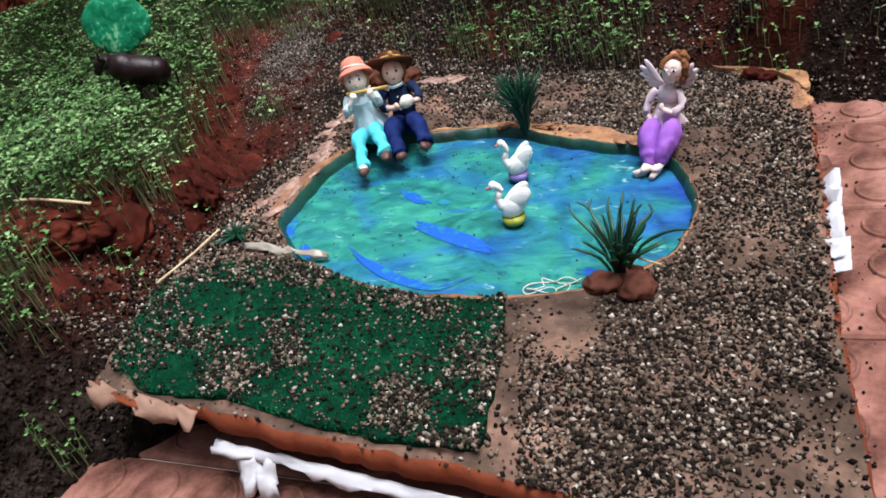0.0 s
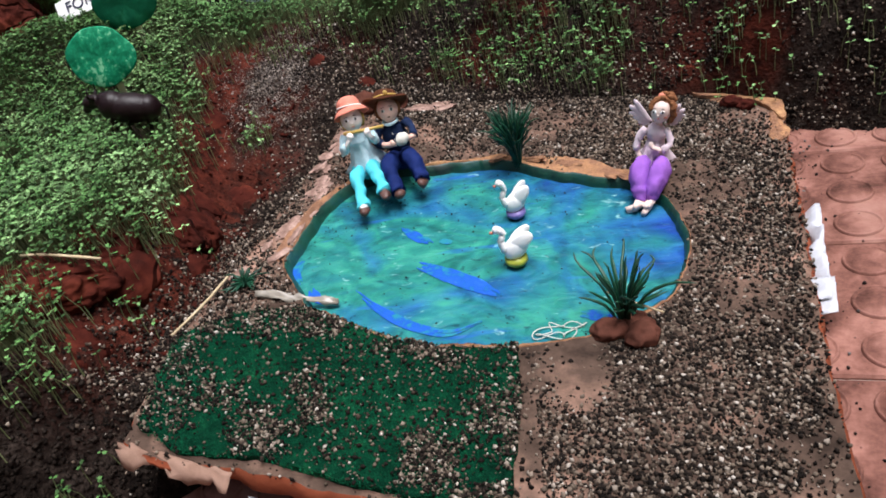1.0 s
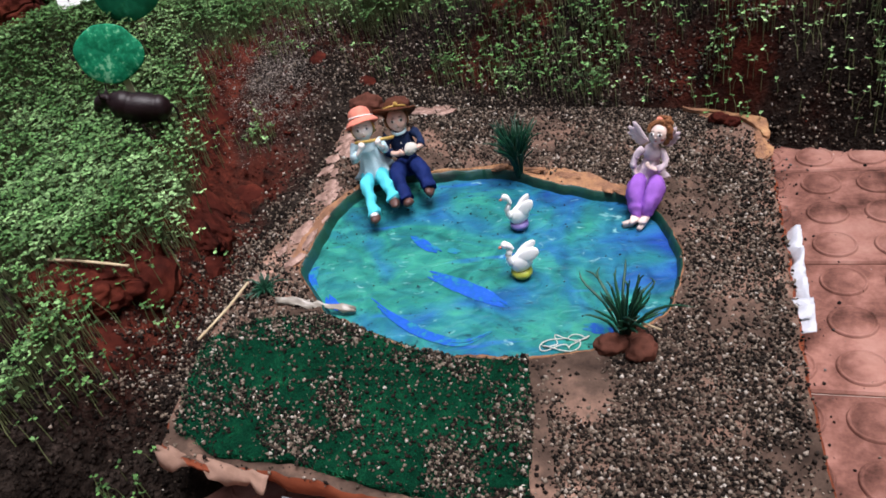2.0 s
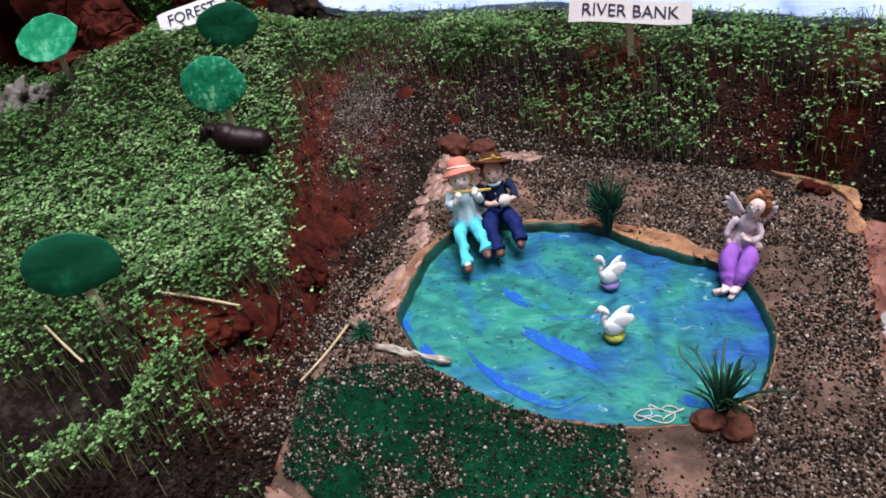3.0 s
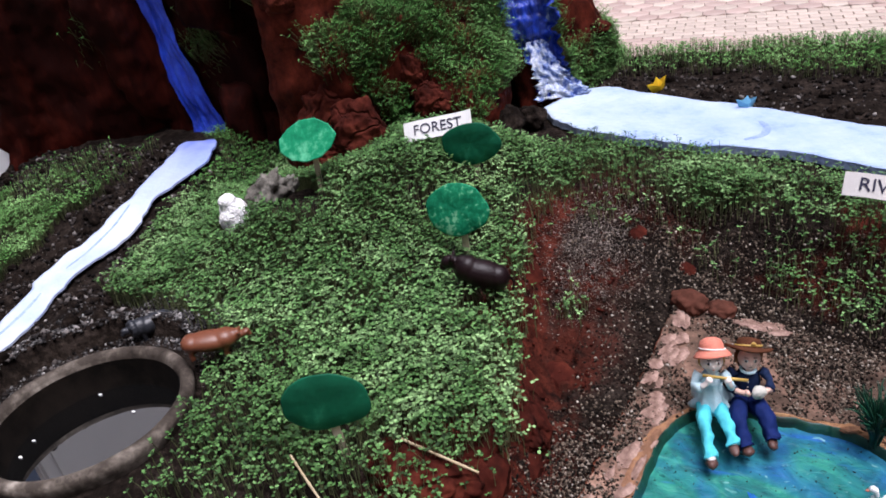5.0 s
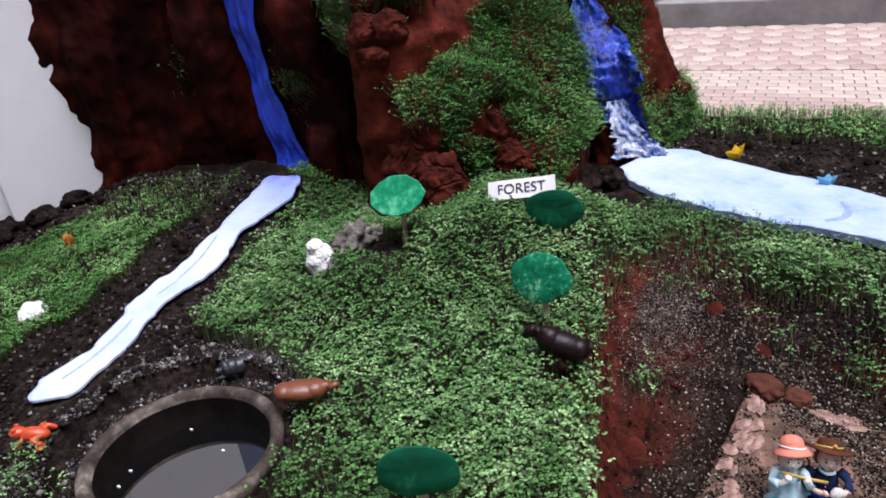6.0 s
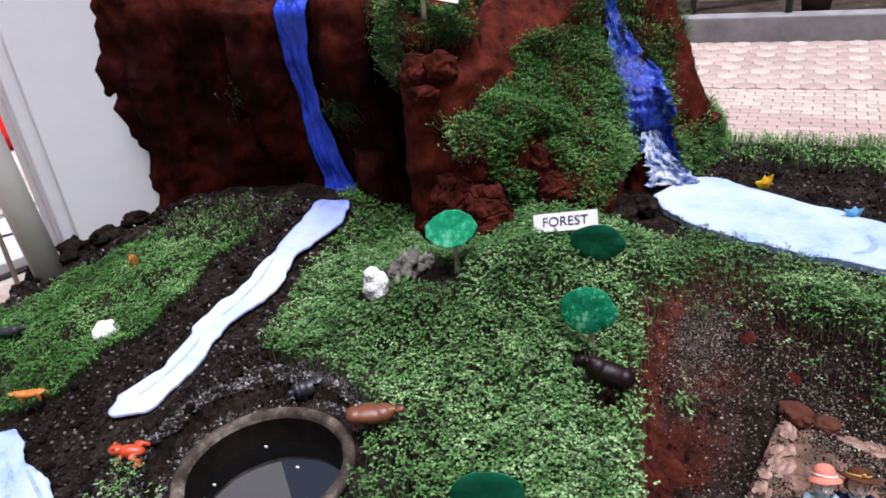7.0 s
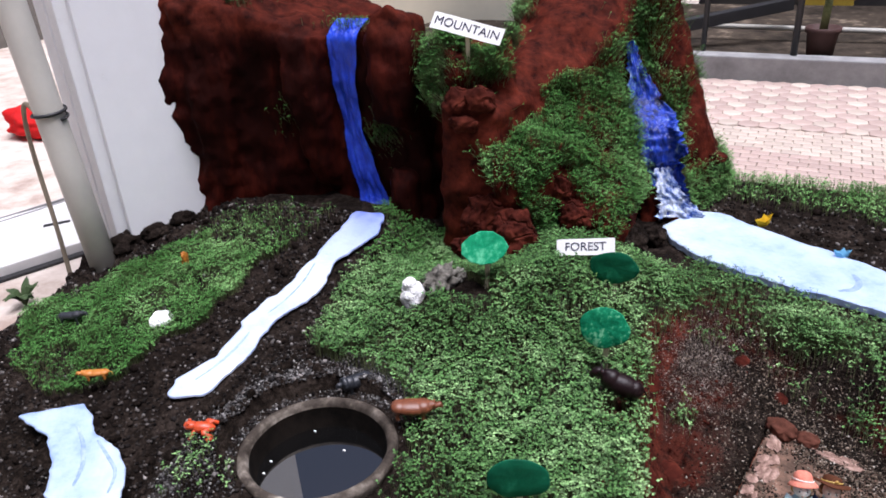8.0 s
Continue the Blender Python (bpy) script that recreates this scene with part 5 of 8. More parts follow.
def sign(words, x, y, z, w, h, yaw, roll, size, label, stick_x=0.0, paper=M_PAPER, bend=0.004, base=None):
    base = hit(x, y) if base is None else base
    s = thing("sign", label, "sign", group="paper signs", at=pose(x, y, base, 0, 0, yaw))
    bm = bmesh.new()
    n = 12
    rows = []
    for k in range(n + 1):
        u = k / n - 0.5
        yy = -0.004 + bend * math.sin(u * 7) * abs(u) * 2
        rows.append([bm.verts.new((u * w, yy + d, (q - 0.5) * h)) for q, d in ((0, -0.0006), (1, -0.0006), (1, 0.0006), (0, 0.0006))])
    for a, b in zip(rows, rows[1:]):
        for k in range(4):
            bm.faces.new((a[k], b[k], b[(k + 1) % 4], a[(k + 1) % 4]))
    bm.faces.new(rows[0])
    bm.faces.new(rows[-1][::-1])
    bmesh.ops.recalc_face_normals(bm, faces=bm.faces[:])
    sheet_ob = part("paper", bm, paper, s)
    sheet_ob.matrix_local = pose(0, 0, z - base, 0, roll, 0) @ pose(0, 0, 0, -36, 0, 0)
    t = text_mesh(words, size, M_INK, sheet_ob, pose(0, -0.0062, 0, 90, 0, 0))
    for v in t.data.vertices:
        u = v.co.x / w
        v.co.z -= bend * math.sin(u * 7) * abs(u) * 2
    L = z - base + 0.03
    part("stick", stick_bm(L), M_WOOD, s, "flat ice cream stick").matrix_local = pose(stick_x, 0.0, L / 2 - 0.03)
    return s


sign("FOREST", -0.838, 1.735, 0.421, 0.175, 0.05, 8, -8, 0.036, "white paper sign with FOREST on a stick among seedlings")
sign("RIVER BANK", 0.152, 1.59, 0.322, 0.245, 0.046, 0, 10, 0.036, "curled paper sign with RIVER BANK on a stick on the bank", paper=plain("greyish paper", (0.62, 0.6, 0.58), 0.8, 0.9), bend=0.012)
sign("MOUNTAIN", -1.322, 1.985, 1.002, 0.245, 0.056, 4, 13, 0.042, "white paper sign with MOUNTAIN on the mountain's shoulder", base=0.92)


# ---- figures: plain one-piece shapes ----
def ell(bm, c, r, mi=0, rot=(0, 0, 0), sub=2):
    g = bmesh.ops.create_icosphere(bm, subdivisions=sub, radius=1)
    m = Matrix.Translation(c) @ Euler([radians(a) for a in rot]).to_matrix().to_4x4() @ Matrix.Diagonal((*r, 1))
    bmesh.ops.transform(bm, matrix=m, verts=g["verts"])
    for v in g["verts"]:
        for f in v.link_faces:
            f.material_index, f.smooth = mi, True


def disc(bm, c, r, h, mi, rot=(0, 0, 0), seg=20):
    k = len(bm.verts)
    lathe(bm, [(0, 0), (r * 0.8, 0), (r, h * 0.4), (r * 0.97, h), (0, h)], seg, mi)
    bm.verts.ensure_lookup_table()
    m = Matrix.Translation(c) @ Euler([radians(a) for a in rot]).to_matrix().to_4x4()
    bmesh.ops.transform(bm, matrix=m, verts=bm.verts[k:])


def hat(bm, c, prof, mi, rot, upturn=0.0):
    """A hat turned from a profile; upturn lifts the brim at both sides."""
    k = len(bm.verts)
    lathe(bm, prof, 36, mi)
    bm.verts.ensure_lookup_table()
    for v in bm.verts[k:]:
        r = math.hypot(v.co.x, v.co.y)
        q = max(0.0, r - 0.021)
        v.co.z += upturn * q * (v.co.x / (r + 1e-6)) ** 2 + 0.12 * q * noise.noise(Vector((v.co.x * 60, v.co.y * 60, mi)))
    m = Matrix.Translation(c) @ Euler([radians(a) for a in rot]).to_matrix().to_4x4()
    bmesh.ops.transform(bm, matrix=m, verts=bm.verts[k:])


def figure(name, bm, mats, m, label, category, folds=0.0, slim=1.0):
    if slim < 1:
        for v in bm.verts:
            v.co.x *= 1 - (1 - slim) * max(0.0, min(1.0, (0.104 - v.co.z) / 0.016))
    if folds:
        for v in bm.verts:
            q = v.co
            k = folds * max(0.0, min(1.0, (0.094 - q.z) / 0.01))
            v.co = q + Vector((noise.noise(q * 60), noise.noise(q * 60 + Vector((9, 0, 0))), noise.noise(q * 60 + Vector((0, 9, 0))))) * k + Vector((noise.noise(q * 150), noise.noise(q * 150 + Vector((5, 0, 0))), 0)) * k * 0.5
    bmesh.ops.recalc_face_normals(bm, faces=bm.faces[:])
    o = part(name, bm, mats)
    o.matrix_world = m
    return tagged(o, label, category)


C_ROSE = plain("rosy painted face", (0.85, 0.66, 0.58), 0.5, 0.9, scale=60, bump=0.05)
C_SKIN = plain("painted porcelain skin", (0.82, 0.52, 0.42), 0.45, 0.9, scale=60, bump=0.05)
C_PALE = plain("pale painted face", (0.9, 0.8, 0.75), 0.45, 0.92, scale=60, bump=0.05)
C_CORAL = plain("coral straw", (0.78, 0.27, 0.19), 0.75, 0.7, scale=150, bump=0.5, bscale=500)
C_SKY = plain("pale blue cloth", (0.58, 0.78, 0.84), 0.8, 0.75, scale=120, bump=0.5, bscale=300)
C_CYAN = plain("turquoise cloth", (0.1, 0.62, 0.72), 0.7, 0.75, scale=80, bump=0.3)
C_NAVY = plain("navy cloth", (0.012, 0.025, 0.12), 0.7, 0.6, scale=80, bump=0.3)
C_DENIM = plain("dark blue shirt", (0.02, 0.035, 0.09), 0.8, 0.5, scale=200, bump=0.3)
C_BROWN = plain("brown felt", (0.11, 0.042, 0.022), 0.8, 0.6, scale=100, bump=0.3)
C_GOLD = plain("golden paint", (0.6, 0.4, 0.1), 0.4)
C_SHOE = plain("brown shoe paint", (0.1, 0.045, 0.035), 0.5)
C_EYE = plain("dark eye paint", (0.01, 0.01, 0.012), 0.3)
C_LILAC = plain("lilac cloth", (0.78, 0.65, 0.7), 0.8, 0.8, scale=90, bump=0.5, bscale=250)
C_PURPLE = plain("violet cloth", (0.33, 0.13, 0.55), 0.75, 0.8, scale=60, bump=0.3)
C_HAIR = plain("auburn hair", (0.28, 0.12, 0.055), 0.7, 0.5, scale=150, bump=0.8, bscale=300)
C_CREAMY = plain("cream drum skin", (0.7, 0.68, 0.6), 0.6)
C_BONE = plain("white porcelain", (0.9, 0.9, 0.88), 0.3, 0.95)
C_LIME = plain("yellow green glaze", (0.45, 0.5, 0.06), 0.35, 0.5, scale=90)
C_LAV = plain("lavender glaze", (0.25, 0.2, 0.5), 0.35, 0.6)


def leg(bm, pts, r, cloth, shoe, foot=0.018, up=0.0, taper=(1.0, 1.02, 1.0, 0.93, 0.86, 0.8, 0.78, 0.82, 0.92)):
    tube_bm(spline(pts, 25), [r * float(np.interp(k / 24 * 8, range(9), taper)) * (1 + 0.03 * noise.noise(Vector((k * 0.6, pts[1][0] * 90, 0)))) for k in range(25)], 22, bm, cloth)
    a = Vector(pts[-1])
    ell(bm, a + Vector((0, -0.005, -0.003 + up)), (0.0105, foot * 1.0, 0.0085), shoe, (-14, 0, 0))


def arm(bm, pts, r, cloth, skin):
    c = spline(pts, 9)
    tube_bm(c[:6], [r * 1.15, r * 1.15, r * 1.1, r * 1.05, r * 1.0, r * 1.05], 10, bm, cloth)
    tube_bm(c[5:], [r * 0.7] * 4, 8, bm, skin)
    ell(bm, c[-1], (r * 0.85, r * 0.85, r * 0.85), skin)


def face(bm, c, turn, eye, r=0.018, lip=3, white=None):
    for s in (-1, 1):
        a = radians(turn + s * 24)
        if white is not None:
            ell(bm, Vector(c) + Vector((math.sin(a) * r * 0.90, -math.cos(a) * r * 0.86, r * 0.28)), (r * 0.24, r * 0.14, r * 0.17), white, (0, 0, turn + s * 24), sub=2)
        ell(bm, Vector(c) + Vector((math.sin(a) * r * 0.97, -math.cos(a) * r * 0.93, r * 0.29)), (r * 0.13, r * 0.1, r * 0.15), eye, sub=2)
        ell(bm, Vector(c) + Vector((math.sin(a) * r * 0.93, -math.cos(a) * r * 0.82, r * 0.58)), (r * 0.24, r * 0.06, r * 0.035), eye, (0, s * 12, turn + s * 24), sub=1)
        b = radians(turn + s * 42)
        ell(bm, Vector(c) + Vector((math.sin(b) * r * 0.84, -math.cos(b) * r * 0.84, -r * 0.28)), (r * 0.22, r * 0.12, r * 0.17), lip, (0, 0, turn + s * 42), sub=1) if white is not None and lip != 3 else None
    a = radians(turn)
    ell(bm, Vector(c) + Vector((math.sin(a) * r * 0.86, -math.cos(a) * r * 0.92, -r * 0.36)), (r * 0.17, r * 0.08, r * 0.06), lip, sub=1)
    ell(bm, Vector(c) + Vector((math.sin(a) * r * 0.98, -math.cos(a) * r * 1.0, 0.0)), (r * 0.1, r * 0.12, r * 0.12), 2, sub=1)


def frill(bm, c, z0, z1, r0, r1, mi, waves=9, deep=0.85, tilt=0.0):
    """A flared, rippled hem of cloth."""
    n, rows = 72, []
    for k in range(7):
        t = k / 6
        z, r = z0 + (z1 - z0) * t, r0 + (r1 - r0) * t ** 1.4
        rows.append([])
        for q in range(n):
            a = 2 * math.pi * q / n
            w = 1 + 0.16 * t * t * math.sin(waves * a + 2 * noise.noise(Vector((math.cos(a), math.sin(a), waves))))
            rows[-1].append(bm.verts.new((c[0] + math.cos(a) * r * w, c[1] + math.sin(a) * r * w * deep, z + tilt * math.cos(a) * t + 0.002 * math.sin(waves * a) * t)))
    rows.append([bm.verts.new((c[0] + (v.co.x - c[0]) * 0.93, c[1] + (v.co.y - c[1]) * 0.93, v.co.z + 0.001)) for v in rows[-1]])
    rows.append([bm.verts.new((c[0] + (v.co.x - c[0]) * 0.5, c[1] + (v.co.y - c[1]) * 0.5, v.co.z + 0.01)) for v in rows[-1]])
    for a, b in zip(rows, rows[1:]):
        for q in range(n):
            f = bm.faces.new((a[q], a[(q + 1) % n], b[(q + 1) % n], b[q]))
            f.material_index, f.smooth = mi, True


# doll with a flute
bm = bmesh.new()
ell(bm, (0, 0.004, 0.02), (0.026, 0.023, 0.021), 0)
ell(bm, (-0.002, 0.008, 0.056), (0.0235, 0.018, 0.036), 1)
frill(bm, (0.001, 0.0), 0.074, 0.026, 0.018, 0.039, 1, 8, 0.9, 0.004)
ell(bm, (0.0, 0.006, 0.110), (0.0185, 0.018, 0.021), 2, sub=3)
tube_bm([(0, 0.007, 0.085), (0, 0.007, 0.097)], 0.008, 10, bm, 2)
face(bm, (0.0, 0.006, 0.110), 6, 6, 0.0185, white=7)
hat(bm, (0.001, 0.0145, 0.122), [(0.016, -0.001), (0.029, -0.008), (0.031, -0.0075), (0.0295, -0.005), (0.025, 0.0005), (0.0205, 0.004), (0.0195, 0.006), (0.0195, 0.012), (0.0165, 0.0195), (0.0095, 0.0235), (0.0, 0.0245)], 3, (-30, -8, 0))
tube_bm([(0.001 + 0.0205 * math.cos(t), 0.0168 + 0.018 * math.sin(t), 0.1268 - 0.0105 * math.sin(t)) for t in np.linspace(0, 6.28, 28)], 0.0016, 6, bm, 2)
for k in range(10):
    a = radians(15 + 17 * k)
    ell(bm, (0.0175 * math.cos(a), 0.008 + 0.0165 * math.sin(a), 0.106 - 0.003 * (k % 2)), (0.0055, 0.0055, 0.013), 4, sub=1)
leg(bm, [(-0.014, -0.008, 0.024), (-0.016, -0.05, 0.030), (-0.012, -0.085, 0.016), (-0.008, -0.112, 0.004)], 0.0138, 0, 5)
leg(bm, [(0.014, -0.008, 0.024), (0.020, -0.045, 0.034), (0.030, -0.068, 0.024), (0.036, -0.088, 0.012)], 0.0148, 0, 5)
ell(bm, (-0.008, -0.114, 0.008), (0.0075, 0.0075, 0.008), 6 + 1)
ell(bm, (0.036, -0.088, 0.016), (0.0075, 0.0075, 0.008), 6 + 1)
arm(bm, [(-0.022, 0.006, 0.084), (-0.033, -0.008, 0.066), (-0.018, -0.026, 0.078), (-0.006, -0.026, 0.094)], 0.0078, 1, 2)
arm(bm, [(0.022, 0.006, 0.084), (0.036, -0.006, 0.070), (0.032, -0.024, 0.082), (0.026, -0.026, 0.095)], 0.0078, 1, 2)
tube_bm([(-0.016, -0.020, 0.099), (0.02, -0.025, 0.0985), (0.056, -0.028, 0.098)], 0.0028, 8, bm, 4)
figure("doll", bm, [C_CYAN, C_SKY, C_PALE, C_CORAL, C_GOLD, C_SHOE, C_EYE, C_BONE], pose(-0.186, 1.170, board_z(-0.195, 1.175) + 0.005, 0, 0, 6) @ Matrix.Scale(0.98, 4), "seated doll in turquoise trousers and coral hat playing a flute", "doll", 0.0045, 0.84)

# doll with a drum
bm = bmesh.new()
ell(bm, (0, 0.004, 0.02), (0.026, 0.022, 0.021), 0)
ell(bm, (0, 0.008, 0.056), (0.024, 0.018, 0.036), 1)
ell(bm, (0.001, 0.006, 0.108), (0.0175, 0.0175, 0.0205), 2, sub=3)
tube_bm([(0, 0.007, 0.083), (0, 0.007, 0.096)], 0.008, 10, bm, 2)
face(bm, (0.001, 0.006, 0.108), 4, 6, 0.0178, white=7)
for k in range(8):
    a = radians(20 + 20 * k)
    ell(bm, (0.0175 * math.cos(a), 0.007 + 0.017 * math.sin(a), 0.107 - 0.004 * (k % 2)), (0.007, 0.007, 0.015), 8, sub=1)
hat(bm, (0.0, 0.0155, 0.120), [(0.015, -0.002), (0.034, -0.006), (0.0375, -0.005), (0.0365, -0.002), (0.027, 0.0005), (0.0205, 0.003), (0.0195, 0.005), (0.019, 0.012), (0.0155, 0.0165), (0.008, 0.0185), (0.0, 0.019)], 3, (-36, 6, 0), 0.45)
tube_bm([(0.0205 * math.cos(t), 0.0185 + 0.0168 * math.sin(t), 0.1245 - 0.0118 * math.sin(t)) for t in np.linspace(0, 6.28, 28)], 0.0017, 6, bm, 4)
ell(bm, (0.006, 0.002, 0.138), (0.004, 0.0025, 0.0055), 4)
tube_bm([(0.013 * math.cos(t), 0.004 + 0.013 * math.sin(t), 0.0885) for t in np.linspace(0, 6.28, 20)], 0.003, 6, bm, 9)
leg(bm, [(-0.014, -0.008, 0.024), (-0.018, -0.045, 0.034), (-0.014, -0.075, 0.02), (-0.006, -0.094, 0.008)], 0.0165, 0, 5, 0.016)
leg(bm, [(0.014, -0.008, 0.024), (0.024, -0.04, 0.034), (0.034, -0.062, 0.022), (0.038, -0.076, 0.010)], 0.0165, 0, 5, 0.016)
arm(bm, [(-0.022, 0.006, 0.083), (-0.034, -0.004, 0.066), (-0.020, -0.022, 0.06), (0.0, -0.028, 0.062)], 0.0078, 1, 2)
arm(bm, [(0.022, 0.006, 0.083), (0.036, -0.002, 0.07), (0.034, -0.016, 0.062), (0.026, -0.026, 0.064)], 0.0078, 1, 2)
disc(bm, (0.016, -0.022, 0.066), 0.0105, 0.012, 7, (82, 0, 10))
for z in (0.05, 0.06, 0.07):
    ell(bm, (0.001, -0.0105, z), (0.0018, 0.0015, 0.0018), 7, sub=1)
figure("doll", bm, [C_NAVY, C_DENIM, C_SKIN, C_BROWN, C_GOLD, C_SHOE, C_EYE, C_CREAMY, C_HAIR, C_SKY], pose(-0.130, 1.193, board_z(-0.13, 1.2) + 0.005, 0, 0, 4) @ Matrix.Scale(1.0, 4), "seated doll in navy clothes and brown hat with a drum", "doll", 0.0045, 0.9)

# winged doll
bm = bmesh.new()
ell(bm, (0, 0.004, 0.02), (0.026, 0.021, 0.019), 0)
ell(bm, (0.001, 0.006, 0.050), (0.0185, 0.015, 0.026), 1, (0, 5, 0))
ell(bm, (0.003, 0.005, 0.078), (0.020, 0.014, 0.017), 1, (0, 8, 0))
frill(bm, (0.001, 0.003), 0.062, 0.03, 0.016, 0.036, 1, 10, 0.85, -0.003)
ell(bm, (0.011, 0.003, 0.116), (0.0155, 0.016, 0.020), 2, (0, 22, 0), 3)
tube_bm([(0.005, 0.006, 0.086), (0.008, 0.005, 0.102)], 0.006, 10, bm, 2)
face(bm, (0.011, 0.003, 0.116), -8, 4, 0.0168, 5, 7)
rnd = random.Random(9)
for k in range(44):
    a, z = radians(rnd.uniform(-40, 185)), rnd.uniform(0.098, 0.138)
    r = 0.017 * math.sqrt(max(0.1, 1 - ((z - 0.118) / 0.026) ** 2))
    ell(bm, (0.015 + r * math.cos(a), 0.008 + r * 0.9 * math.sin(a), z), (0.005, 0.005, 0.0065), 3, (rnd.uniform(-30, 30), rnd.uniform(-30, 30), 0), sub=1)
for k in range(15):
    a = radians(-5 + 13.5 * k)
    ell(bm, (0.013 + 0.0165 * math.cos(a), -0.001 + 0.006 * math.sin(a), 0.124 + 0.0125 * math.sin(a)), (0.0055, 0.006, 0.0055), 3, sub=1)
for k in range(16):
    a = radians(22.5 * k)
    ell(bm, (0.018 + 0.008 * math.cos(a), 0.010 + 0.008 * math.sin(a), 0.133 + 0.003 * (k % 3)), (0.006, 0.005, 0.005), 5 if k in (8, 9) else 3, sub=1)
for q, sx in ((-1, 1.0), (1, 0.85)):
    for k in range(6):
        a = radians(62 - 17 * k)
        L = (0.026, 0.024, 0.020, 0.017, 0.014, 0.011)[k] * sx
        ell(bm, (q * (0.017 + math.cos(a) * L * 0.75) + 0.003, 0.020 + 0.001 * k, 0.089 + math.sin(a) * L * 0.75), (L, 0.0022, 0.0052), 6, (0, -q * math.degrees(a), -q * 16))
leg(bm, [(-0.013, -0.006, 0.024), (-0.019, -0.036, 0.033), (-0.014, -0.060, 0.012), (-0.011, -0.072, -0.004)], 0.0155, 0, 2, 0.019, 0.0, (1.0, 1.08, 1.14, 1.17, 1.15, 1.08, 0.96, 0.78, 0.55))
leg(bm, [(0.013, -0.006, 0.024), (0.021, -0.036, 0.033), (0.013, -0.060, 0.012), (0.007, -0.072, -0.004)], 0.0155, 0, 2, 0.017, 0.0, (1.0, 1.08, 1.14, 1.17, 1.15, 1.08, 0.96, 0.78, 0.55))
tube_bm([(-0.011, -0.072, -0.002), (-0.016, -0.082, -0.012), (-0.03, -0.09, -0.013)], [0.0065, 0.0065, 0.005], 10, bm, 2)
tube_bm([(0.007, -0.072, -0.002), (0.006, -0.084, -0.012), (0.004, -0.096, -0.016)], [0.0065, 0.0065, 0.005], 10, bm, 2)
arm(bm, [(-0.017, 0.004, 0.084), (-0.031, -0.002, 0.066), (-0.031, -0.008, 0.05), (-0.026, -0.012, 0.038)], 0.006, 1, 2)
arm(bm, [(0.021, 0.004, 0.084), (0.031, -0.006, 0.064), (0.018, -0.018, 0.056), (0.0, -0.018, 0.066)], 0.006, 1, 2)
figure("doll", bm, [C_PURPLE, C_LILAC, C_ROSE, C_HAIR, C_EYE, C_CORAL, C_LILAC, C_BONE], pose(0.267, 1.086, board_z(0.268, 1.088) + 0.006, 0, 5, -22) @ Matrix.Scale(0.92, 4), "seated winged doll in violet trousers and lilac blouse", "doll", 0.0045, 0.82)


def swan(x, y, yaw, base, label, neck_up, s=1.0):
    bm = bmesh.new()
    disc(bm, (0, 0, 0.003), 0.0165, 0.008, 1)
    ell(bm, (0.003, 0, 0.021), (0.019, 0.012, 0.0125), 0, (0, -18, 0), 3)
    for q in (-1, 1):
        ell(bm, (0.012, q * 0.008, 0.031), (0.018, 0.0035, 0.0085), 0, (q * 14, -32 if neck_up else -18, q * 10), 3)
    ell(bm, (0.021, 0, 0.026), (0.01, 0.006, 0.004), 0, (0, -40, 0))
    n = [(-0.012, 0, 0.022), (-0.017, 0, 0.032), (-0.010, 0, 0.041), (-0.014, 0, 0.050)] if neck_up else [(-0.012, 0, 0.022), (-0.016, 0, 0.033), (-0.009, 0, 0.041), (-0.015, 0, 0.046)]
    tube_bm(spline(n, 10), [0.007, 0.006, 0.0055, 0.005, 0.0045, 0.0042, 0.004, 0.004, 0.0042, 0.0045], 10, bm, 0)
    e = Vector(n[-1])
    ell(bm, e + Vector((-0.003, 0, 0.001)), (0.0062, 0.0048, 0.0048), 0)
    ell(bm, e + Vector((-0.010, 0, -0.001)), (0.004, 0.0022, 0.002), 2, sub=1)
    figure("swan_figurine", bm, [C_BONE, base, C_CORAL], pose(x, y, board_z(x, y) - 0.013, 0, 0, yaw) @ Matrix.Diagonal((s * 0.78, s * 0.85, s * 1.08, 1)), label, "figurine")


swan(0.052, 1.035, 12, C_LAV, "white swan figurine on a lavender base, wings raised", True, 1.18)
swan(0.048, 0.915, 8, C_LIME, "white swan figurine on a yellow green base", False, 1.25)


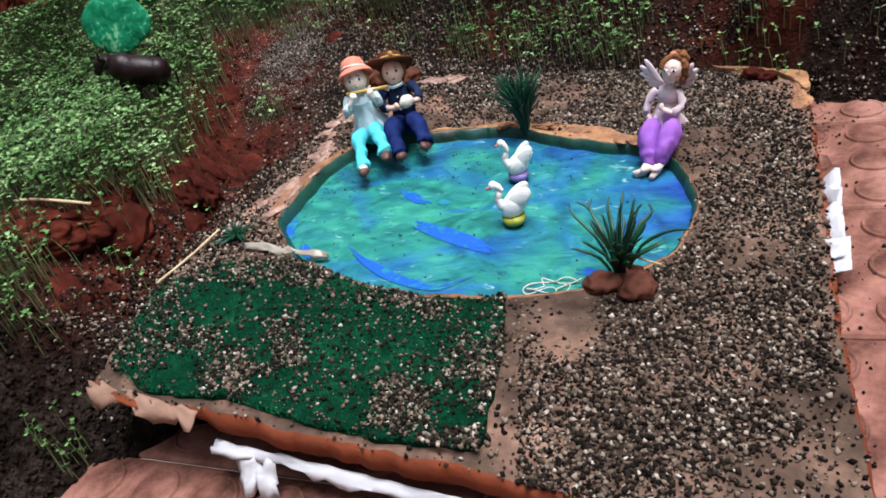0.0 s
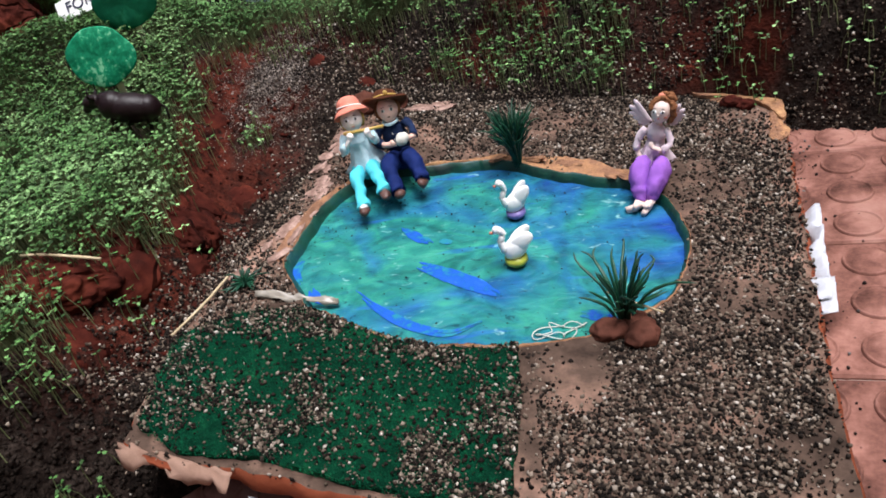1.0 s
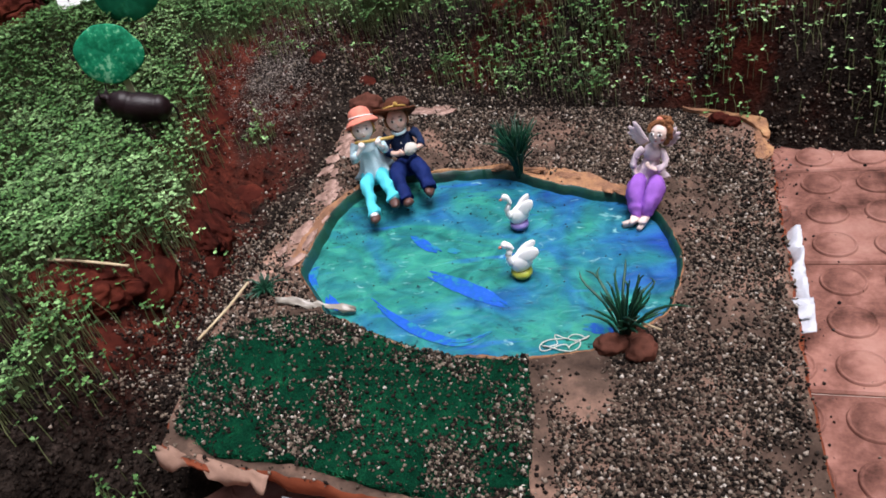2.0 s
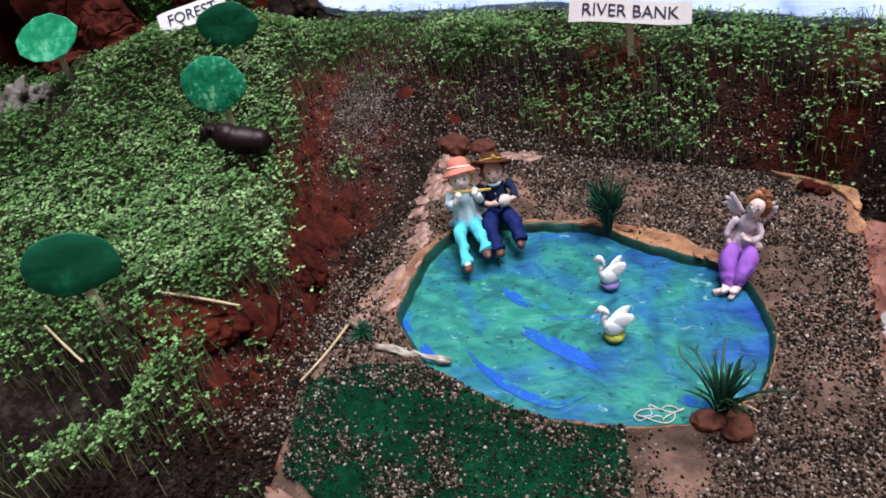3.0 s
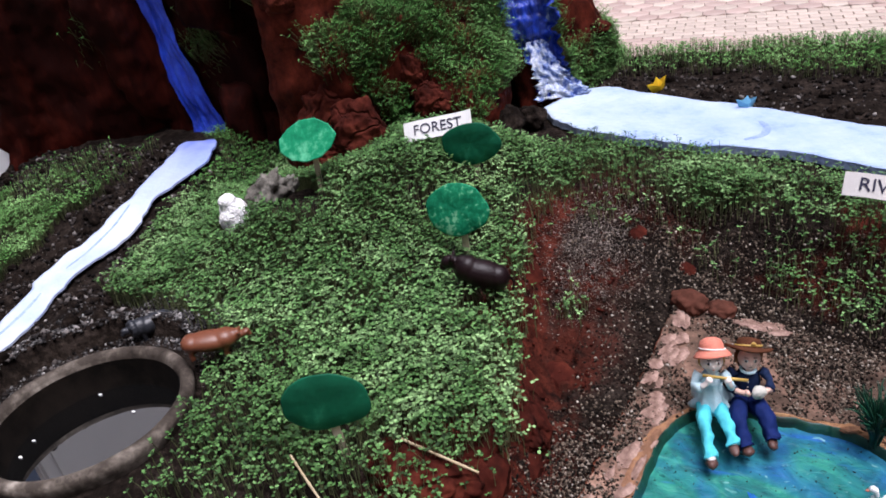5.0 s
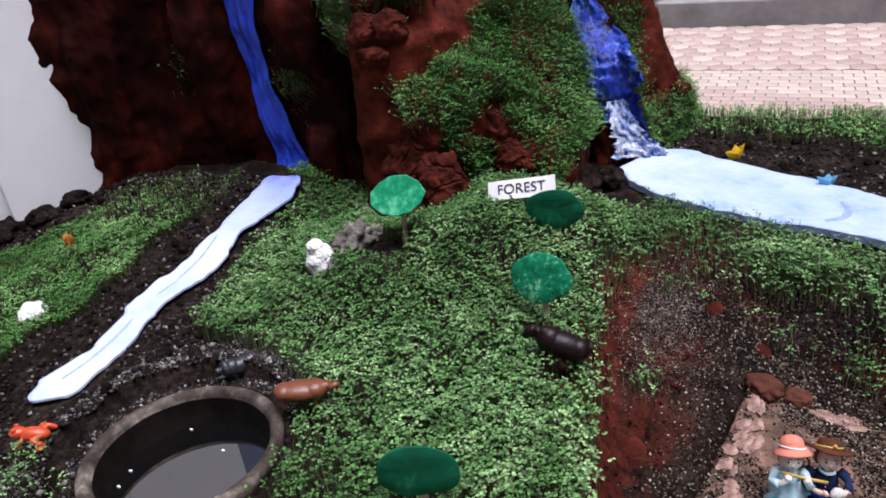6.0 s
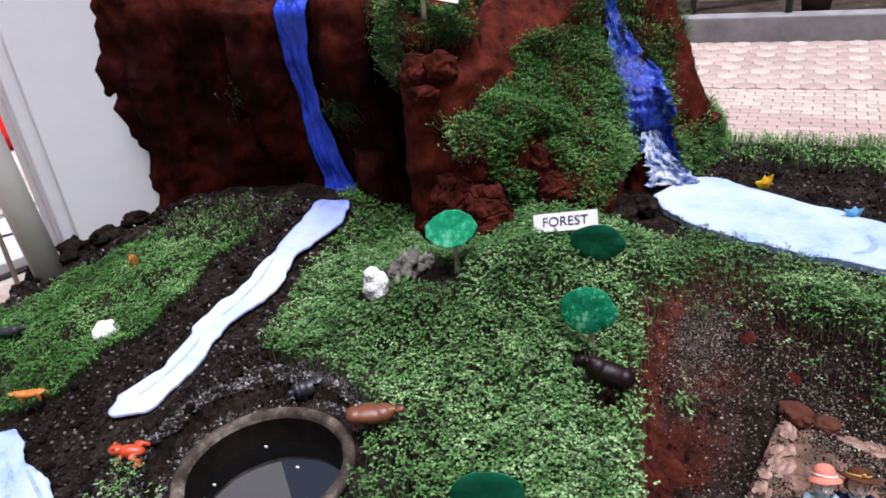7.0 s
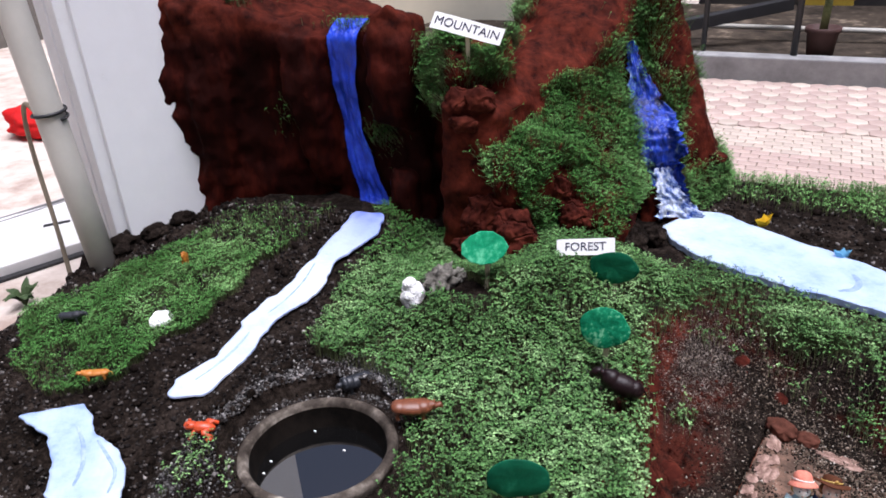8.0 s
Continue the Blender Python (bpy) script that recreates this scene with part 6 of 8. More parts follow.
def beast(x, y, z, yaw, L, h, m, label, horns=False, mane=False, s=(1, 1, 1), tail=True, tilt=0.0, fat=1.0):
    """A four-legged toy animal facing -x in its own frame."""
    bm = bmesh.new()
    ell(bm, (0, 0, h * 0.68), (L * 0.40, L * 0.16 * fat, h * 0.30 * fat), 0, sub=3)
    ell(bm, (-L * 0.22, 0, h * 0.74), (L * 0.2, L * 0.15 * (0.2 + 0.8 * fat), h * 0.31 * (0.2 + 0.8 * fat)), 0, sub=3)
    ell(bm, (L * 0.25, 0, h * 0.68), (L * 0.17, L * 0.145 * (0.2 + 0.8 * fat), h * 0.28 * (0.2 + 0.8 * fat)), 0, sub=3)
    tube_bm([(-L * 0.32, 0, h * 0.78), (-L * 0.45, 0, h * 0.86)], [L * 0.11, L * 0.085], 10, bm, 0)
    g = 1.3 if horns else 1.0
    ell(bm, (-L * 0.5, 0, h * 0.84), (L * 0.105 * g, L * 0.075 * g, h * 0.15 * g), 0, (0, 25 if not horns else -35, 0))
    ell(bm, (-L * 0.57, 0, h * (0.76 if not horns else 0.64)), (L * 0.05 * g, L * 0.05 * g, h * 0.09 * g), 0)
    if horns:
        ell(bm, (-L * 0.27, 0, h * 0.92), (L * 0.16, L * 0.11, h * 0.2), 0, sub=3)
    for q in (-1, 1):
        ell(bm, (-L * 0.44, q * L * 0.085, h * 0.98), (L * 0.02, L * 0.04, h * 0.06), 0, sub=1)
        if horns:
            tube_bm(spline([(-L * 0.46, q * L * 0.05, h * 0.97), (-L * 0.47, q * L * 0.15, h * 1.03), (-L * 0.47, q * L * 0.15, h * 1.2), (-L * 0.46, q * L * 0.09, h * 1.27)], 9), [L * 0.03 * (1 - 0.09 * k) for k in range(9)], 8, bm, 0)
        for lx in (-0.24, 0.26):
            tube_bm([(L * lx, q * L * 0.1, h * 0.55), (L * (lx + 0.02), q * L * 0.1, h * 0.25), (L * lx, q * L * 0.1, 0)], [L * 0.06, L * 0.042, L * 0.045], 8, bm, 0)
    if mane:
        for k in range(14):
            a = 2 * math.pi * k / 14
            ell(bm, (-L * 0.36, math.cos(a) * L * 0.13, h * 0.8 + math.sin(a) * h * 0.27), (L * 0.08, L * 0.07, h * 0.12), 0, sub=1)
    if tail:
        tube_bm(spline([(L * 0.4, 0, h * 0.8), (L * 0.48, 0, h * 0.66), (L * 0.5, 0.0, h * 0.35)], 7), L * 0.02, 6, bm, 0)
    v, t, _ = fused(bm, L * 0.016, 3)
    o = smooth(part("toy_animal", mesh_np("toy_animal", v, t), m))
    o.matrix_world = pose(x, y, z, 0, tilt, yaw)
    return tagged(o, label, "toy animal")


C_BLACK = plain("glossy black plastic", (0.013, 0.005, 0.006), 0.42, 0.6, scale=30, bump=0.25)
C_BLACK.node_tree.nodes["Principled BSDF"].inputs["Specular IOR Level"].default_value = 0.25
C_TAN = plain("brown plastic", (0.2, 0.065, 0.03), 0.4, 0.7, scale=40)
C_GREY = plain("dark grey plastic", (0.03, 0.033, 0.04), 0.4, 0.6)
C_ORANGE = plain("orange plastic", (0.55, 0.2, 0.03), 0.4, 0.7)
C_FROG = plain("orange red plastic", (0.6, 0.075, 0.02), 0.35, 0.7)
beast(-0.622, 1.292, 0.241, 8, 0.132, 0.07, C_BLACK, "glossy black toy buffalo sunk among seedlings", horns=True, tilt=16, fat=1.35)
beast(-1.052, 1.012, 0.258, 210, 0.125, 0.046, C_TAN, "brown plastic toy animal lying in the seedlings", tail=False, tilt=-6, fat=1.3)
beast(-1.255, 1.082, 0.225, 60, 0.10, 0.052, C_GREY, "dark grey toy animal beside the clay bowl", mane=True, fat=1.25)
beast(-2.41, 1.085, field_z(-2.41, 1.085) + 0.02, 205, 0.10, 0.045, C_GREY, "dark grey toy animal on the green field")
beast(-2.235, 1.45, field_z(-2.24, 1.44) + 0.012, 120, 0.055, 0.062, C_ORANGE, "small orange toy animal on the green field", tilt=20)
beast(-2.09, 0.912, field_z(-2.09, 0.912) + 0.035, 32, 0.095, 0.03, C_ORANGE, "flat orange toy animal at the edge of the green field")

# frog
bm = bmesh.new()
ell(bm, (0, 0, 0.02), (0.03, 0.02, 0.016), 0, (0, 12, 0), 3)
ell(bm, (-0.028, 0, 0.03), (0.016, 0.017, 0.012), 0, (0, 8, 0), 3)
for q in (-1, 1):
    ell(bm, (-0.030, q * 0.010, 0.041), (0.005, 0.005, 0.005), 0)
    tube_bm(spline([(0.018, q * 0.014, 0.02), (0.005, q * 0.032, 0.022), (0.028, q * 0.034, 0.008), (0.012, q * 0.042, 0.002)], 9), 0.006, 8, bm, 0)
    tube_bm(spline([(-0.018, q * 0.014, 0.02), (-0.022, q * 0.026, 0.012), (-0.03, q * 0.028, 0.0)], 7), 0.0045, 8, bm, 0)
figure("toy_frog", bm, [C_FROG], pose(-1.465, 0.742, max(0.212, hit(-1.465, 0.742) + 0.004), 0, 0, 28) @ Matrix.Diagonal((1.0, 0.75, 0.85, 1)), "orange red plastic toy frog on dark soil", "toy animal")

# white cotton animals
C_COTTON = plain("white cotton wool", (0.93, 0.93, 0.92), 0.95, 0.96, scale=60, bump=1.0, bscale=160, depth=0.006)


def cotton(x, y, z, r, stretch, seed, label):
    bm = bmesh.new()
    rnd = random.Random(seed)
    ell(bm, (0, 0, 0), (r * stretch[0], r * stretch[1], r * stretch[2]), 0, sub=3)
    for k in range(16):
        a, b = rnd.uniform(0, 6.28), rnd.uniform(-0.9, 1.0)
        p = Vector((math.cos(a) * math.cos(b) * stretch[0], math.sin(a) * math.cos(b) * stretch[1], math.sin(b) * stretch[2])) * r * 0.56
        ell(bm, p, (r * 0.55,) * 3, 0)
    ell(bm, (-r * 0.2, 0, r * stretch[2] * 0.85), (r * 0.6, r * 0.55, r * 0.5), 0)
    v, t, nn = fused(bm, r * 0.07, 5)
    v += nn * np.array([[0.045 * r * noise.fractal(Vector(p) * 110 + Vector((seed, 0, 0)), 1.0, 2.0, 4)] for p in v])
    o = smooth(part("cotton_sheep", mesh_np("cotton_sheep", v, t), C_COTTON))
    o.matrix_world = pose(x, y, z, 0, 0, seed * 30)
    tagged(o, label, "toy animal")


cotton(-1.295, 1.468, 0.302, 0.04, (0.85, 0.85, 1.3), 2, "white cotton wool sheep standing among seedlings")
cotton(-2.105, 1.193, 0.185, 0.034, (1.3, 0.95, 0.75), 3, "white cotton wool sheep lying on the green field")
for x, y, r, k in ((-1.222, 1.525, 0.048, 3), (-1.285, 1.56, 0.034, 4), (-1.31, 1.55, 0.02, 5), (-1.19, 1.56, 0.028, 6)):
    o = smooth(part("stone", cracked_bm(r, k + 20, (0.9, 0.7, 1.1), 0.5, 1.3, 2.2), M_ROCK))
    o.matrix_world = pose(x, y, hit(x, y) + r * 0.75, 20 * k, 10, 50 * k)
    tagged(o, "rough grey brown stone at the edge of the seedlings", "stone", group="grey stones")

# ---- paper boats ----
def boat(x, y, z, yaw, m, label, s=1.0, tilt=0.0):
    bm = bmesh.new()
    V = lambda *p: bm.verts.new(Vector(p) * 0.034 * s)
    a, b, c, d = V(-0.8, 0, 0.75), V(0.8, 0, 0.75), V(-0.5, 0, 0), V(0.5, 0, 0)
    l, r = V(0, -0.42, 0.42), V(0, 0.42, 0.42)
    l2, r2 = V(0, -0.30, 0.02), V(0, 0.30, 0.02)
    for f in ((a, c, l2, l), (l, l2, d, b), (a, r, r2, c), (r, b, d, r2), (c, r2, l2), (d, l2, r2)):
        bm.faces.new(f)
    p, q, t, u = V(-0.5, 0.02, 0.35), V(0.5, 0.02, 0.35), V(0.1, 0.1, 0.95), V(0, -0.1, 0.35)
    for f in ((p, u, t), (u, q, t), (p, t, q)):
        bm.faces.new(f)
    bmesh.ops.recalc_face_normals(bm, faces=bm.faces[:])
    bmesh.ops.solidify(bm, geom=bm.faces[:], thickness=0.0008)
    o = part("paper_boat", bm, m)
    o.matrix_world = pose(x, y, z, 0, tilt, yaw)
    return tagged(o, label, "paper boat", group="paper boats")


C_YEL = plain("yellow paper", (0.72, 0.46, 0.02), 0.8, 0.85)
C_LBLUE = plain("light blue paper", (0.2, 0.5, 0.72), 0.8, 0.85)
boat(-0.385, 2.432, 0.262, 40, C_YEL, "folded yellow paper boat on the far edge of the river", 1.3, -12)
boat(-0.135, 2.262, 0.258, 20, C_LBLUE, "folded light blue paper boat on the river", 1.05)
boat(0.255, 1.955, 0.255, 25, C_LBLUE, "folded light blue paper boat beside a thin pole", 1.0)
pole = part("pole", tube_bm([(0.285, 1.915, 0.2), (0.287, 1.915, 0.345)], 0.003, 8), M_WOOD)
tagged(pole, "thin pale stick standing in the river", "stick")

# ---- small things on the board ----
M_BROWNROCK = mat("brown clay ball", [(0.2, (0.045, 0.018, 0.012)), (0.8, (0.14, 0.052, 0.035))], 40, 0.9, 0.6)
for k, (x, y, z, r, m) in enumerate([(0.152, 0.744, 0.006, 0.018, M_BROWNROCK), (0.187, 0.732, 0.008, 0.019, M_BROWNROCK), (0.18, 0.757, 0.004, 0.017, M_BROWNROCK), (0.437, 1.302, 0.006, 0.018, M_CLAY), (0.458, 1.288, 0.006, 0.015, M_CLAY), (0.478, 1.338, 0.008, 0.012, M_CLAY),
                                     (-0.232, 1.470, 0.012, 0.034, M_BROWNROCK), (-0.178, 1.470, 0.004, 0.028, M_BROWNROCK), (-0.25, 1.485, 0.010, 0.026, M_BROWNROCK)]):
    o = smooth(part("clay_ball" if k < 3 else "clay_chunk", clod_bm(r * 1.08, k + 40, (1.1, 0.95, 0.8), 0.3, 4, 1.4) if k < 3 else cracked_bm(r, k + 40, (1.05, 0.9, 0.7), 0.25, 1.5, 1.4), m))
    o.matrix_world = pose(x, y, board_z(x, y) + z, 0, 0, k * 50)
    tagged(o, "rough brown clay ball on the board" if k < 3 else "broken red brown clay chunk on the board", "clay ball" if k < 3 else "clay chunk", group="clay balls" if k < 3 else "clay chunks")

M_BLADE = mat("dark green plastic grass", [(0.2, (0.002, 0.02, 0.01)), (0.8, (0.008, 0.075, 0.035))], 40, 0.45, 0.0, vary=0.4, island=True)


def tuft(x, y, z, n, L, spread, seed, label, thick=1.0):
    rnd = random.Random(seed)
    bm = bmesh.new()
    for k in range(n):
        a, s, h = rnd.uniform(0, 6.28), spread * rnd.uniform(0.15, 1), L * rnd.uniform(0.55, 1)
        d = Vector((math.cos(a), math.sin(a), 0))
        pts = [d * 0.006 * rnd.random(), d * s * h * 0.35 + UP * h * 0.5, d * s * h * 0.8 + UP * h * (0.85 - 0.2 * s) + Vector((rnd.gauss(0, 1), rnd.gauss(0, 1), 0)) * h * 0.07 * s, d * s * h * 1.05 + UP * h * (1 - 0.3 * s) + Vector((rnd.gauss(0, 1), rnd.gauss(0, 1), 0)) * h * 0.12 * s]
        c = spline(pts, 9)
        tube_bm(c, [t * thick for t in (0.0013, 0.0015, 0.0017, 0.0018, 0.0018, 0.0016, 0.0013, 0.0009, 0.0003)], 4, bm)
    o = part("grass_tuft", bm, M_BLADE)
    o.location = (x, y, z)
    return tagged(o, label, "plastic plant", group="plastic grass tufts")


tuft(0.172, 0.762, board_z(0.172, 0.76) - 0.008, 46, 0.108, 0.72, 1, "spiky dark green plastic grass at the pool edge", 1.1)
tuft(0.062, 1.178, board_z(0.06, 1.178) - 0.006, 110, 0.118, 0.5, 2, "dense upright dark green plastic grass at the pool edge")
tuft(-0.335, 0.90, board_z(-0.335, 0.9), 40, 0.03, 1.4, 3, "small flattened dark green plastic grass on the board")


def stick_thing(name, pts, r, m, label, cat="twig"):
    rr = [r * random.uniform(0.8, 1.15) for _ in range(14)]
    o = part(name, tube_bm(spline(pts, 14), rr, 7), m)
    return tagged(o, label, cat)


M_STRAW = mat("dry straw", [(0.2, (0.36, 0.27, 0.15)), (0.8, (0.6, 0.5, 0.33))], 60, 0.8, 0.2)


def on_board(x, y, dz=0.004):
    return (x, y, board_z(x, y) + dz)


stick_thing("straw", [on_board(-0.41, 0.80, 0.006), on_board(-0.38, 0.855, 0.012), on_board(-0.358, 0.905, 0.018)], 0.002, M_STRAW, "pale dry straw across the board's edge")
stick_thing("straw", [on_board(0.155, 0.79, 0.028), on_board(0.19, 0.76, 0.03), on_board(0.215, 0.742, 0.03)], 0.0014, M_STRAW, "thin straw caught in the plastic grass")
stick_thing("straw", [(-0.625, 0.893, 0.237), (-0.57, 0.875, 0.239), (-0.49, 0.862, 0.224)], 0.0022, M_STRAW, "long dry straw lying on seedlings")
stick_thing("straw", [(-0.763, 0.807, 0.26), (-0.72, 0.775, 0.252), (-0.678, 0.746, 0.24)], 0.002, M_STRAW, "dry straw leaning among seedlings")
c = [on_board(0.094 + 0.024 * math.cos(t) + 0.010 * math.cos(2.7 * t + 1), 0.770 + 0.010 * math.sin(t + 0.4) + 0.005 * math.sin(3.3 * t), -0.010 + 0.002 * math.sin(5 * t)) for t in np.linspace(0, 12.5, 160)]
o = part("string", tube_bm(c, 0.0008, 5), plain("white string", (0.6, 0.62, 0.56), 0.8))
tagged(o, "tangled white string on the pool floor", "string")

# wrapping scraps along the board's edges
def crumple(name, a, b, w, n, m, label, seed, drop=0.02, rough=0.012):
    rnd = random.Random(seed)
    V = []
    for k in range(n):
        t = k / (n - 1)
        p = Vector(a).lerp(Vector(b), t)
        d = (Vector(b) - Vector(a)).cross(UP).normalized()
        ww = w * (0.45 + 0.55 * abs(math.sin(t * 7 + seed))) * rnd.uniform(0.8, 1.2)
        for q in range(5):
            u = q / 4
            V.append(p + d * ww * u + UP * (-drop * u * u + rough * noise.noise(Vector((k * 0.8, q * 0.9, seed * 3.3)))) + (Vector(b) - Vector(a)).normalized() * 0.006 * noise.noise(Vector((k, q, 9 + seed))))
    V = np.array(V)
    ii = np.arange(n * 5).reshape(n, 5)
    q = np.stack([ii[:-1, :-1].ravel(), ii[:-1, 1:].ravel(), ii[1:, 1:].ravel(), ii[1:, :-1].ravel()], 1)
    o = part(name, mesh_np(name, V, q), m)
    mo = o.modifiers.new("thickness", "SOLIDIFY")
    mo.thickness = 0.0012
    return tagged(o, label, "wrapping scrap")


M_FILM = plain("white plastic film", (0.54, 0.55, 0.59), 0.35, 0.85, scale=40)
crumple("plastic_wrap", (0.466, 0.972, 0.028), (0.408, 0.772, 0.032), 0.030, 34, M_FILM, "crumpled white plastic wrapping at the board's edge", 4, 0.024, 0.016)
crumple("plastic_wrap", (0.425, 0.81, 0.032), (0.406, 0.748, 0.03), 0.06, 12, M_FILM, "folded flap of white plastic wrapping on the tiles", 7, 0.022, 0.014)
crumple("plastic_wrap", (0.12, 0.466, 0.010), (-0.26, 0.574, 0.055), -0.012, 30, M_FILM, "torn white plastic wrapping under the board's near edge", 7, 0.008, 0.008)
crumple("plastic_wrap", (-0.19, 0.548, 0.038), (-0.235, 0.561, 0.043), -0.022, 9, M_FILM, "small torn piece of white plastic wrapping", 9, 0.035, 0.02)
crumple("plastic_wrap", (0.53, 1.345, 0.025), (0.525, 1.27, 0.02), 0.02, 8, M_FILM, "torn pale wrapping at the board's corner", 11, 0.015, 0.012)
crumple("torn_paper", (-0.412, 0.628, 0.113), (-0.262, 0.574, 0.096), 0.02, 16, mat("brown paper", [(0.2, (0.14, 0.08, 0.055)), (0.8, (0.32, 0.2, 0.15))], 30, 0.85, 0.4), "torn brown paper at the board's corner", 13, 0.012)

crumple("plastic_scrap", on_board(-0.31, 0.872, 0.016), on_board(-0.195, 0.858, -0.002), 0.010, 14, plain("clear greyish plastic", (0.3, 0.27, 0.22), 0.25), "scrap of pale clear plastic at the pool edge", 21, 0.006, 0.008)

# ---- terracotta button tiles ----
tiles = thing("paving_near", "dusty terracotta paving tiles with raised round buttons", "paving", "structure")


def button_tile():
    bm = box_bm(0.246, 0.246, 0.02, 0.003, 1)
    for px in (-1, 0, 1):
        for py in (-1, 0, 1):
            lathe(bm, [(0.031, 0.0098), (0.030, 0.0128), (0.0288, 0.0140), (0.0272, 0.0132), (0.0262, 0.0108), (0.0248, 0.0126), (0.0, 0.0136)], 22, 0, (px * 0.082, py * 0.082, 0))
    me = bpy.data.meshes.new("button_tile")
    bm.to_mesh(me)
    bm.free()
    me.materials.append(M_TERRA)
    return me


bt = button_tile()
for u in range(-6, 8):
    for v in range(-4, 6):
        p = Matrix.Rotation(radians(-14), 2) @ Vector((u * 0.249, v * 0.249)) + Vector((0.528, 1.028))
        if -1.2 < p.x < 2.2 and -0.6 < p.y < 1.5 and not (p.x < -0.62 and p.y > 0.5):
            o = new("tile", bt)
            o.parent = tiles
            o.matrix_world = pose(p.x, p.y, -0.0105, 0, 0, -14)

# ---- gravel ----
RNG = np.random.default_rng(7)
OCT = np.array([(1, 0, 0), (-1, 0, 0), (0, 1, 0), (0, -1, 0), (0, 0, 1), (0, 0, -1)], float)
OCF = np.array([(0, 2, 4), (2, 1, 4), (1, 3, 4), (3, 0, 4), (2, 0, 5), (1, 2, 5), (3, 1, 5), (0, 3, 5)])


def rotations(n):
    q = RNG.normal(size=(n, 4))
    q /= np.linalg.norm(q, axis=1, keepdims=True)
    w, x, y, z = q.T
    return np.stack([1 - 2 * (y * y + z * z), 2 * (x * y - z * w), 2 * (x * z + y * w), 2 * (x * y + z * w), 1 - 2 * (x * x + z * z), 2 * (y * z - x * w), 2 * (x * z - y * w), 2 * (y * z + x * w), 1 - 2 * (x * x + y * y)], 1).reshape(n, 3, 3)


def grains(name, x, y, z, size, material, label):
    n = len(x)
    v = OCT[None] * (size[:, None] * RNG.uniform(0.6, 1.25, (n, 6)))[:, :, None] * np.array([1, 0.85, 0.7])
    v = np.einsum("nij,nkj->nki", rotations(n), v) + np.stack([x, y, z + size * 0.35], 1)[:, None]
    f = (OCF[None] + 6 * np.arange(n)[:, None, None]).reshape(-1, 3)
    o = part(name, mesh_np(name, v.reshape(-1, 3), f), material)
    return tagged(o, label, "gravel", kind="stuff")


def scatter(n, box, keep):
    x, y = RNG.uniform(box[0], box[1], n), RNG.uniform(box[2], box[3], n)
    k = RNG.random(n) < keep(x, y)
    return x[k], y[k]


def size(n, a=0.0016, b=0.0044):
    return a + (b - a) * RNG.random(n) ** 2.2


def pool_gap(x, y):
    """Distance outside the pool's outline."""
    t, r = np.arctan2(y - PC[1], x - PC[0]), np.hypot(x - PC[0], y - PC[1])
    return r - np.interp(t, ANG, pr, period=2 * np.pi)


def board_keep(x, y):
    g = pool_gap(x, y)
    far = step(1.1, 1.3, y)
    rw = np.interp(np.arctan2(y - PC[1], x - PC[0]), ANG, np.clip(rim_w, 0.002, 1), period=2 * np.pi)
    d = (0.22 * step(0.0, 0.006, g) + 0.78 * step(rw * 0.4, rw * 1.0 + 0.012, g)) * (0.22 + 0.78 * step(-0.13, 0.0, fbm(x, y, 9, 31))) * np.where(inside(FELT, x, y), 0, 1) * inside(BOARD, x, y)
    d = d * np.where((x < -0.2) & (y > 0.8), 0.22 + 0.6 * step(-0.05, 0.08, fbm(x, y, 14, 37)), 1)
    d = d * lerp(1.0, 0.55 + 0.45 * step(-0.2, -0.05, fbm(x * 0.7, y * 1.5, 12, 38)), far * step(-0.25, -0.1, x))
    strip = np.interp(y, [0.38, 1.33], [0.31, 0.53]) - x
    d = d * np.where((x < 0.06) & (y < 0.66), 0.12, 1)
    return d * (0.3 + 0.7 * step(0.01, 0.035, strip)) * np.where((np.abs(x - 0.11) < 0.02) & (y < 0.74) & (y > 0.66), 0.1, 1) * np.where(inside(CORNER, x, y), 0.0, 1)


x, y = scatter(170000, (-0.42, 0.54, 0.38, 1.5), board_keep)
grains("gravel", x, y, board_z(x, y) + 0.008 * fbm(x, y, 18, 70) + 0.001, size(len(x), 0.0013, 0.0047), M_GRAIN, "loose dark and pale gravel strewn over the board")
x, y = scatter(56000, (-0.42, 0.06, 0.5, 0.84), lambda x, y: inside(FELT, x, y) * np.clip(step(-0.04, 0.13, fbm(x, y, 16, 33)) * 0.75 + 0.08, 0, 1) * (0.35 + 0.65 * step(-0.4, -0.1, x)))
grains("gravel", x, y, board_z(x, y) + 0.0085 + 0.008 * fbm(x, y, 18, 70), size(len(x), 0.0012, 0.0042), M_GRAIN, "clusters of gravel lying on the green felt")
# felt pile: short upright fibres
x, y = scatter(26000, (-0.42, 0.06, 0.5, 0.84), lambda x, y: inside(FELT, x, y) * 1.0)
n = len(x)
z = board_z(x, y) + 0.007 + 0.008 * fbm(x, y, 18, 70)
b = np.stack([x, y, z], 1)
tip = b + np.stack([RNG.normal(0, 0.002, n), RNG.normal(0, 0.002, n), RNG.uniform(0.002, 0.0055, n)], 1)
tri3 = np.array([(1, 0, 0), (-0.5, 0.87, 0), (-0.5, -0.87, 0)]) * 0.0006
fv = np.concatenate([b[:, None] + tri3, tip[:, None]], 1).reshape(-1, 3)
ff = (np.array([(0, 1, 3), (1, 2, 3), (2, 0, 3)])[None] + 4 * np.arange(n)[:, None, None]).reshape(-1, 3)
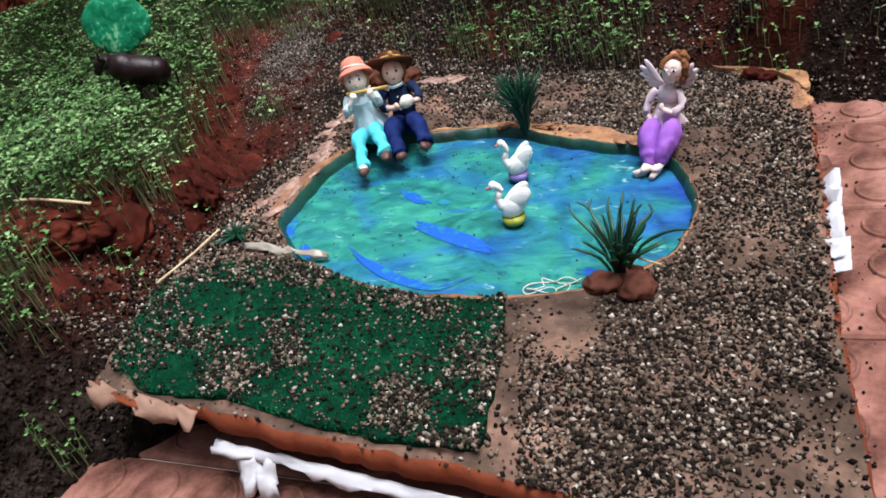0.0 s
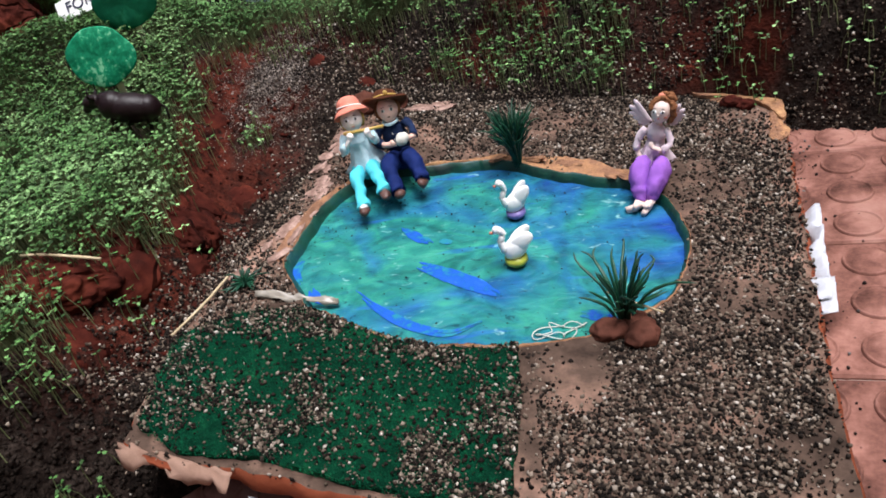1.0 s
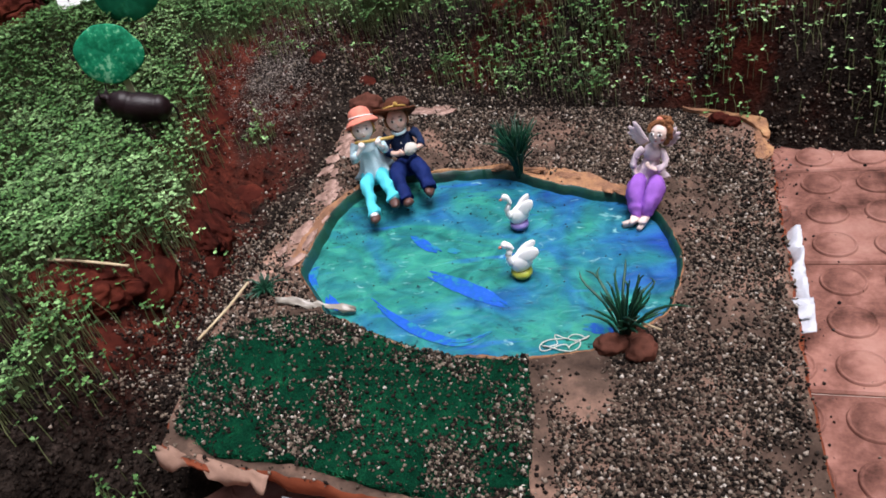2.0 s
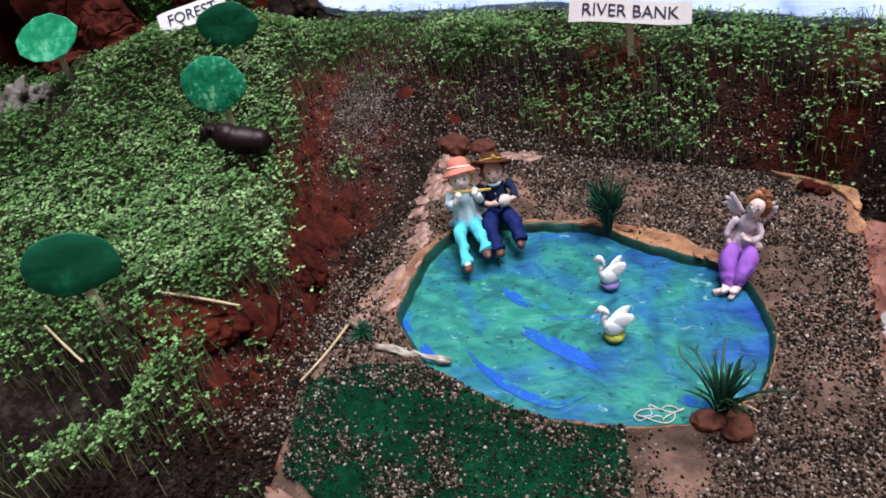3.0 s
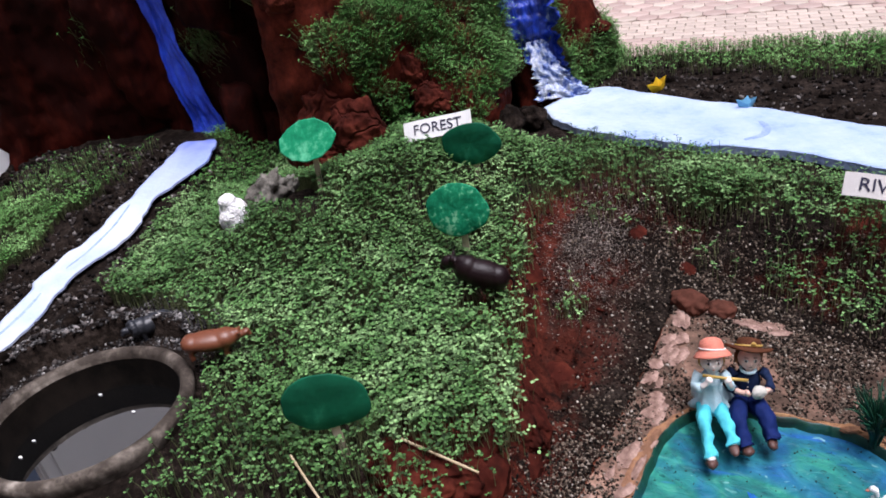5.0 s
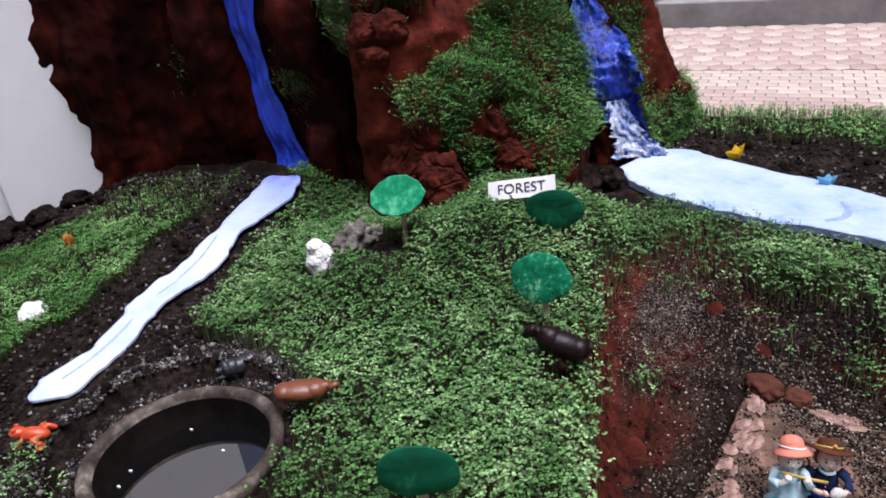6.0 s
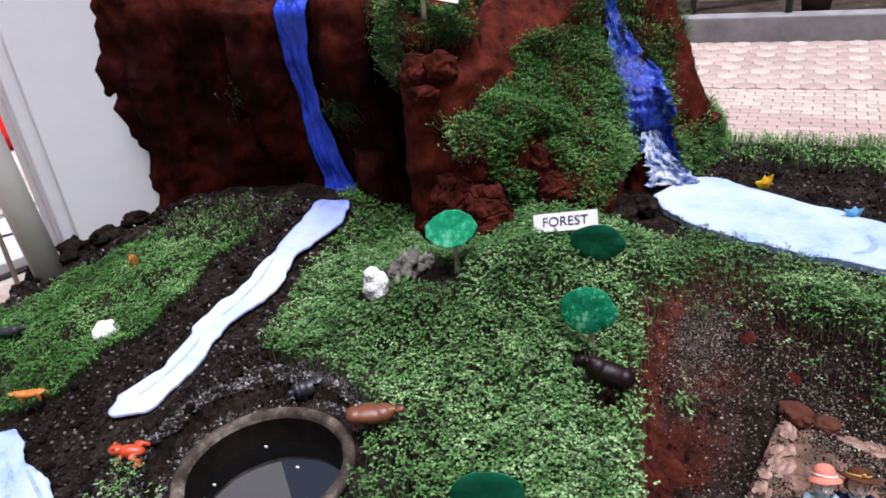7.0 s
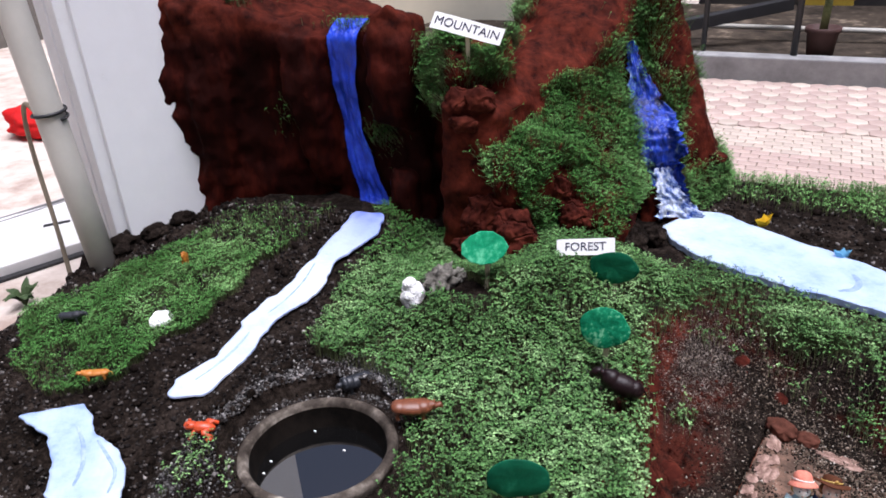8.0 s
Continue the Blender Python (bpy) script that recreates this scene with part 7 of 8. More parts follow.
pile = part("felt_nap", mesh_np("felt_nap", fv, ff), mat("green felt fibre", [(0.2, (0.001, 0.022, 0.01)), (0.6, (0.003, 0.062, 0.026)), (0.85, (0.018, 0.14, 0.055))], 60, 0.9, 0.0, vary=0.5, island=True), felt)
tagged(pile, "short green felt fibres", kind="stuff")
x, y = scatter(900, (-0.3, 0.3, 0.72, 1.2), lambda x, y: (pool_gap(x, y) < -0.01) * (0.35 + 0.6 * step(0.95, 1.1, y)))
grains("gravel", x, y, board_z(x, y) - 0.013, size(len(x), 0.0009, 0.0024), mat("dark specks", [(0.3, (0.01, 0.012, 0.012)), (0.8, (0.05, 0.06, 0.055))], 60, 0.8, 0.1), "dark crumbs strewn over the painted pool floor")


def low_keep(x, y):
    z, red = land(x, y)
    xl = np.interp(y, [0.62, 1.5], [-0.42, -0.28])
    strip = step(xl - 0.17 + 0.05 * fbm(x, y, 9, 116), xl - 0.06, x) * step(xl + 0.02, xl, x) * step(0.6, 0.75, y) * (0.5 + 0.5 * (1 - red)) * lerp(1.0, 0.5, step(1.0, 1.2, y))
    gully = np.exp(-(((x + 0.46) / 0.11) ** 2 + ((y - 1.62) / 0.16) ** 2)) * 0.35
    f = foot_y(x)
    bank = step(f - 0.12, f - 0.04, y) * step(f + 0.19, f + 0.07, y + 0.1 * fbm(x, y, 7, 123)) * (x > -0.32) * (x < 0.9)
    return np.clip(np.maximum.reduce([strip, gully, bank]), 0, 1) * ~inside(BOARD, x, y)


x, y = scatter(34000, (-0.68, -0.25, 1.35, 1.85), lambda x, y: np.exp(-(((x + 0.46) / 0.09) ** 2 + ((y - 1.62) / 0.15) ** 2)) * ~inside(BOARD, x, y))
grains("gravel", x, y, land_z(x, y) + 0.001, size(len(x), 0.0008, 0.0026), mat("pale grey grit", [(0.3, (0.07, 0.058, 0.05)), (0.5, (0.17, 0.145, 0.125)), (0.72, (0.4, 0.35, 0.31))], 260, 0.85, 0.1, vary=0.6, island=True), "fine pale grit filling the gully")
x, y = scatter(170000, (-0.7, 1.0, 0.5, 1.9), low_keep)
grains("gravel", x, y, land_z(x, y), size(len(x), 0.0013, 0.005), M_GRAIN, "loose gravel in the trench beside the board")


x, y = scatter(22000, (-0.60, -0.28, 0.62, 1.15), lambda x, y: step(0.17, 0.05, np.interp(y, [0.62, 1.5], [-0.42, -0.28]) - x + 0.08 * fbm(x, y, 9, 116)) * step(0.68, 0.8, y) * step(1.15, 1.05, y) * 0.85 * ~inside(BOARD, x, y))
grains("gravel", x, y, land_z(x, y), size(len(x), 0.0013, 0.0046), M_GRAIN, "dark gravel banked along the side of the board")


def dark_keep(x, y):
    near = (x < -1.28) & (y < 1.95) & (x > -2.75) & (y > 0.4)
    far = (x > -0.75) & (y > 2.2) & (y < 2.9) & ~inside(RIVER_R, x, y)
    return np.where(near, 0.55 * (1 - green_field(x, y)), np.where(far, 0.3, 0)) * ~inside(RIVER_L, x, y)


GREEN = [(-2.66, 1.07), (-2.42, 1.50), (-2.3, 1.88), (-1.86, 1.90), (-1.98, 1.55), (-2.0, 1.2), (-2.06, 0.96), (-2.2, 0.86), (-2.45, 0.90)]


def green_field(x, y):
    w = 0.16
    d = inside(GREEN, x + w * fbm(x, y, 7, 90), y + w * fbm(x, y, 7, 91)).astype(float)
    return d * (0.25 + 0.75 * step(-0.14, 0.0, fbm(x, y, 9, 92))) * (1 - 0.85 * step(1.5, 1.78, y))


M_CRUMB = mat("dark soil crumbs", [(0.3, (0.008, 0.0065, 0.006)), (0.8, (0.1, 0.08, 0.07))], 50, 0.85, 0.2)
# the few pale crumbs stand in for highlights on the soil
by_island(M_CRUMB, [(0.0, (0.004, 0.0033, 0.003)), (0.5, (0.02, 0.0165, 0.015)), (0.84, (0.075, 0.065, 0.06)), (0.96, (0.17, 0.155, 0.145)), (1.0, (0.34, 0.31, 0.29))])
x, y = scatter(95000, (-2.8, 1.0, 0.4, 2.9), dark_keep)
grains("soil_crumbs", x, y, land_z(x, y), size(len(x), 0.0018, 0.011), M_CRUMB, "dark crumbly soil along the stream")

x, y = scatter(70000, (-1.75, -1.0, 0.45, 1.25), lambda x, y: np.exp(-((np.hypot(x - POT[0], y - POT[1]) - 0.29) / 0.1) ** 2) * step(0.12, -0.1, (x - POT[0]) * 0.9 - (y - POT[1]) * 0.4) * (0.35 + 0.65 * step(-0.1, 0.1, fbm(x, y, 11, 24))) * (np.hypot(x - POT[0], y - POT[1]) > 0.195) * ~inside(RIVER_L, x, y))
M_GREYGRIT = plain("dusty grey grit", (0.1, 0.1, 0.1), 0.9)
by_island(M_GREYGRIT, [(0.0, (0.012, 0.011, 0.011)), (0.45, (0.05, 0.047, 0.046)), (0.8, (0.13, 0.125, 0.12)), (0.95, (0.26, 0.25, 0.24)), (1.0, (0.5, 0.48, 0.46))])
grains("soil_crumbs", x, y, land_z(x, y), size(len(x), 0.0014, 0.006), M_GREYGRIT, "dusty grey grit heaped beside the clay bowl")

x, y = scatter(9000, (-0.66, -0.36, 0.5, 0.75), lambda x, y: step(-0.66, -0.55, x) * step(-0.36, -0.42, x) * step(0.75, 0.68, y) * 0.8 * ~inside(BOARD, x, y))
grains("soil_crumbs", x, y, land_z(x, y), size(len(x), 0.0012, 0.006), M_SOIL, "dark soil crumbs at the board's near corner")

# rounded lumps of earth among the crumbs
tmp = bmesh.new()
bmesh.ops.create_icosphere(tmp, subdivisions=2, radius=1)
ICO, ICOF = np.array([v.co[:] for v in tmp.verts]), np.array([[v.index for v in f.verts] for f in tmp.faces])
tmp.free()


def lumps(x, y, size, material, label):
    n = len(x)
    k = RNG.integers(0, 12, n)
    shape = np.stack([1 + 0.9 * fbm(ICO[:, 0] + q * 9.1 + ICO[:, 2] * 0.7, ICO[:, 1] + q * 4.3 - ICO[:, 2] * 0.6, 1.6, 200 + q) for q in range(12)])
    v = ICO[None] * shape[k][:, :, None] * size[:, None, None] * np.array([1, 0.85, 0.75])
    v = np.einsum("nij,nkj->nki", rotations(n), v) + np.stack([x, y, land_z(x, y) + size * 0.25], 1)[:, None]
    f = (ICOF[None] + len(ICO) * np.arange(n)[:, None, None]).reshape(-1, 3)
    o = smooth(part("soil_lumps", mesh_np("soil_lumps", v.reshape(-1, 3), f), material))
    return tagged(o, label, "soil", kind="stuff")


x, y = scatter(7500, (-2.8, 1.0, 0.4, 2.9), lambda x, y: np.clip(dark_keep(x, y) * 1.5, 0, 1) * (np.hypot(x - POT[0], y - POT[1]) > 0.24) * ~inside(RIVER_L, x - 0.04, y) * ~inside(RIVER_L, x + 0.04, y) * ~inside(FALLEN, x, y) * (0.3 + 0.7 * step(-0.05, 0.1, fbm(x, y, 5, 210))))
lumps(x, y, 0.005 + 0.014 * RNG.random(len(x)) ** 2, M_SOIL, "rounded lumps of dark soil")
x, y = scatter(500, (-2.85, -2.3, 1.3, 1.95), lambda x, y: np.exp(-(((x + 2.62) * 0.92 - (y - 1.5) * 0.39) / 0.06) ** 2) * (y < 1.85))
lumps(x, y, 0.006 + 0.014 * RNG.random(len(x)) ** 2, M_SOIL, "dark soil heaped at the foot of the wall")

# cracked red clay blocks set in the slopes
for k, (x, y, r, flat) in enumerate([(-0.585, 0.875, 0.085, 0.45), (-0.50, 0.90, 0.05, 0.45), (-0.475, 1.085, 0.07, 0.45), (-0.505, 1.17, 0.055, 0.4), (-0.53, 1.01, 0.05, 0.5), (-0.60, 0.79, 0.05, 0.4), (-0.52, 0.79, 0.05, 0.35), (-0.57, 1.50, 0.04, 0.4),
                                     (-0.25, 1.60, 0.035, 0.5), (-0.36, 1.66, 0.03, 0.5), (-0.465, 1.26, 0.045, 0.4), (-0.545, 0.94, 0.06, 0.45), (-0.455, 1.0, 0.04, 0.4)]):
    o = smooth(part("clay_clod", cracked_bm(r, k + 60, (1, 0.85, flat), 0.15, 2.2), M_CLAY))
    e = 0.03
    up = Vector((hit(x - e, y) - hit(x + e, y), hit(x, y - e) - hit(x, y + e), 2 * e)).normalized()
    o.matrix_world = Matrix.Translation(Vector((x, y, hit(x, y))) - up * r * flat * 0.5) @ UP.rotation_difference(up).to_matrix().to_4x4() @ pose(0, 0, 0, 0, 0, 50 * k)
    tagged(o, "cracked red clay block in the slope", "clay lump", group="red clay lumps")
for k, (x, y, z, r) in enumerate([(-0.80, 2.12, 0.28, 0.06), (-0.73, 2.19, 0.27, 0.045), (-0.76, 2.10, 0.25, 0.04)]):
    o = smooth(part("soil_clod", clod_bm(r, k + 80, (1, 0.9, 0.9), 0.35, 4), M_SOIL))
    o.matrix_world = pose(x, y, z, 0, 0, 50 * k)
    tagged(o, "dark soil lump beside the river's head", "soil lump")

x, y = scatter(12000, (0.3, 0.75, 0.4, 1.4), lambda x, y: (~inside(BOARD, x, y)) * np.exp(-np.clip(x - np.interp(y, [0.38, 1.33], [0.31, 0.53]), 0, 1) / np.interp(y, [0.6, 1.3], [0.007, 0.028])) * (0.4 + 0.6 * step(-0.1, 0.1, fbm(x, y, 14, 112))))
grains("soil_crumbs", x, y, np.maximum(land_z(x, y), 0.0), size(len(x), 0.001, 0.0045), M_CRUMB, "dark soil spilled between the board and the tiles")
x, y = scatter(700, (0.3, 1.0, 0.4, 1.35), lambda x, y: (~inside(BOARD, x, y)) * np.exp(-np.clip(x - np.interp(y, [0.38, 1.33], [0.31, 0.53]), 0, 1) / 0.08) * 0.8)
grains("soil_crumbs", x, y, np.maximum(land_z(x, y), 0.0), size(len(x), 0.001, 0.004), M_GRAIN, "gravel fallen onto the terracotta tiles")
# red clay crumbs down the slopes
x, y = scatter(16000, (-0.75, 1.2, 0.45, 1.95), lambda x, y: land(x, y)[1] * (0.2 + 0.6 * step(0.0, 0.12, fbm(x, y, 12, 117))))
grains("clay_crumbs", x, y, land_z(x, y), size(len(x), 0.0015, 0.0085), M_CLAY, "red clay crumbs on the slopes")


# ---- seedlings ----
def seedlings(name, base, height, label, leaf=0.0058, lean=0.35, push=None, green=None, fine=False):
    """Cress-like seedlings: a bent stem with two or three small leaves each, at base points (n, 3)."""
    n = len(base)
    a, b = RNG.uniform(0, 2 * np.pi, n), RNG.uniform(0, 2 * np.pi, n)
    ln = RNG.uniform(0, lean, n) * height
    top = base + np.stack([np.cos(a) * ln, np.sin(a) * ln, height], 1)
    midp = base + np.stack([np.cos(a) * ln * 0.25, np.sin(a) * ln * 0.25, height * 0.55], 1)
    if push is not None:
        top[:, :2] += push * height[:, None] * 0.8
        top[:, 2] -= 0.3 * height
        midp[:, :2] += push * height[:, None] * 0.55
        midp[:, 2] -= 0.15 * height
    V, F, MI = [], [], []
    r = 0.0009
    tri = np.array([(1, 0, 0), (-0.5, 0.87, 0), (-0.5, -0.87, 0)]) * r
    levels = [base - [0, 0, 0.004], midp, top]
    if fine:
        levels = [levels[0], top]
    nv = 3 * len(levels)
    stem = np.stack([p[:, None] + tri * w for p, w in zip(levels, (1, 0.85, 0.7))], 1).reshape(n, nv, 3)
    sf = []
    for k in range(0, nv - 3, 3):
        for q in range(3):
            p = (q + 1) % 3
            sf += [(k + q, k + p, k + 3 + p), (k + q, k + 3 + p, k + 3 + q)]
    sf = np.array(sf)
    V.append(stem.reshape(-1, 3))
    F.append((sf[None] + nv * np.arange(n)[:, None, None]).reshape(-1, 3))
    MI.append(np.zeros(n * len(sf), int))
    off = n * nv
    # a leaf: a folded, notched blade of six points, or of four where it stays far off
    L = np.array([(0.05, 0, 0), (0.45, 0.42, 0.10), (0.95, 0.36, 0.06), (0.86, 0, -0.05), (0.95, -0.36, 0.06), (0.45, -0.42, 0.10)])
    lf = np.array([(0, 3, 1), (1, 3, 2), (0, 5, 3), (5, 4, 3)])
    if fine:
        L = np.array([(0.05, 0, 0), (0.62, 0.44, 0.10), (0.98, 0, -0.03), (0.62, -0.44, 0.10)])
        lf = np.array([(0, 2, 1), (0, 3, 2)])
    for k in range(3):
        use = np.ones(n, bool) if k < 2 else RNG.random(n) < 0.45
        m = int(use.sum())
        yaw = b[use] + k * np.pi * (1 if k < 2 else 0.75) + RNG.normal(0, 0.3, m)
        pit = RNG.uniform(-0.25, 0.55, m)
        s = leaf * np.interp(base[use][:, 1], [0.6, 1.05], [0.85, 1.0]) * RNG.uniform(0.75, 1.3, m) * (1 if k < 2 else 0.7)
        cy, sy, cp, sp = np.cos(yaw), np.sin(yaw), np.cos(pit), np.sin(pit)
        lx, ly, lz = (L[:, 0][None] * s[:, None] * 1.25), (L[:, 1][None] * s[:, None]), (L[:, 2][None] * s[:, None])
        fx, fz = lx * cp[:, None] - lz * sp[:, None], lx * sp[:, None] + lz * cp[:, None]
        P = np.stack([fx * cy[:, None] - ly * sy[:, None], fx * sy[:, None] + ly * cy[:, None], fz], 2) + top[use][:, None]
        V.append(P.reshape(-1, 3))
        F.append((lf[None] + off + len(L) * np.arange(m)[:, None, None]).reshape(-1, 3))
        MI.append(np.ones(m * len(lf), int))
        off += m * len(L)
    o = part(name, mesh_np(name, np.concatenate(V), np.concatenate(F), np.concatenate(MI)), [M_STEM, green or M_LEAF])
    return tagged(o, label, "seedlings", kind="stuff")


def ground_seedlings(n, box, keep, h, label, **kw):
    x, y = scatter(n, box, keep)
    hh = h[0] + (h[1] - h[0]) * RNG.random(len(x))
    hh = hh * (0.75 + 0.9 * np.clip(0.4 + fbm(x, y, 8, 95), 0, 1))
    hh = hh * np.interp(y, [0.6, 0.95], [1.0, 1.05])
    return seedlings("seedlings", np.stack([x, y, land_z(x, y)], 1), hh, label, **kw)


def mound_keep(x, y):
    e = edge_x(y)
    leftx = np.interp(y, [0.4, 0.7, 0.85, 1.05, 1.13, 1.2, 1.6, 1.75, 1.95], [-0.98, -0.98, -1.0, -1.08, -1.2, -1.5, -1.62, -1.55, -1.5])
    d = step(e + 0.055, e - 0.03, x) * step(leftx - 0.03, leftx + 0.05, x) * step(0.36, 0.5, y) * step(2.0, 1.86, y)
    d = d * (np.hypot(x - POT[0], y - POT[1]) > 0.20)
    d = d * (1 - 0.92 * np.exp(-(((x + 0.60) / 0.055) ** 2 + ((y - 0.865) / 0.05) ** 2)))
    d = d * (1 - 0.93 * np.exp(-(((x + 0.65) / 0.085) ** 2 + ((y - 0.72) / 0.075) ** 2)))
    d = d * (1 - 0.75 * np.exp(-(((x + 0.73) / 0.10) ** 2 + ((y - 0.66) / 0.09) ** 2)))
    d = d * (1 - 0.95 * np.exp(-(((x + 1.24) / 0.075) ** 2 + ((y - 1.56) / 0.05) ** 2)))
    d = d * (0.6 + 0.4 * step(-0.2, 0.0, fbm(x, y, 6, 97))) * (0.35 + 0.65 * step(-0.13, 0.03, fbm(x, y, 17, 122)))
    for cx, cy, r in ((-1.275, 1.43, 0.055), (-1.235, 1.50, 0.065), (-0.60, 1.24, 0.035), (-1.305, 1.478, 0.03), (-1.052, 1.0, 0.02), (-1.245, 1.07, 0.05), (-1.075, 1.475, 0.05), (-1.15, 1.50, 0.065), (-0.685, 1.37, 0.036)):
        d = d * (np.hypot(x - cx, y - cy) > r)
    thin = step(0.95, 0.72, y) * 0.45 + 0.35 * step(0.74, 0.6, y) * step(-0.95, -0.7, x)
    clumps = lerp(1.0, 0.15 + 0.85 * step(-0.04, 0.1, fbm(x, y, 11, 121)), step(0.92, 0.74, y) * (0.5 + 0.5 * step(-0.68, -0.6, x)))
    return d * (1 - thin) * clumps


ground_seedlings(60000, (-1.65, -0.4, 0.36, 2.0), mound_keep, (0.03, 0.05), "dense bright green cress seedlings on the mound", leaf=0.0062)


ground_seedlings(900, (-1.6, -1.3, 0.52, 0.75), lambda x, y: np.exp(-(((x + 1.42) / 0.07) ** 2 + ((y - 0.66) / 0.05) ** 2)) * 0.8, (0.015, 0.03), "few small seedlings beside the toy frog")


def bank_keep(x, y):
    f = foot_y(x)
    crest = step(f + 0.08, f + 0.17, y) * step(f + 0.42, f + 0.3, y) * 0.95
    slope = step(f - 0.02, f + 0.04, y) * step(f + 0.2, f + 0.1, y) * (0.08 + 0.7 * step(0.0, 0.1, fbm(x, y, 5, 99) + 0.12 * step(0.36, 0.46, x) + 0.12 * np.exp(-(((x - 0.18) / 0.12) ** 2))))
    slope = slope * (1 - 0.85 * step(0.46, 0.54, x) * step(f + 0.13, f + 0.07, y))
    d = np.maximum(crest, slope) * (x > -0.6) * ~inside(RIVER_R, x, y - 0.02)
    d = d * (0.45 + 0.55 * step(-0.1, 0.1, fbm(x, y, 6, 100)))
    east = step(0.48, 0.62, x) * step(f + 0.02, f + 0.12, y) * step(f + 0.5, f + 0.4, y) * (0.25 + 0.75 * step(-0.05, 0.08, fbm(x, y, 7, 111)))
    return np.maximum(d, east * (x < 1.5) * ~inside(RIVER_R, x, y - 0.02)) * step(-0.62, -0.5, x)


ground_seedlings(48000, (-0.6, 1.9, 1.15, 2.25), bank_keep, (0.02, 0.038), "tall green seedlings along the red river bank")
ground_seedlings(1400, (-0.64, -0.42, 0.58, 0.9), lambda x, y: step(0.02, 0.14, fbm(x, y, 13, 118)) * step(-0.44, -0.5, x) * 0.9, (0.02, 0.042), "clumps of green seedlings down the clay slope")
ground_seedlings(900, (-0.68, -0.48, 0.56, 0.88), lambda x, y: np.exp(-((((x + 0.565) / 0.045) ** 2 + ((y - 0.71) / 0.09) ** 2) ** 2)), (0.025, 0.045), "thick clump of seedlings beside the hollow")
ground_seedlings(1600, (-0.6, -0.42, 0.9, 1.5), lambda x, y: step(0.12, 0.2, fbm(x, y, 11, 119)) * step(-0.42, -0.5, x), (0.018, 0.034), "scattered young seedlings on the red clay slope")
ground_seedlings(3200, (-0.42, 0.0, 1.6, 1.92), lambda x, y: np.exp(-((((x + 0.21) / 0.1) ** 2 + ((y - 1.76) / 0.07) ** 2) ** 2)) * ~inside(RIVER_R, x, y - 0.02), (0.035, 0.055), "thick clump of bright green seedlings on the river bank")
ground_seedlings(40000, (-2.7, -1.8, 0.8, 1.95), lambda x, y: green_field(x, y) * 0.8, (0.018, 0.032), "short green seedlings on the field beside the stream", leaf=0.0054, green=M_MOSS, fine=True)
ground_seedlings(3500, (-1.72, -1.35, 1.6, 2.05), lambda x, y: (~inside(RIVER_L, x - 0.02, y)) * 0.75 * step(1.66, 1.78, y), (0.018, 0.035), "green seedlings at the foot of the cliff", green=M_MOSS)


def far_keep(x, y):
    f = np.interp(x, [-0.7, -0.43, -0.2, 0.0, 0.6, 1.4], [2.72, 2.66, 2.62, 2.58, 2.4, 2.2])
    return step(f - 0.03, f + 0.06, y) * step(3.16, 3.0, y) * (0.5 + 0.5 * step(-0.1, 0.1, fbm(x, y, 6, 101)))


ground_seedlings(22000, (-0.75, 1.6, 2.1, 3.18), far_keep, (0.024, 0.042), "green seedlings on the far bank of the river", leaf=0.0064, green=M_MOSS, fine=True)


# seedlings on the mountain's slopes
TA, TB, TC = mv[mq[:, 0]], mv[mq[:, 1]], mv[mq[:, 2]]
TN = np.cross(TB - TA, TC - TA)
TW = np.linalg.norm(TN, axis=1)
TN = TN / (TW[:, None] + 1e-12)
MOSS = [(-1.20, 0.585), (-1.205, 0.655), (-1.13, 0.675), (-1.15, 0.74), (-1.11, 0.79), (-0.985, 0.795), (-0.90, 0.70), (-0.855, 0.605), (-0.80, 0.48), (-0.785, 0.385), (-0.83, 0.32), (-0.885, 0.40), (-0.95, 0.475), (-1.02, 0.555), (-1.06, 0.50), (-1.0, 0.40), (-1.0, 0.32), (-1.06, 0.32), (-1.08, 0.42), (-1.10, 0.53)]


def mount_seedlings(n, keep, h, label, **kw):
    """Seedlings rooted in the mountain's skin, bending outwards and up."""
    mid = (TA + TB + TC) / 3
    w = TW * keep(mid[:, 0], mid[:, 1], mid[:, 2])
    k = RNG.choice(len(mq), n, p=w / w.sum())
    u, v = RNG.random(n), RNG.random(n)
    f = u + v > 1
    u, v = np.where(f, 1 - u, u)[:, None], np.where(f, 1 - v, v)[:, None]
    p = TA[k] * (1 - u - v) + TB[k] * u + TC[k] * v
    nrm = TN[k]
    hh = h[0] + (h[1] - h[0]) * RNG.random(len(p))
    hh = hh * (0.6 + 0.9 * np.clip(0.45 + 1.3 * fbm(p[:, 0] + p[:, 2], p[:, 1] + p[:, 2], 14, 107), 0, 1))
    return seedlings("seedlings", p, hh, label, lean=0.6, push=nrm[:, :2] * 0.9, green=M_MOSS, fine=True, **kw)


def spot(x, z, cx, cz, rx, rz):
    return np.exp(-(((x - cx) / rx) ** 2 + ((z - cz) / rz) ** 2))


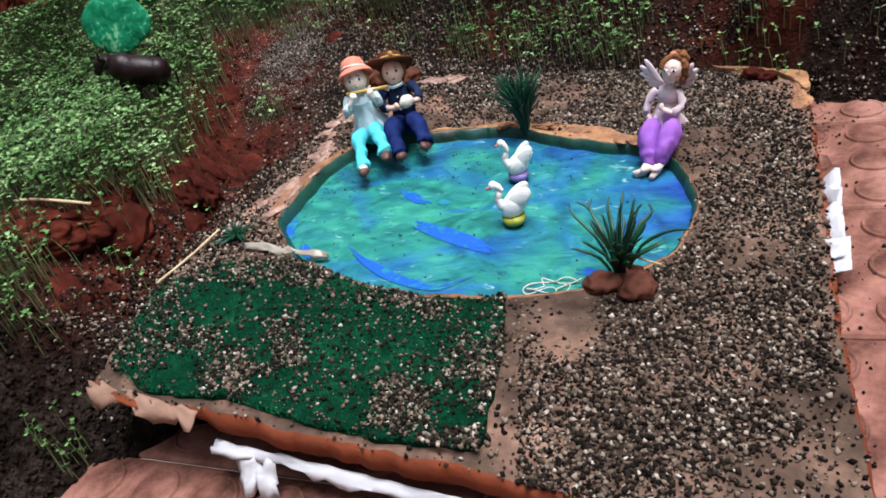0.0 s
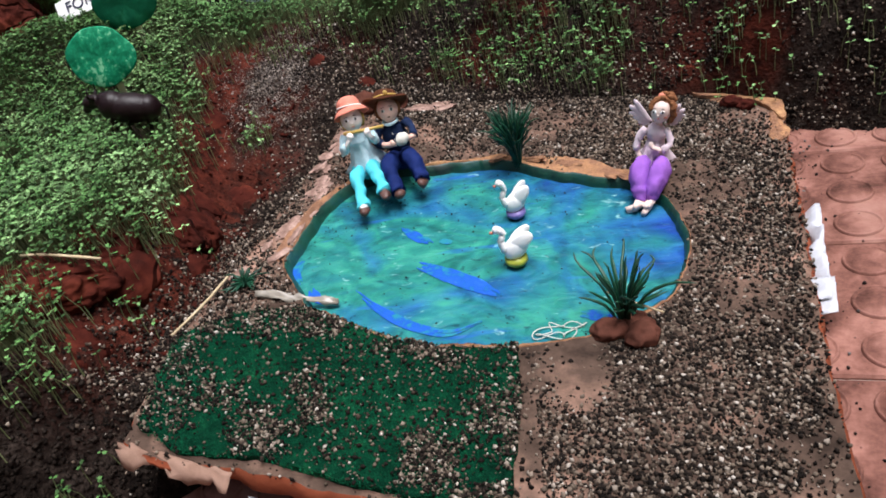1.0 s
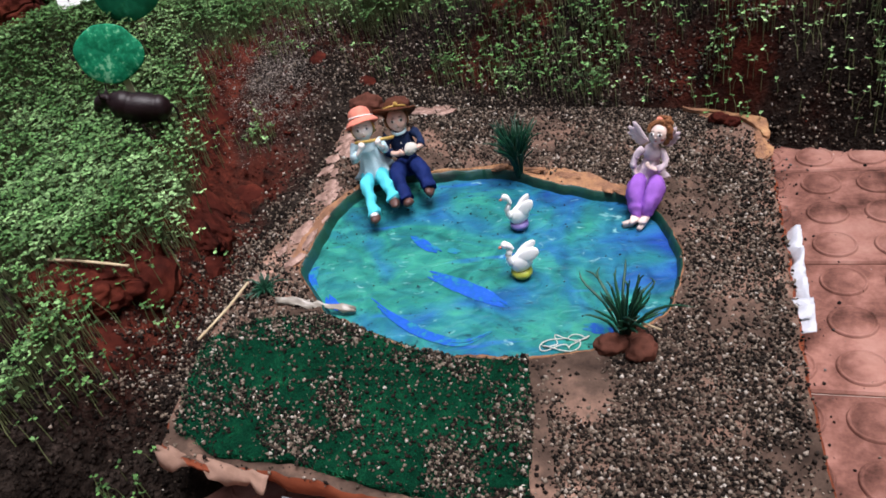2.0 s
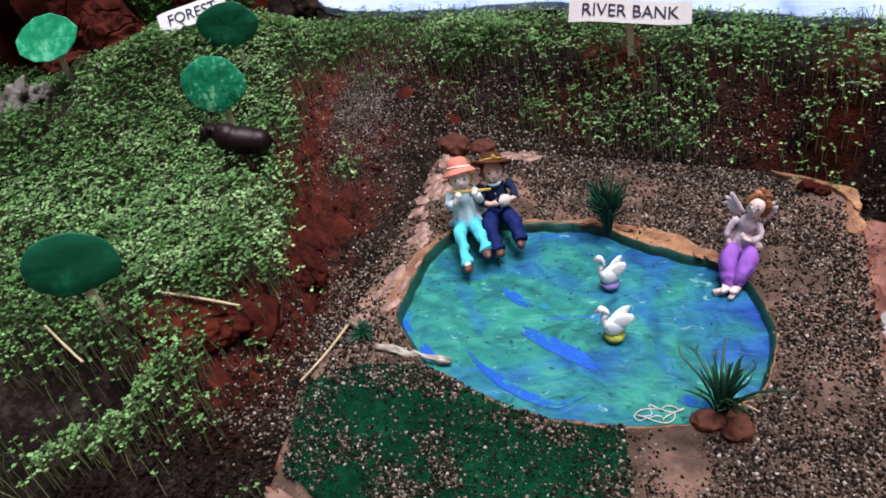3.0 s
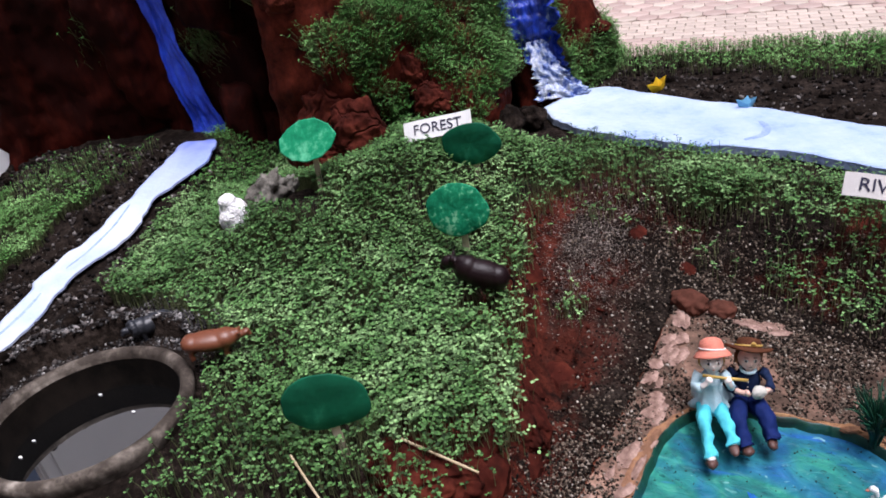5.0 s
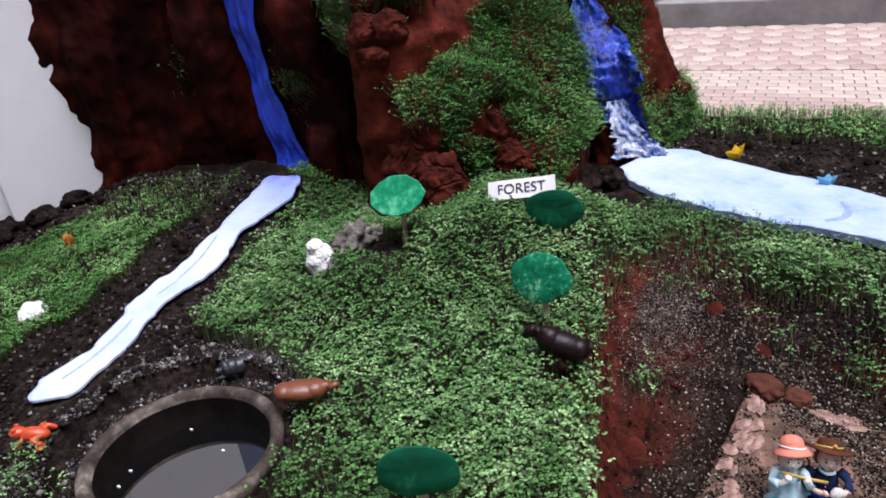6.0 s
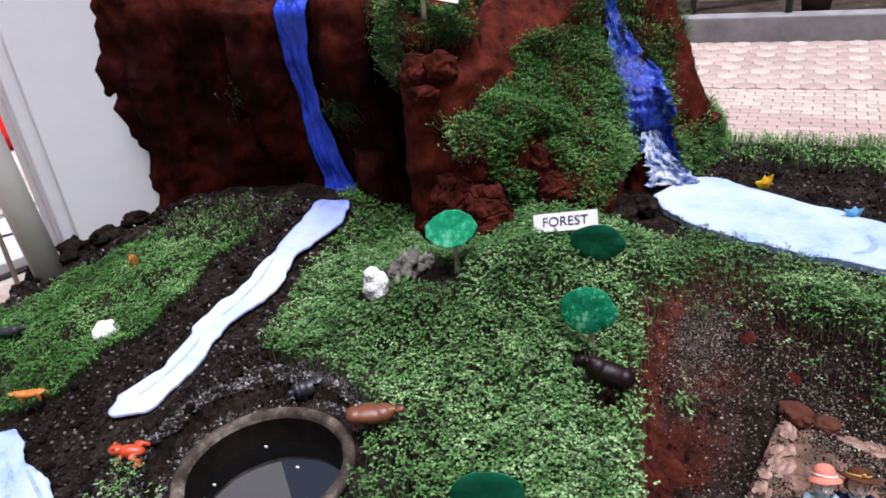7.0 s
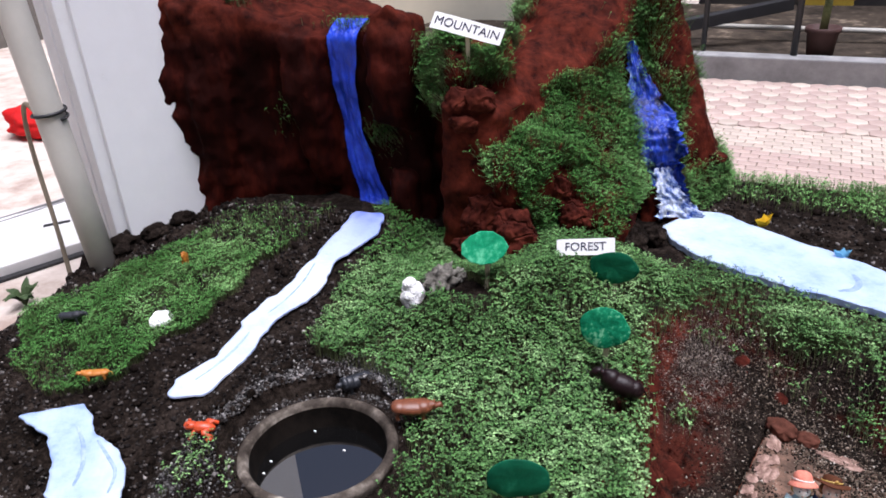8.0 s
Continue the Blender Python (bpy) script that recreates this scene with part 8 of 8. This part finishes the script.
def moss_keep(x, y, z):
    w = 0.07
    g = fbm(x * 1.0 + z, y + z * 0.7, 9, 103)
    xs, zs = x + w * g, z + w * fbm(x - z, y + z, 9, 109)
    slope = (inside(MOSS, xs, zs) & (y < 2.52)) * (0.55 + 0.45 * step(-0.15, 0.05, fbm(x + z, y - z, 12, 110)))
    front = spot(x, z, -1.15, 0.60, 0.06, 0.05) * 0.5 * (y < 2.0)
    veil = spot(x, z, -0.89, 0.92, 0.06, 0.12) * (y > 2.55) * (y < 2.85) + 0.8 * spot(x, z, -0.99, 0.84, 0.025, 0.04) * (y > 2.4)
    side = 0.7 * np.exp(-(((x + 0.80 - 0.28 * (0.68 - z)) / 0.03) ** 2)) * step(0.35, 0.45, z) * step(0.76, 0.70, z) * (y > 2.55)
    over = (0.9 * spot(x, z, -0.875, 0.75, 0.035, 0.05) + 0.8 * spot(x, z, -0.745, 0.62, 0.018, 0.09)) * (y > 2.4)
    flank = step(-0.74, -0.68, x) * step(0.42, 0.33, z) * (y > 2.5) * 0.8
    peak = 0.8 * spot(x, z, -1.36, 0.96, 0.05, 0.03) * (y > 2.5)
    top = 0.8 * spot(x, z, -1.86, 0.985, 0.07, 0.02) * (y < 2.3) + 0.7 * spot(x, z, -2.30, 1.06, 0.05, 0.03) * (y > 1.95)
    nook = 0.7 * spot(x, z, -1.735, 0.575, 0.05, 0.05) + 0.12 * spot(x, z, -2.13, 0.63, 0.04, 0.06)
    return np.clip(np.maximum.reduce([slope, front, veil, over, side, flank, peak, top, nook]), 0, 1) * (y < 3.0)


def crown_keep(x, y, z):
    hang = spot(x, z, -1.47, 0.83, 0.045, 0.11) * step(0.66, 0.72, z) * (y < 2.2)
    cap = step(0.86, 0.90, z) * step(-1.54, -1.46, x) * step(-1.22, -1.28, x) * (y < 2.3) * step(0.0, 0.1, fbm(x, y, 12, 104)) * 0.6
    tuft_low = 0.7 * spot(x, z, -1.27, 0.855, 0.05, 0.03) * (y < 2.1)
    return np.clip(np.maximum.reduce([hang, cap, tuft_low]), 0, 1)


mount_seedlings(4600, crown_keep, (0.025, 0.05), "green seedlings hanging beside the mountain's shoulder", leaf=0.0064)
mount_seedlings(24000, moss_keep, (0.02, 0.042), "fine green seedlings growing on the mountain slope", leaf=0.0058)
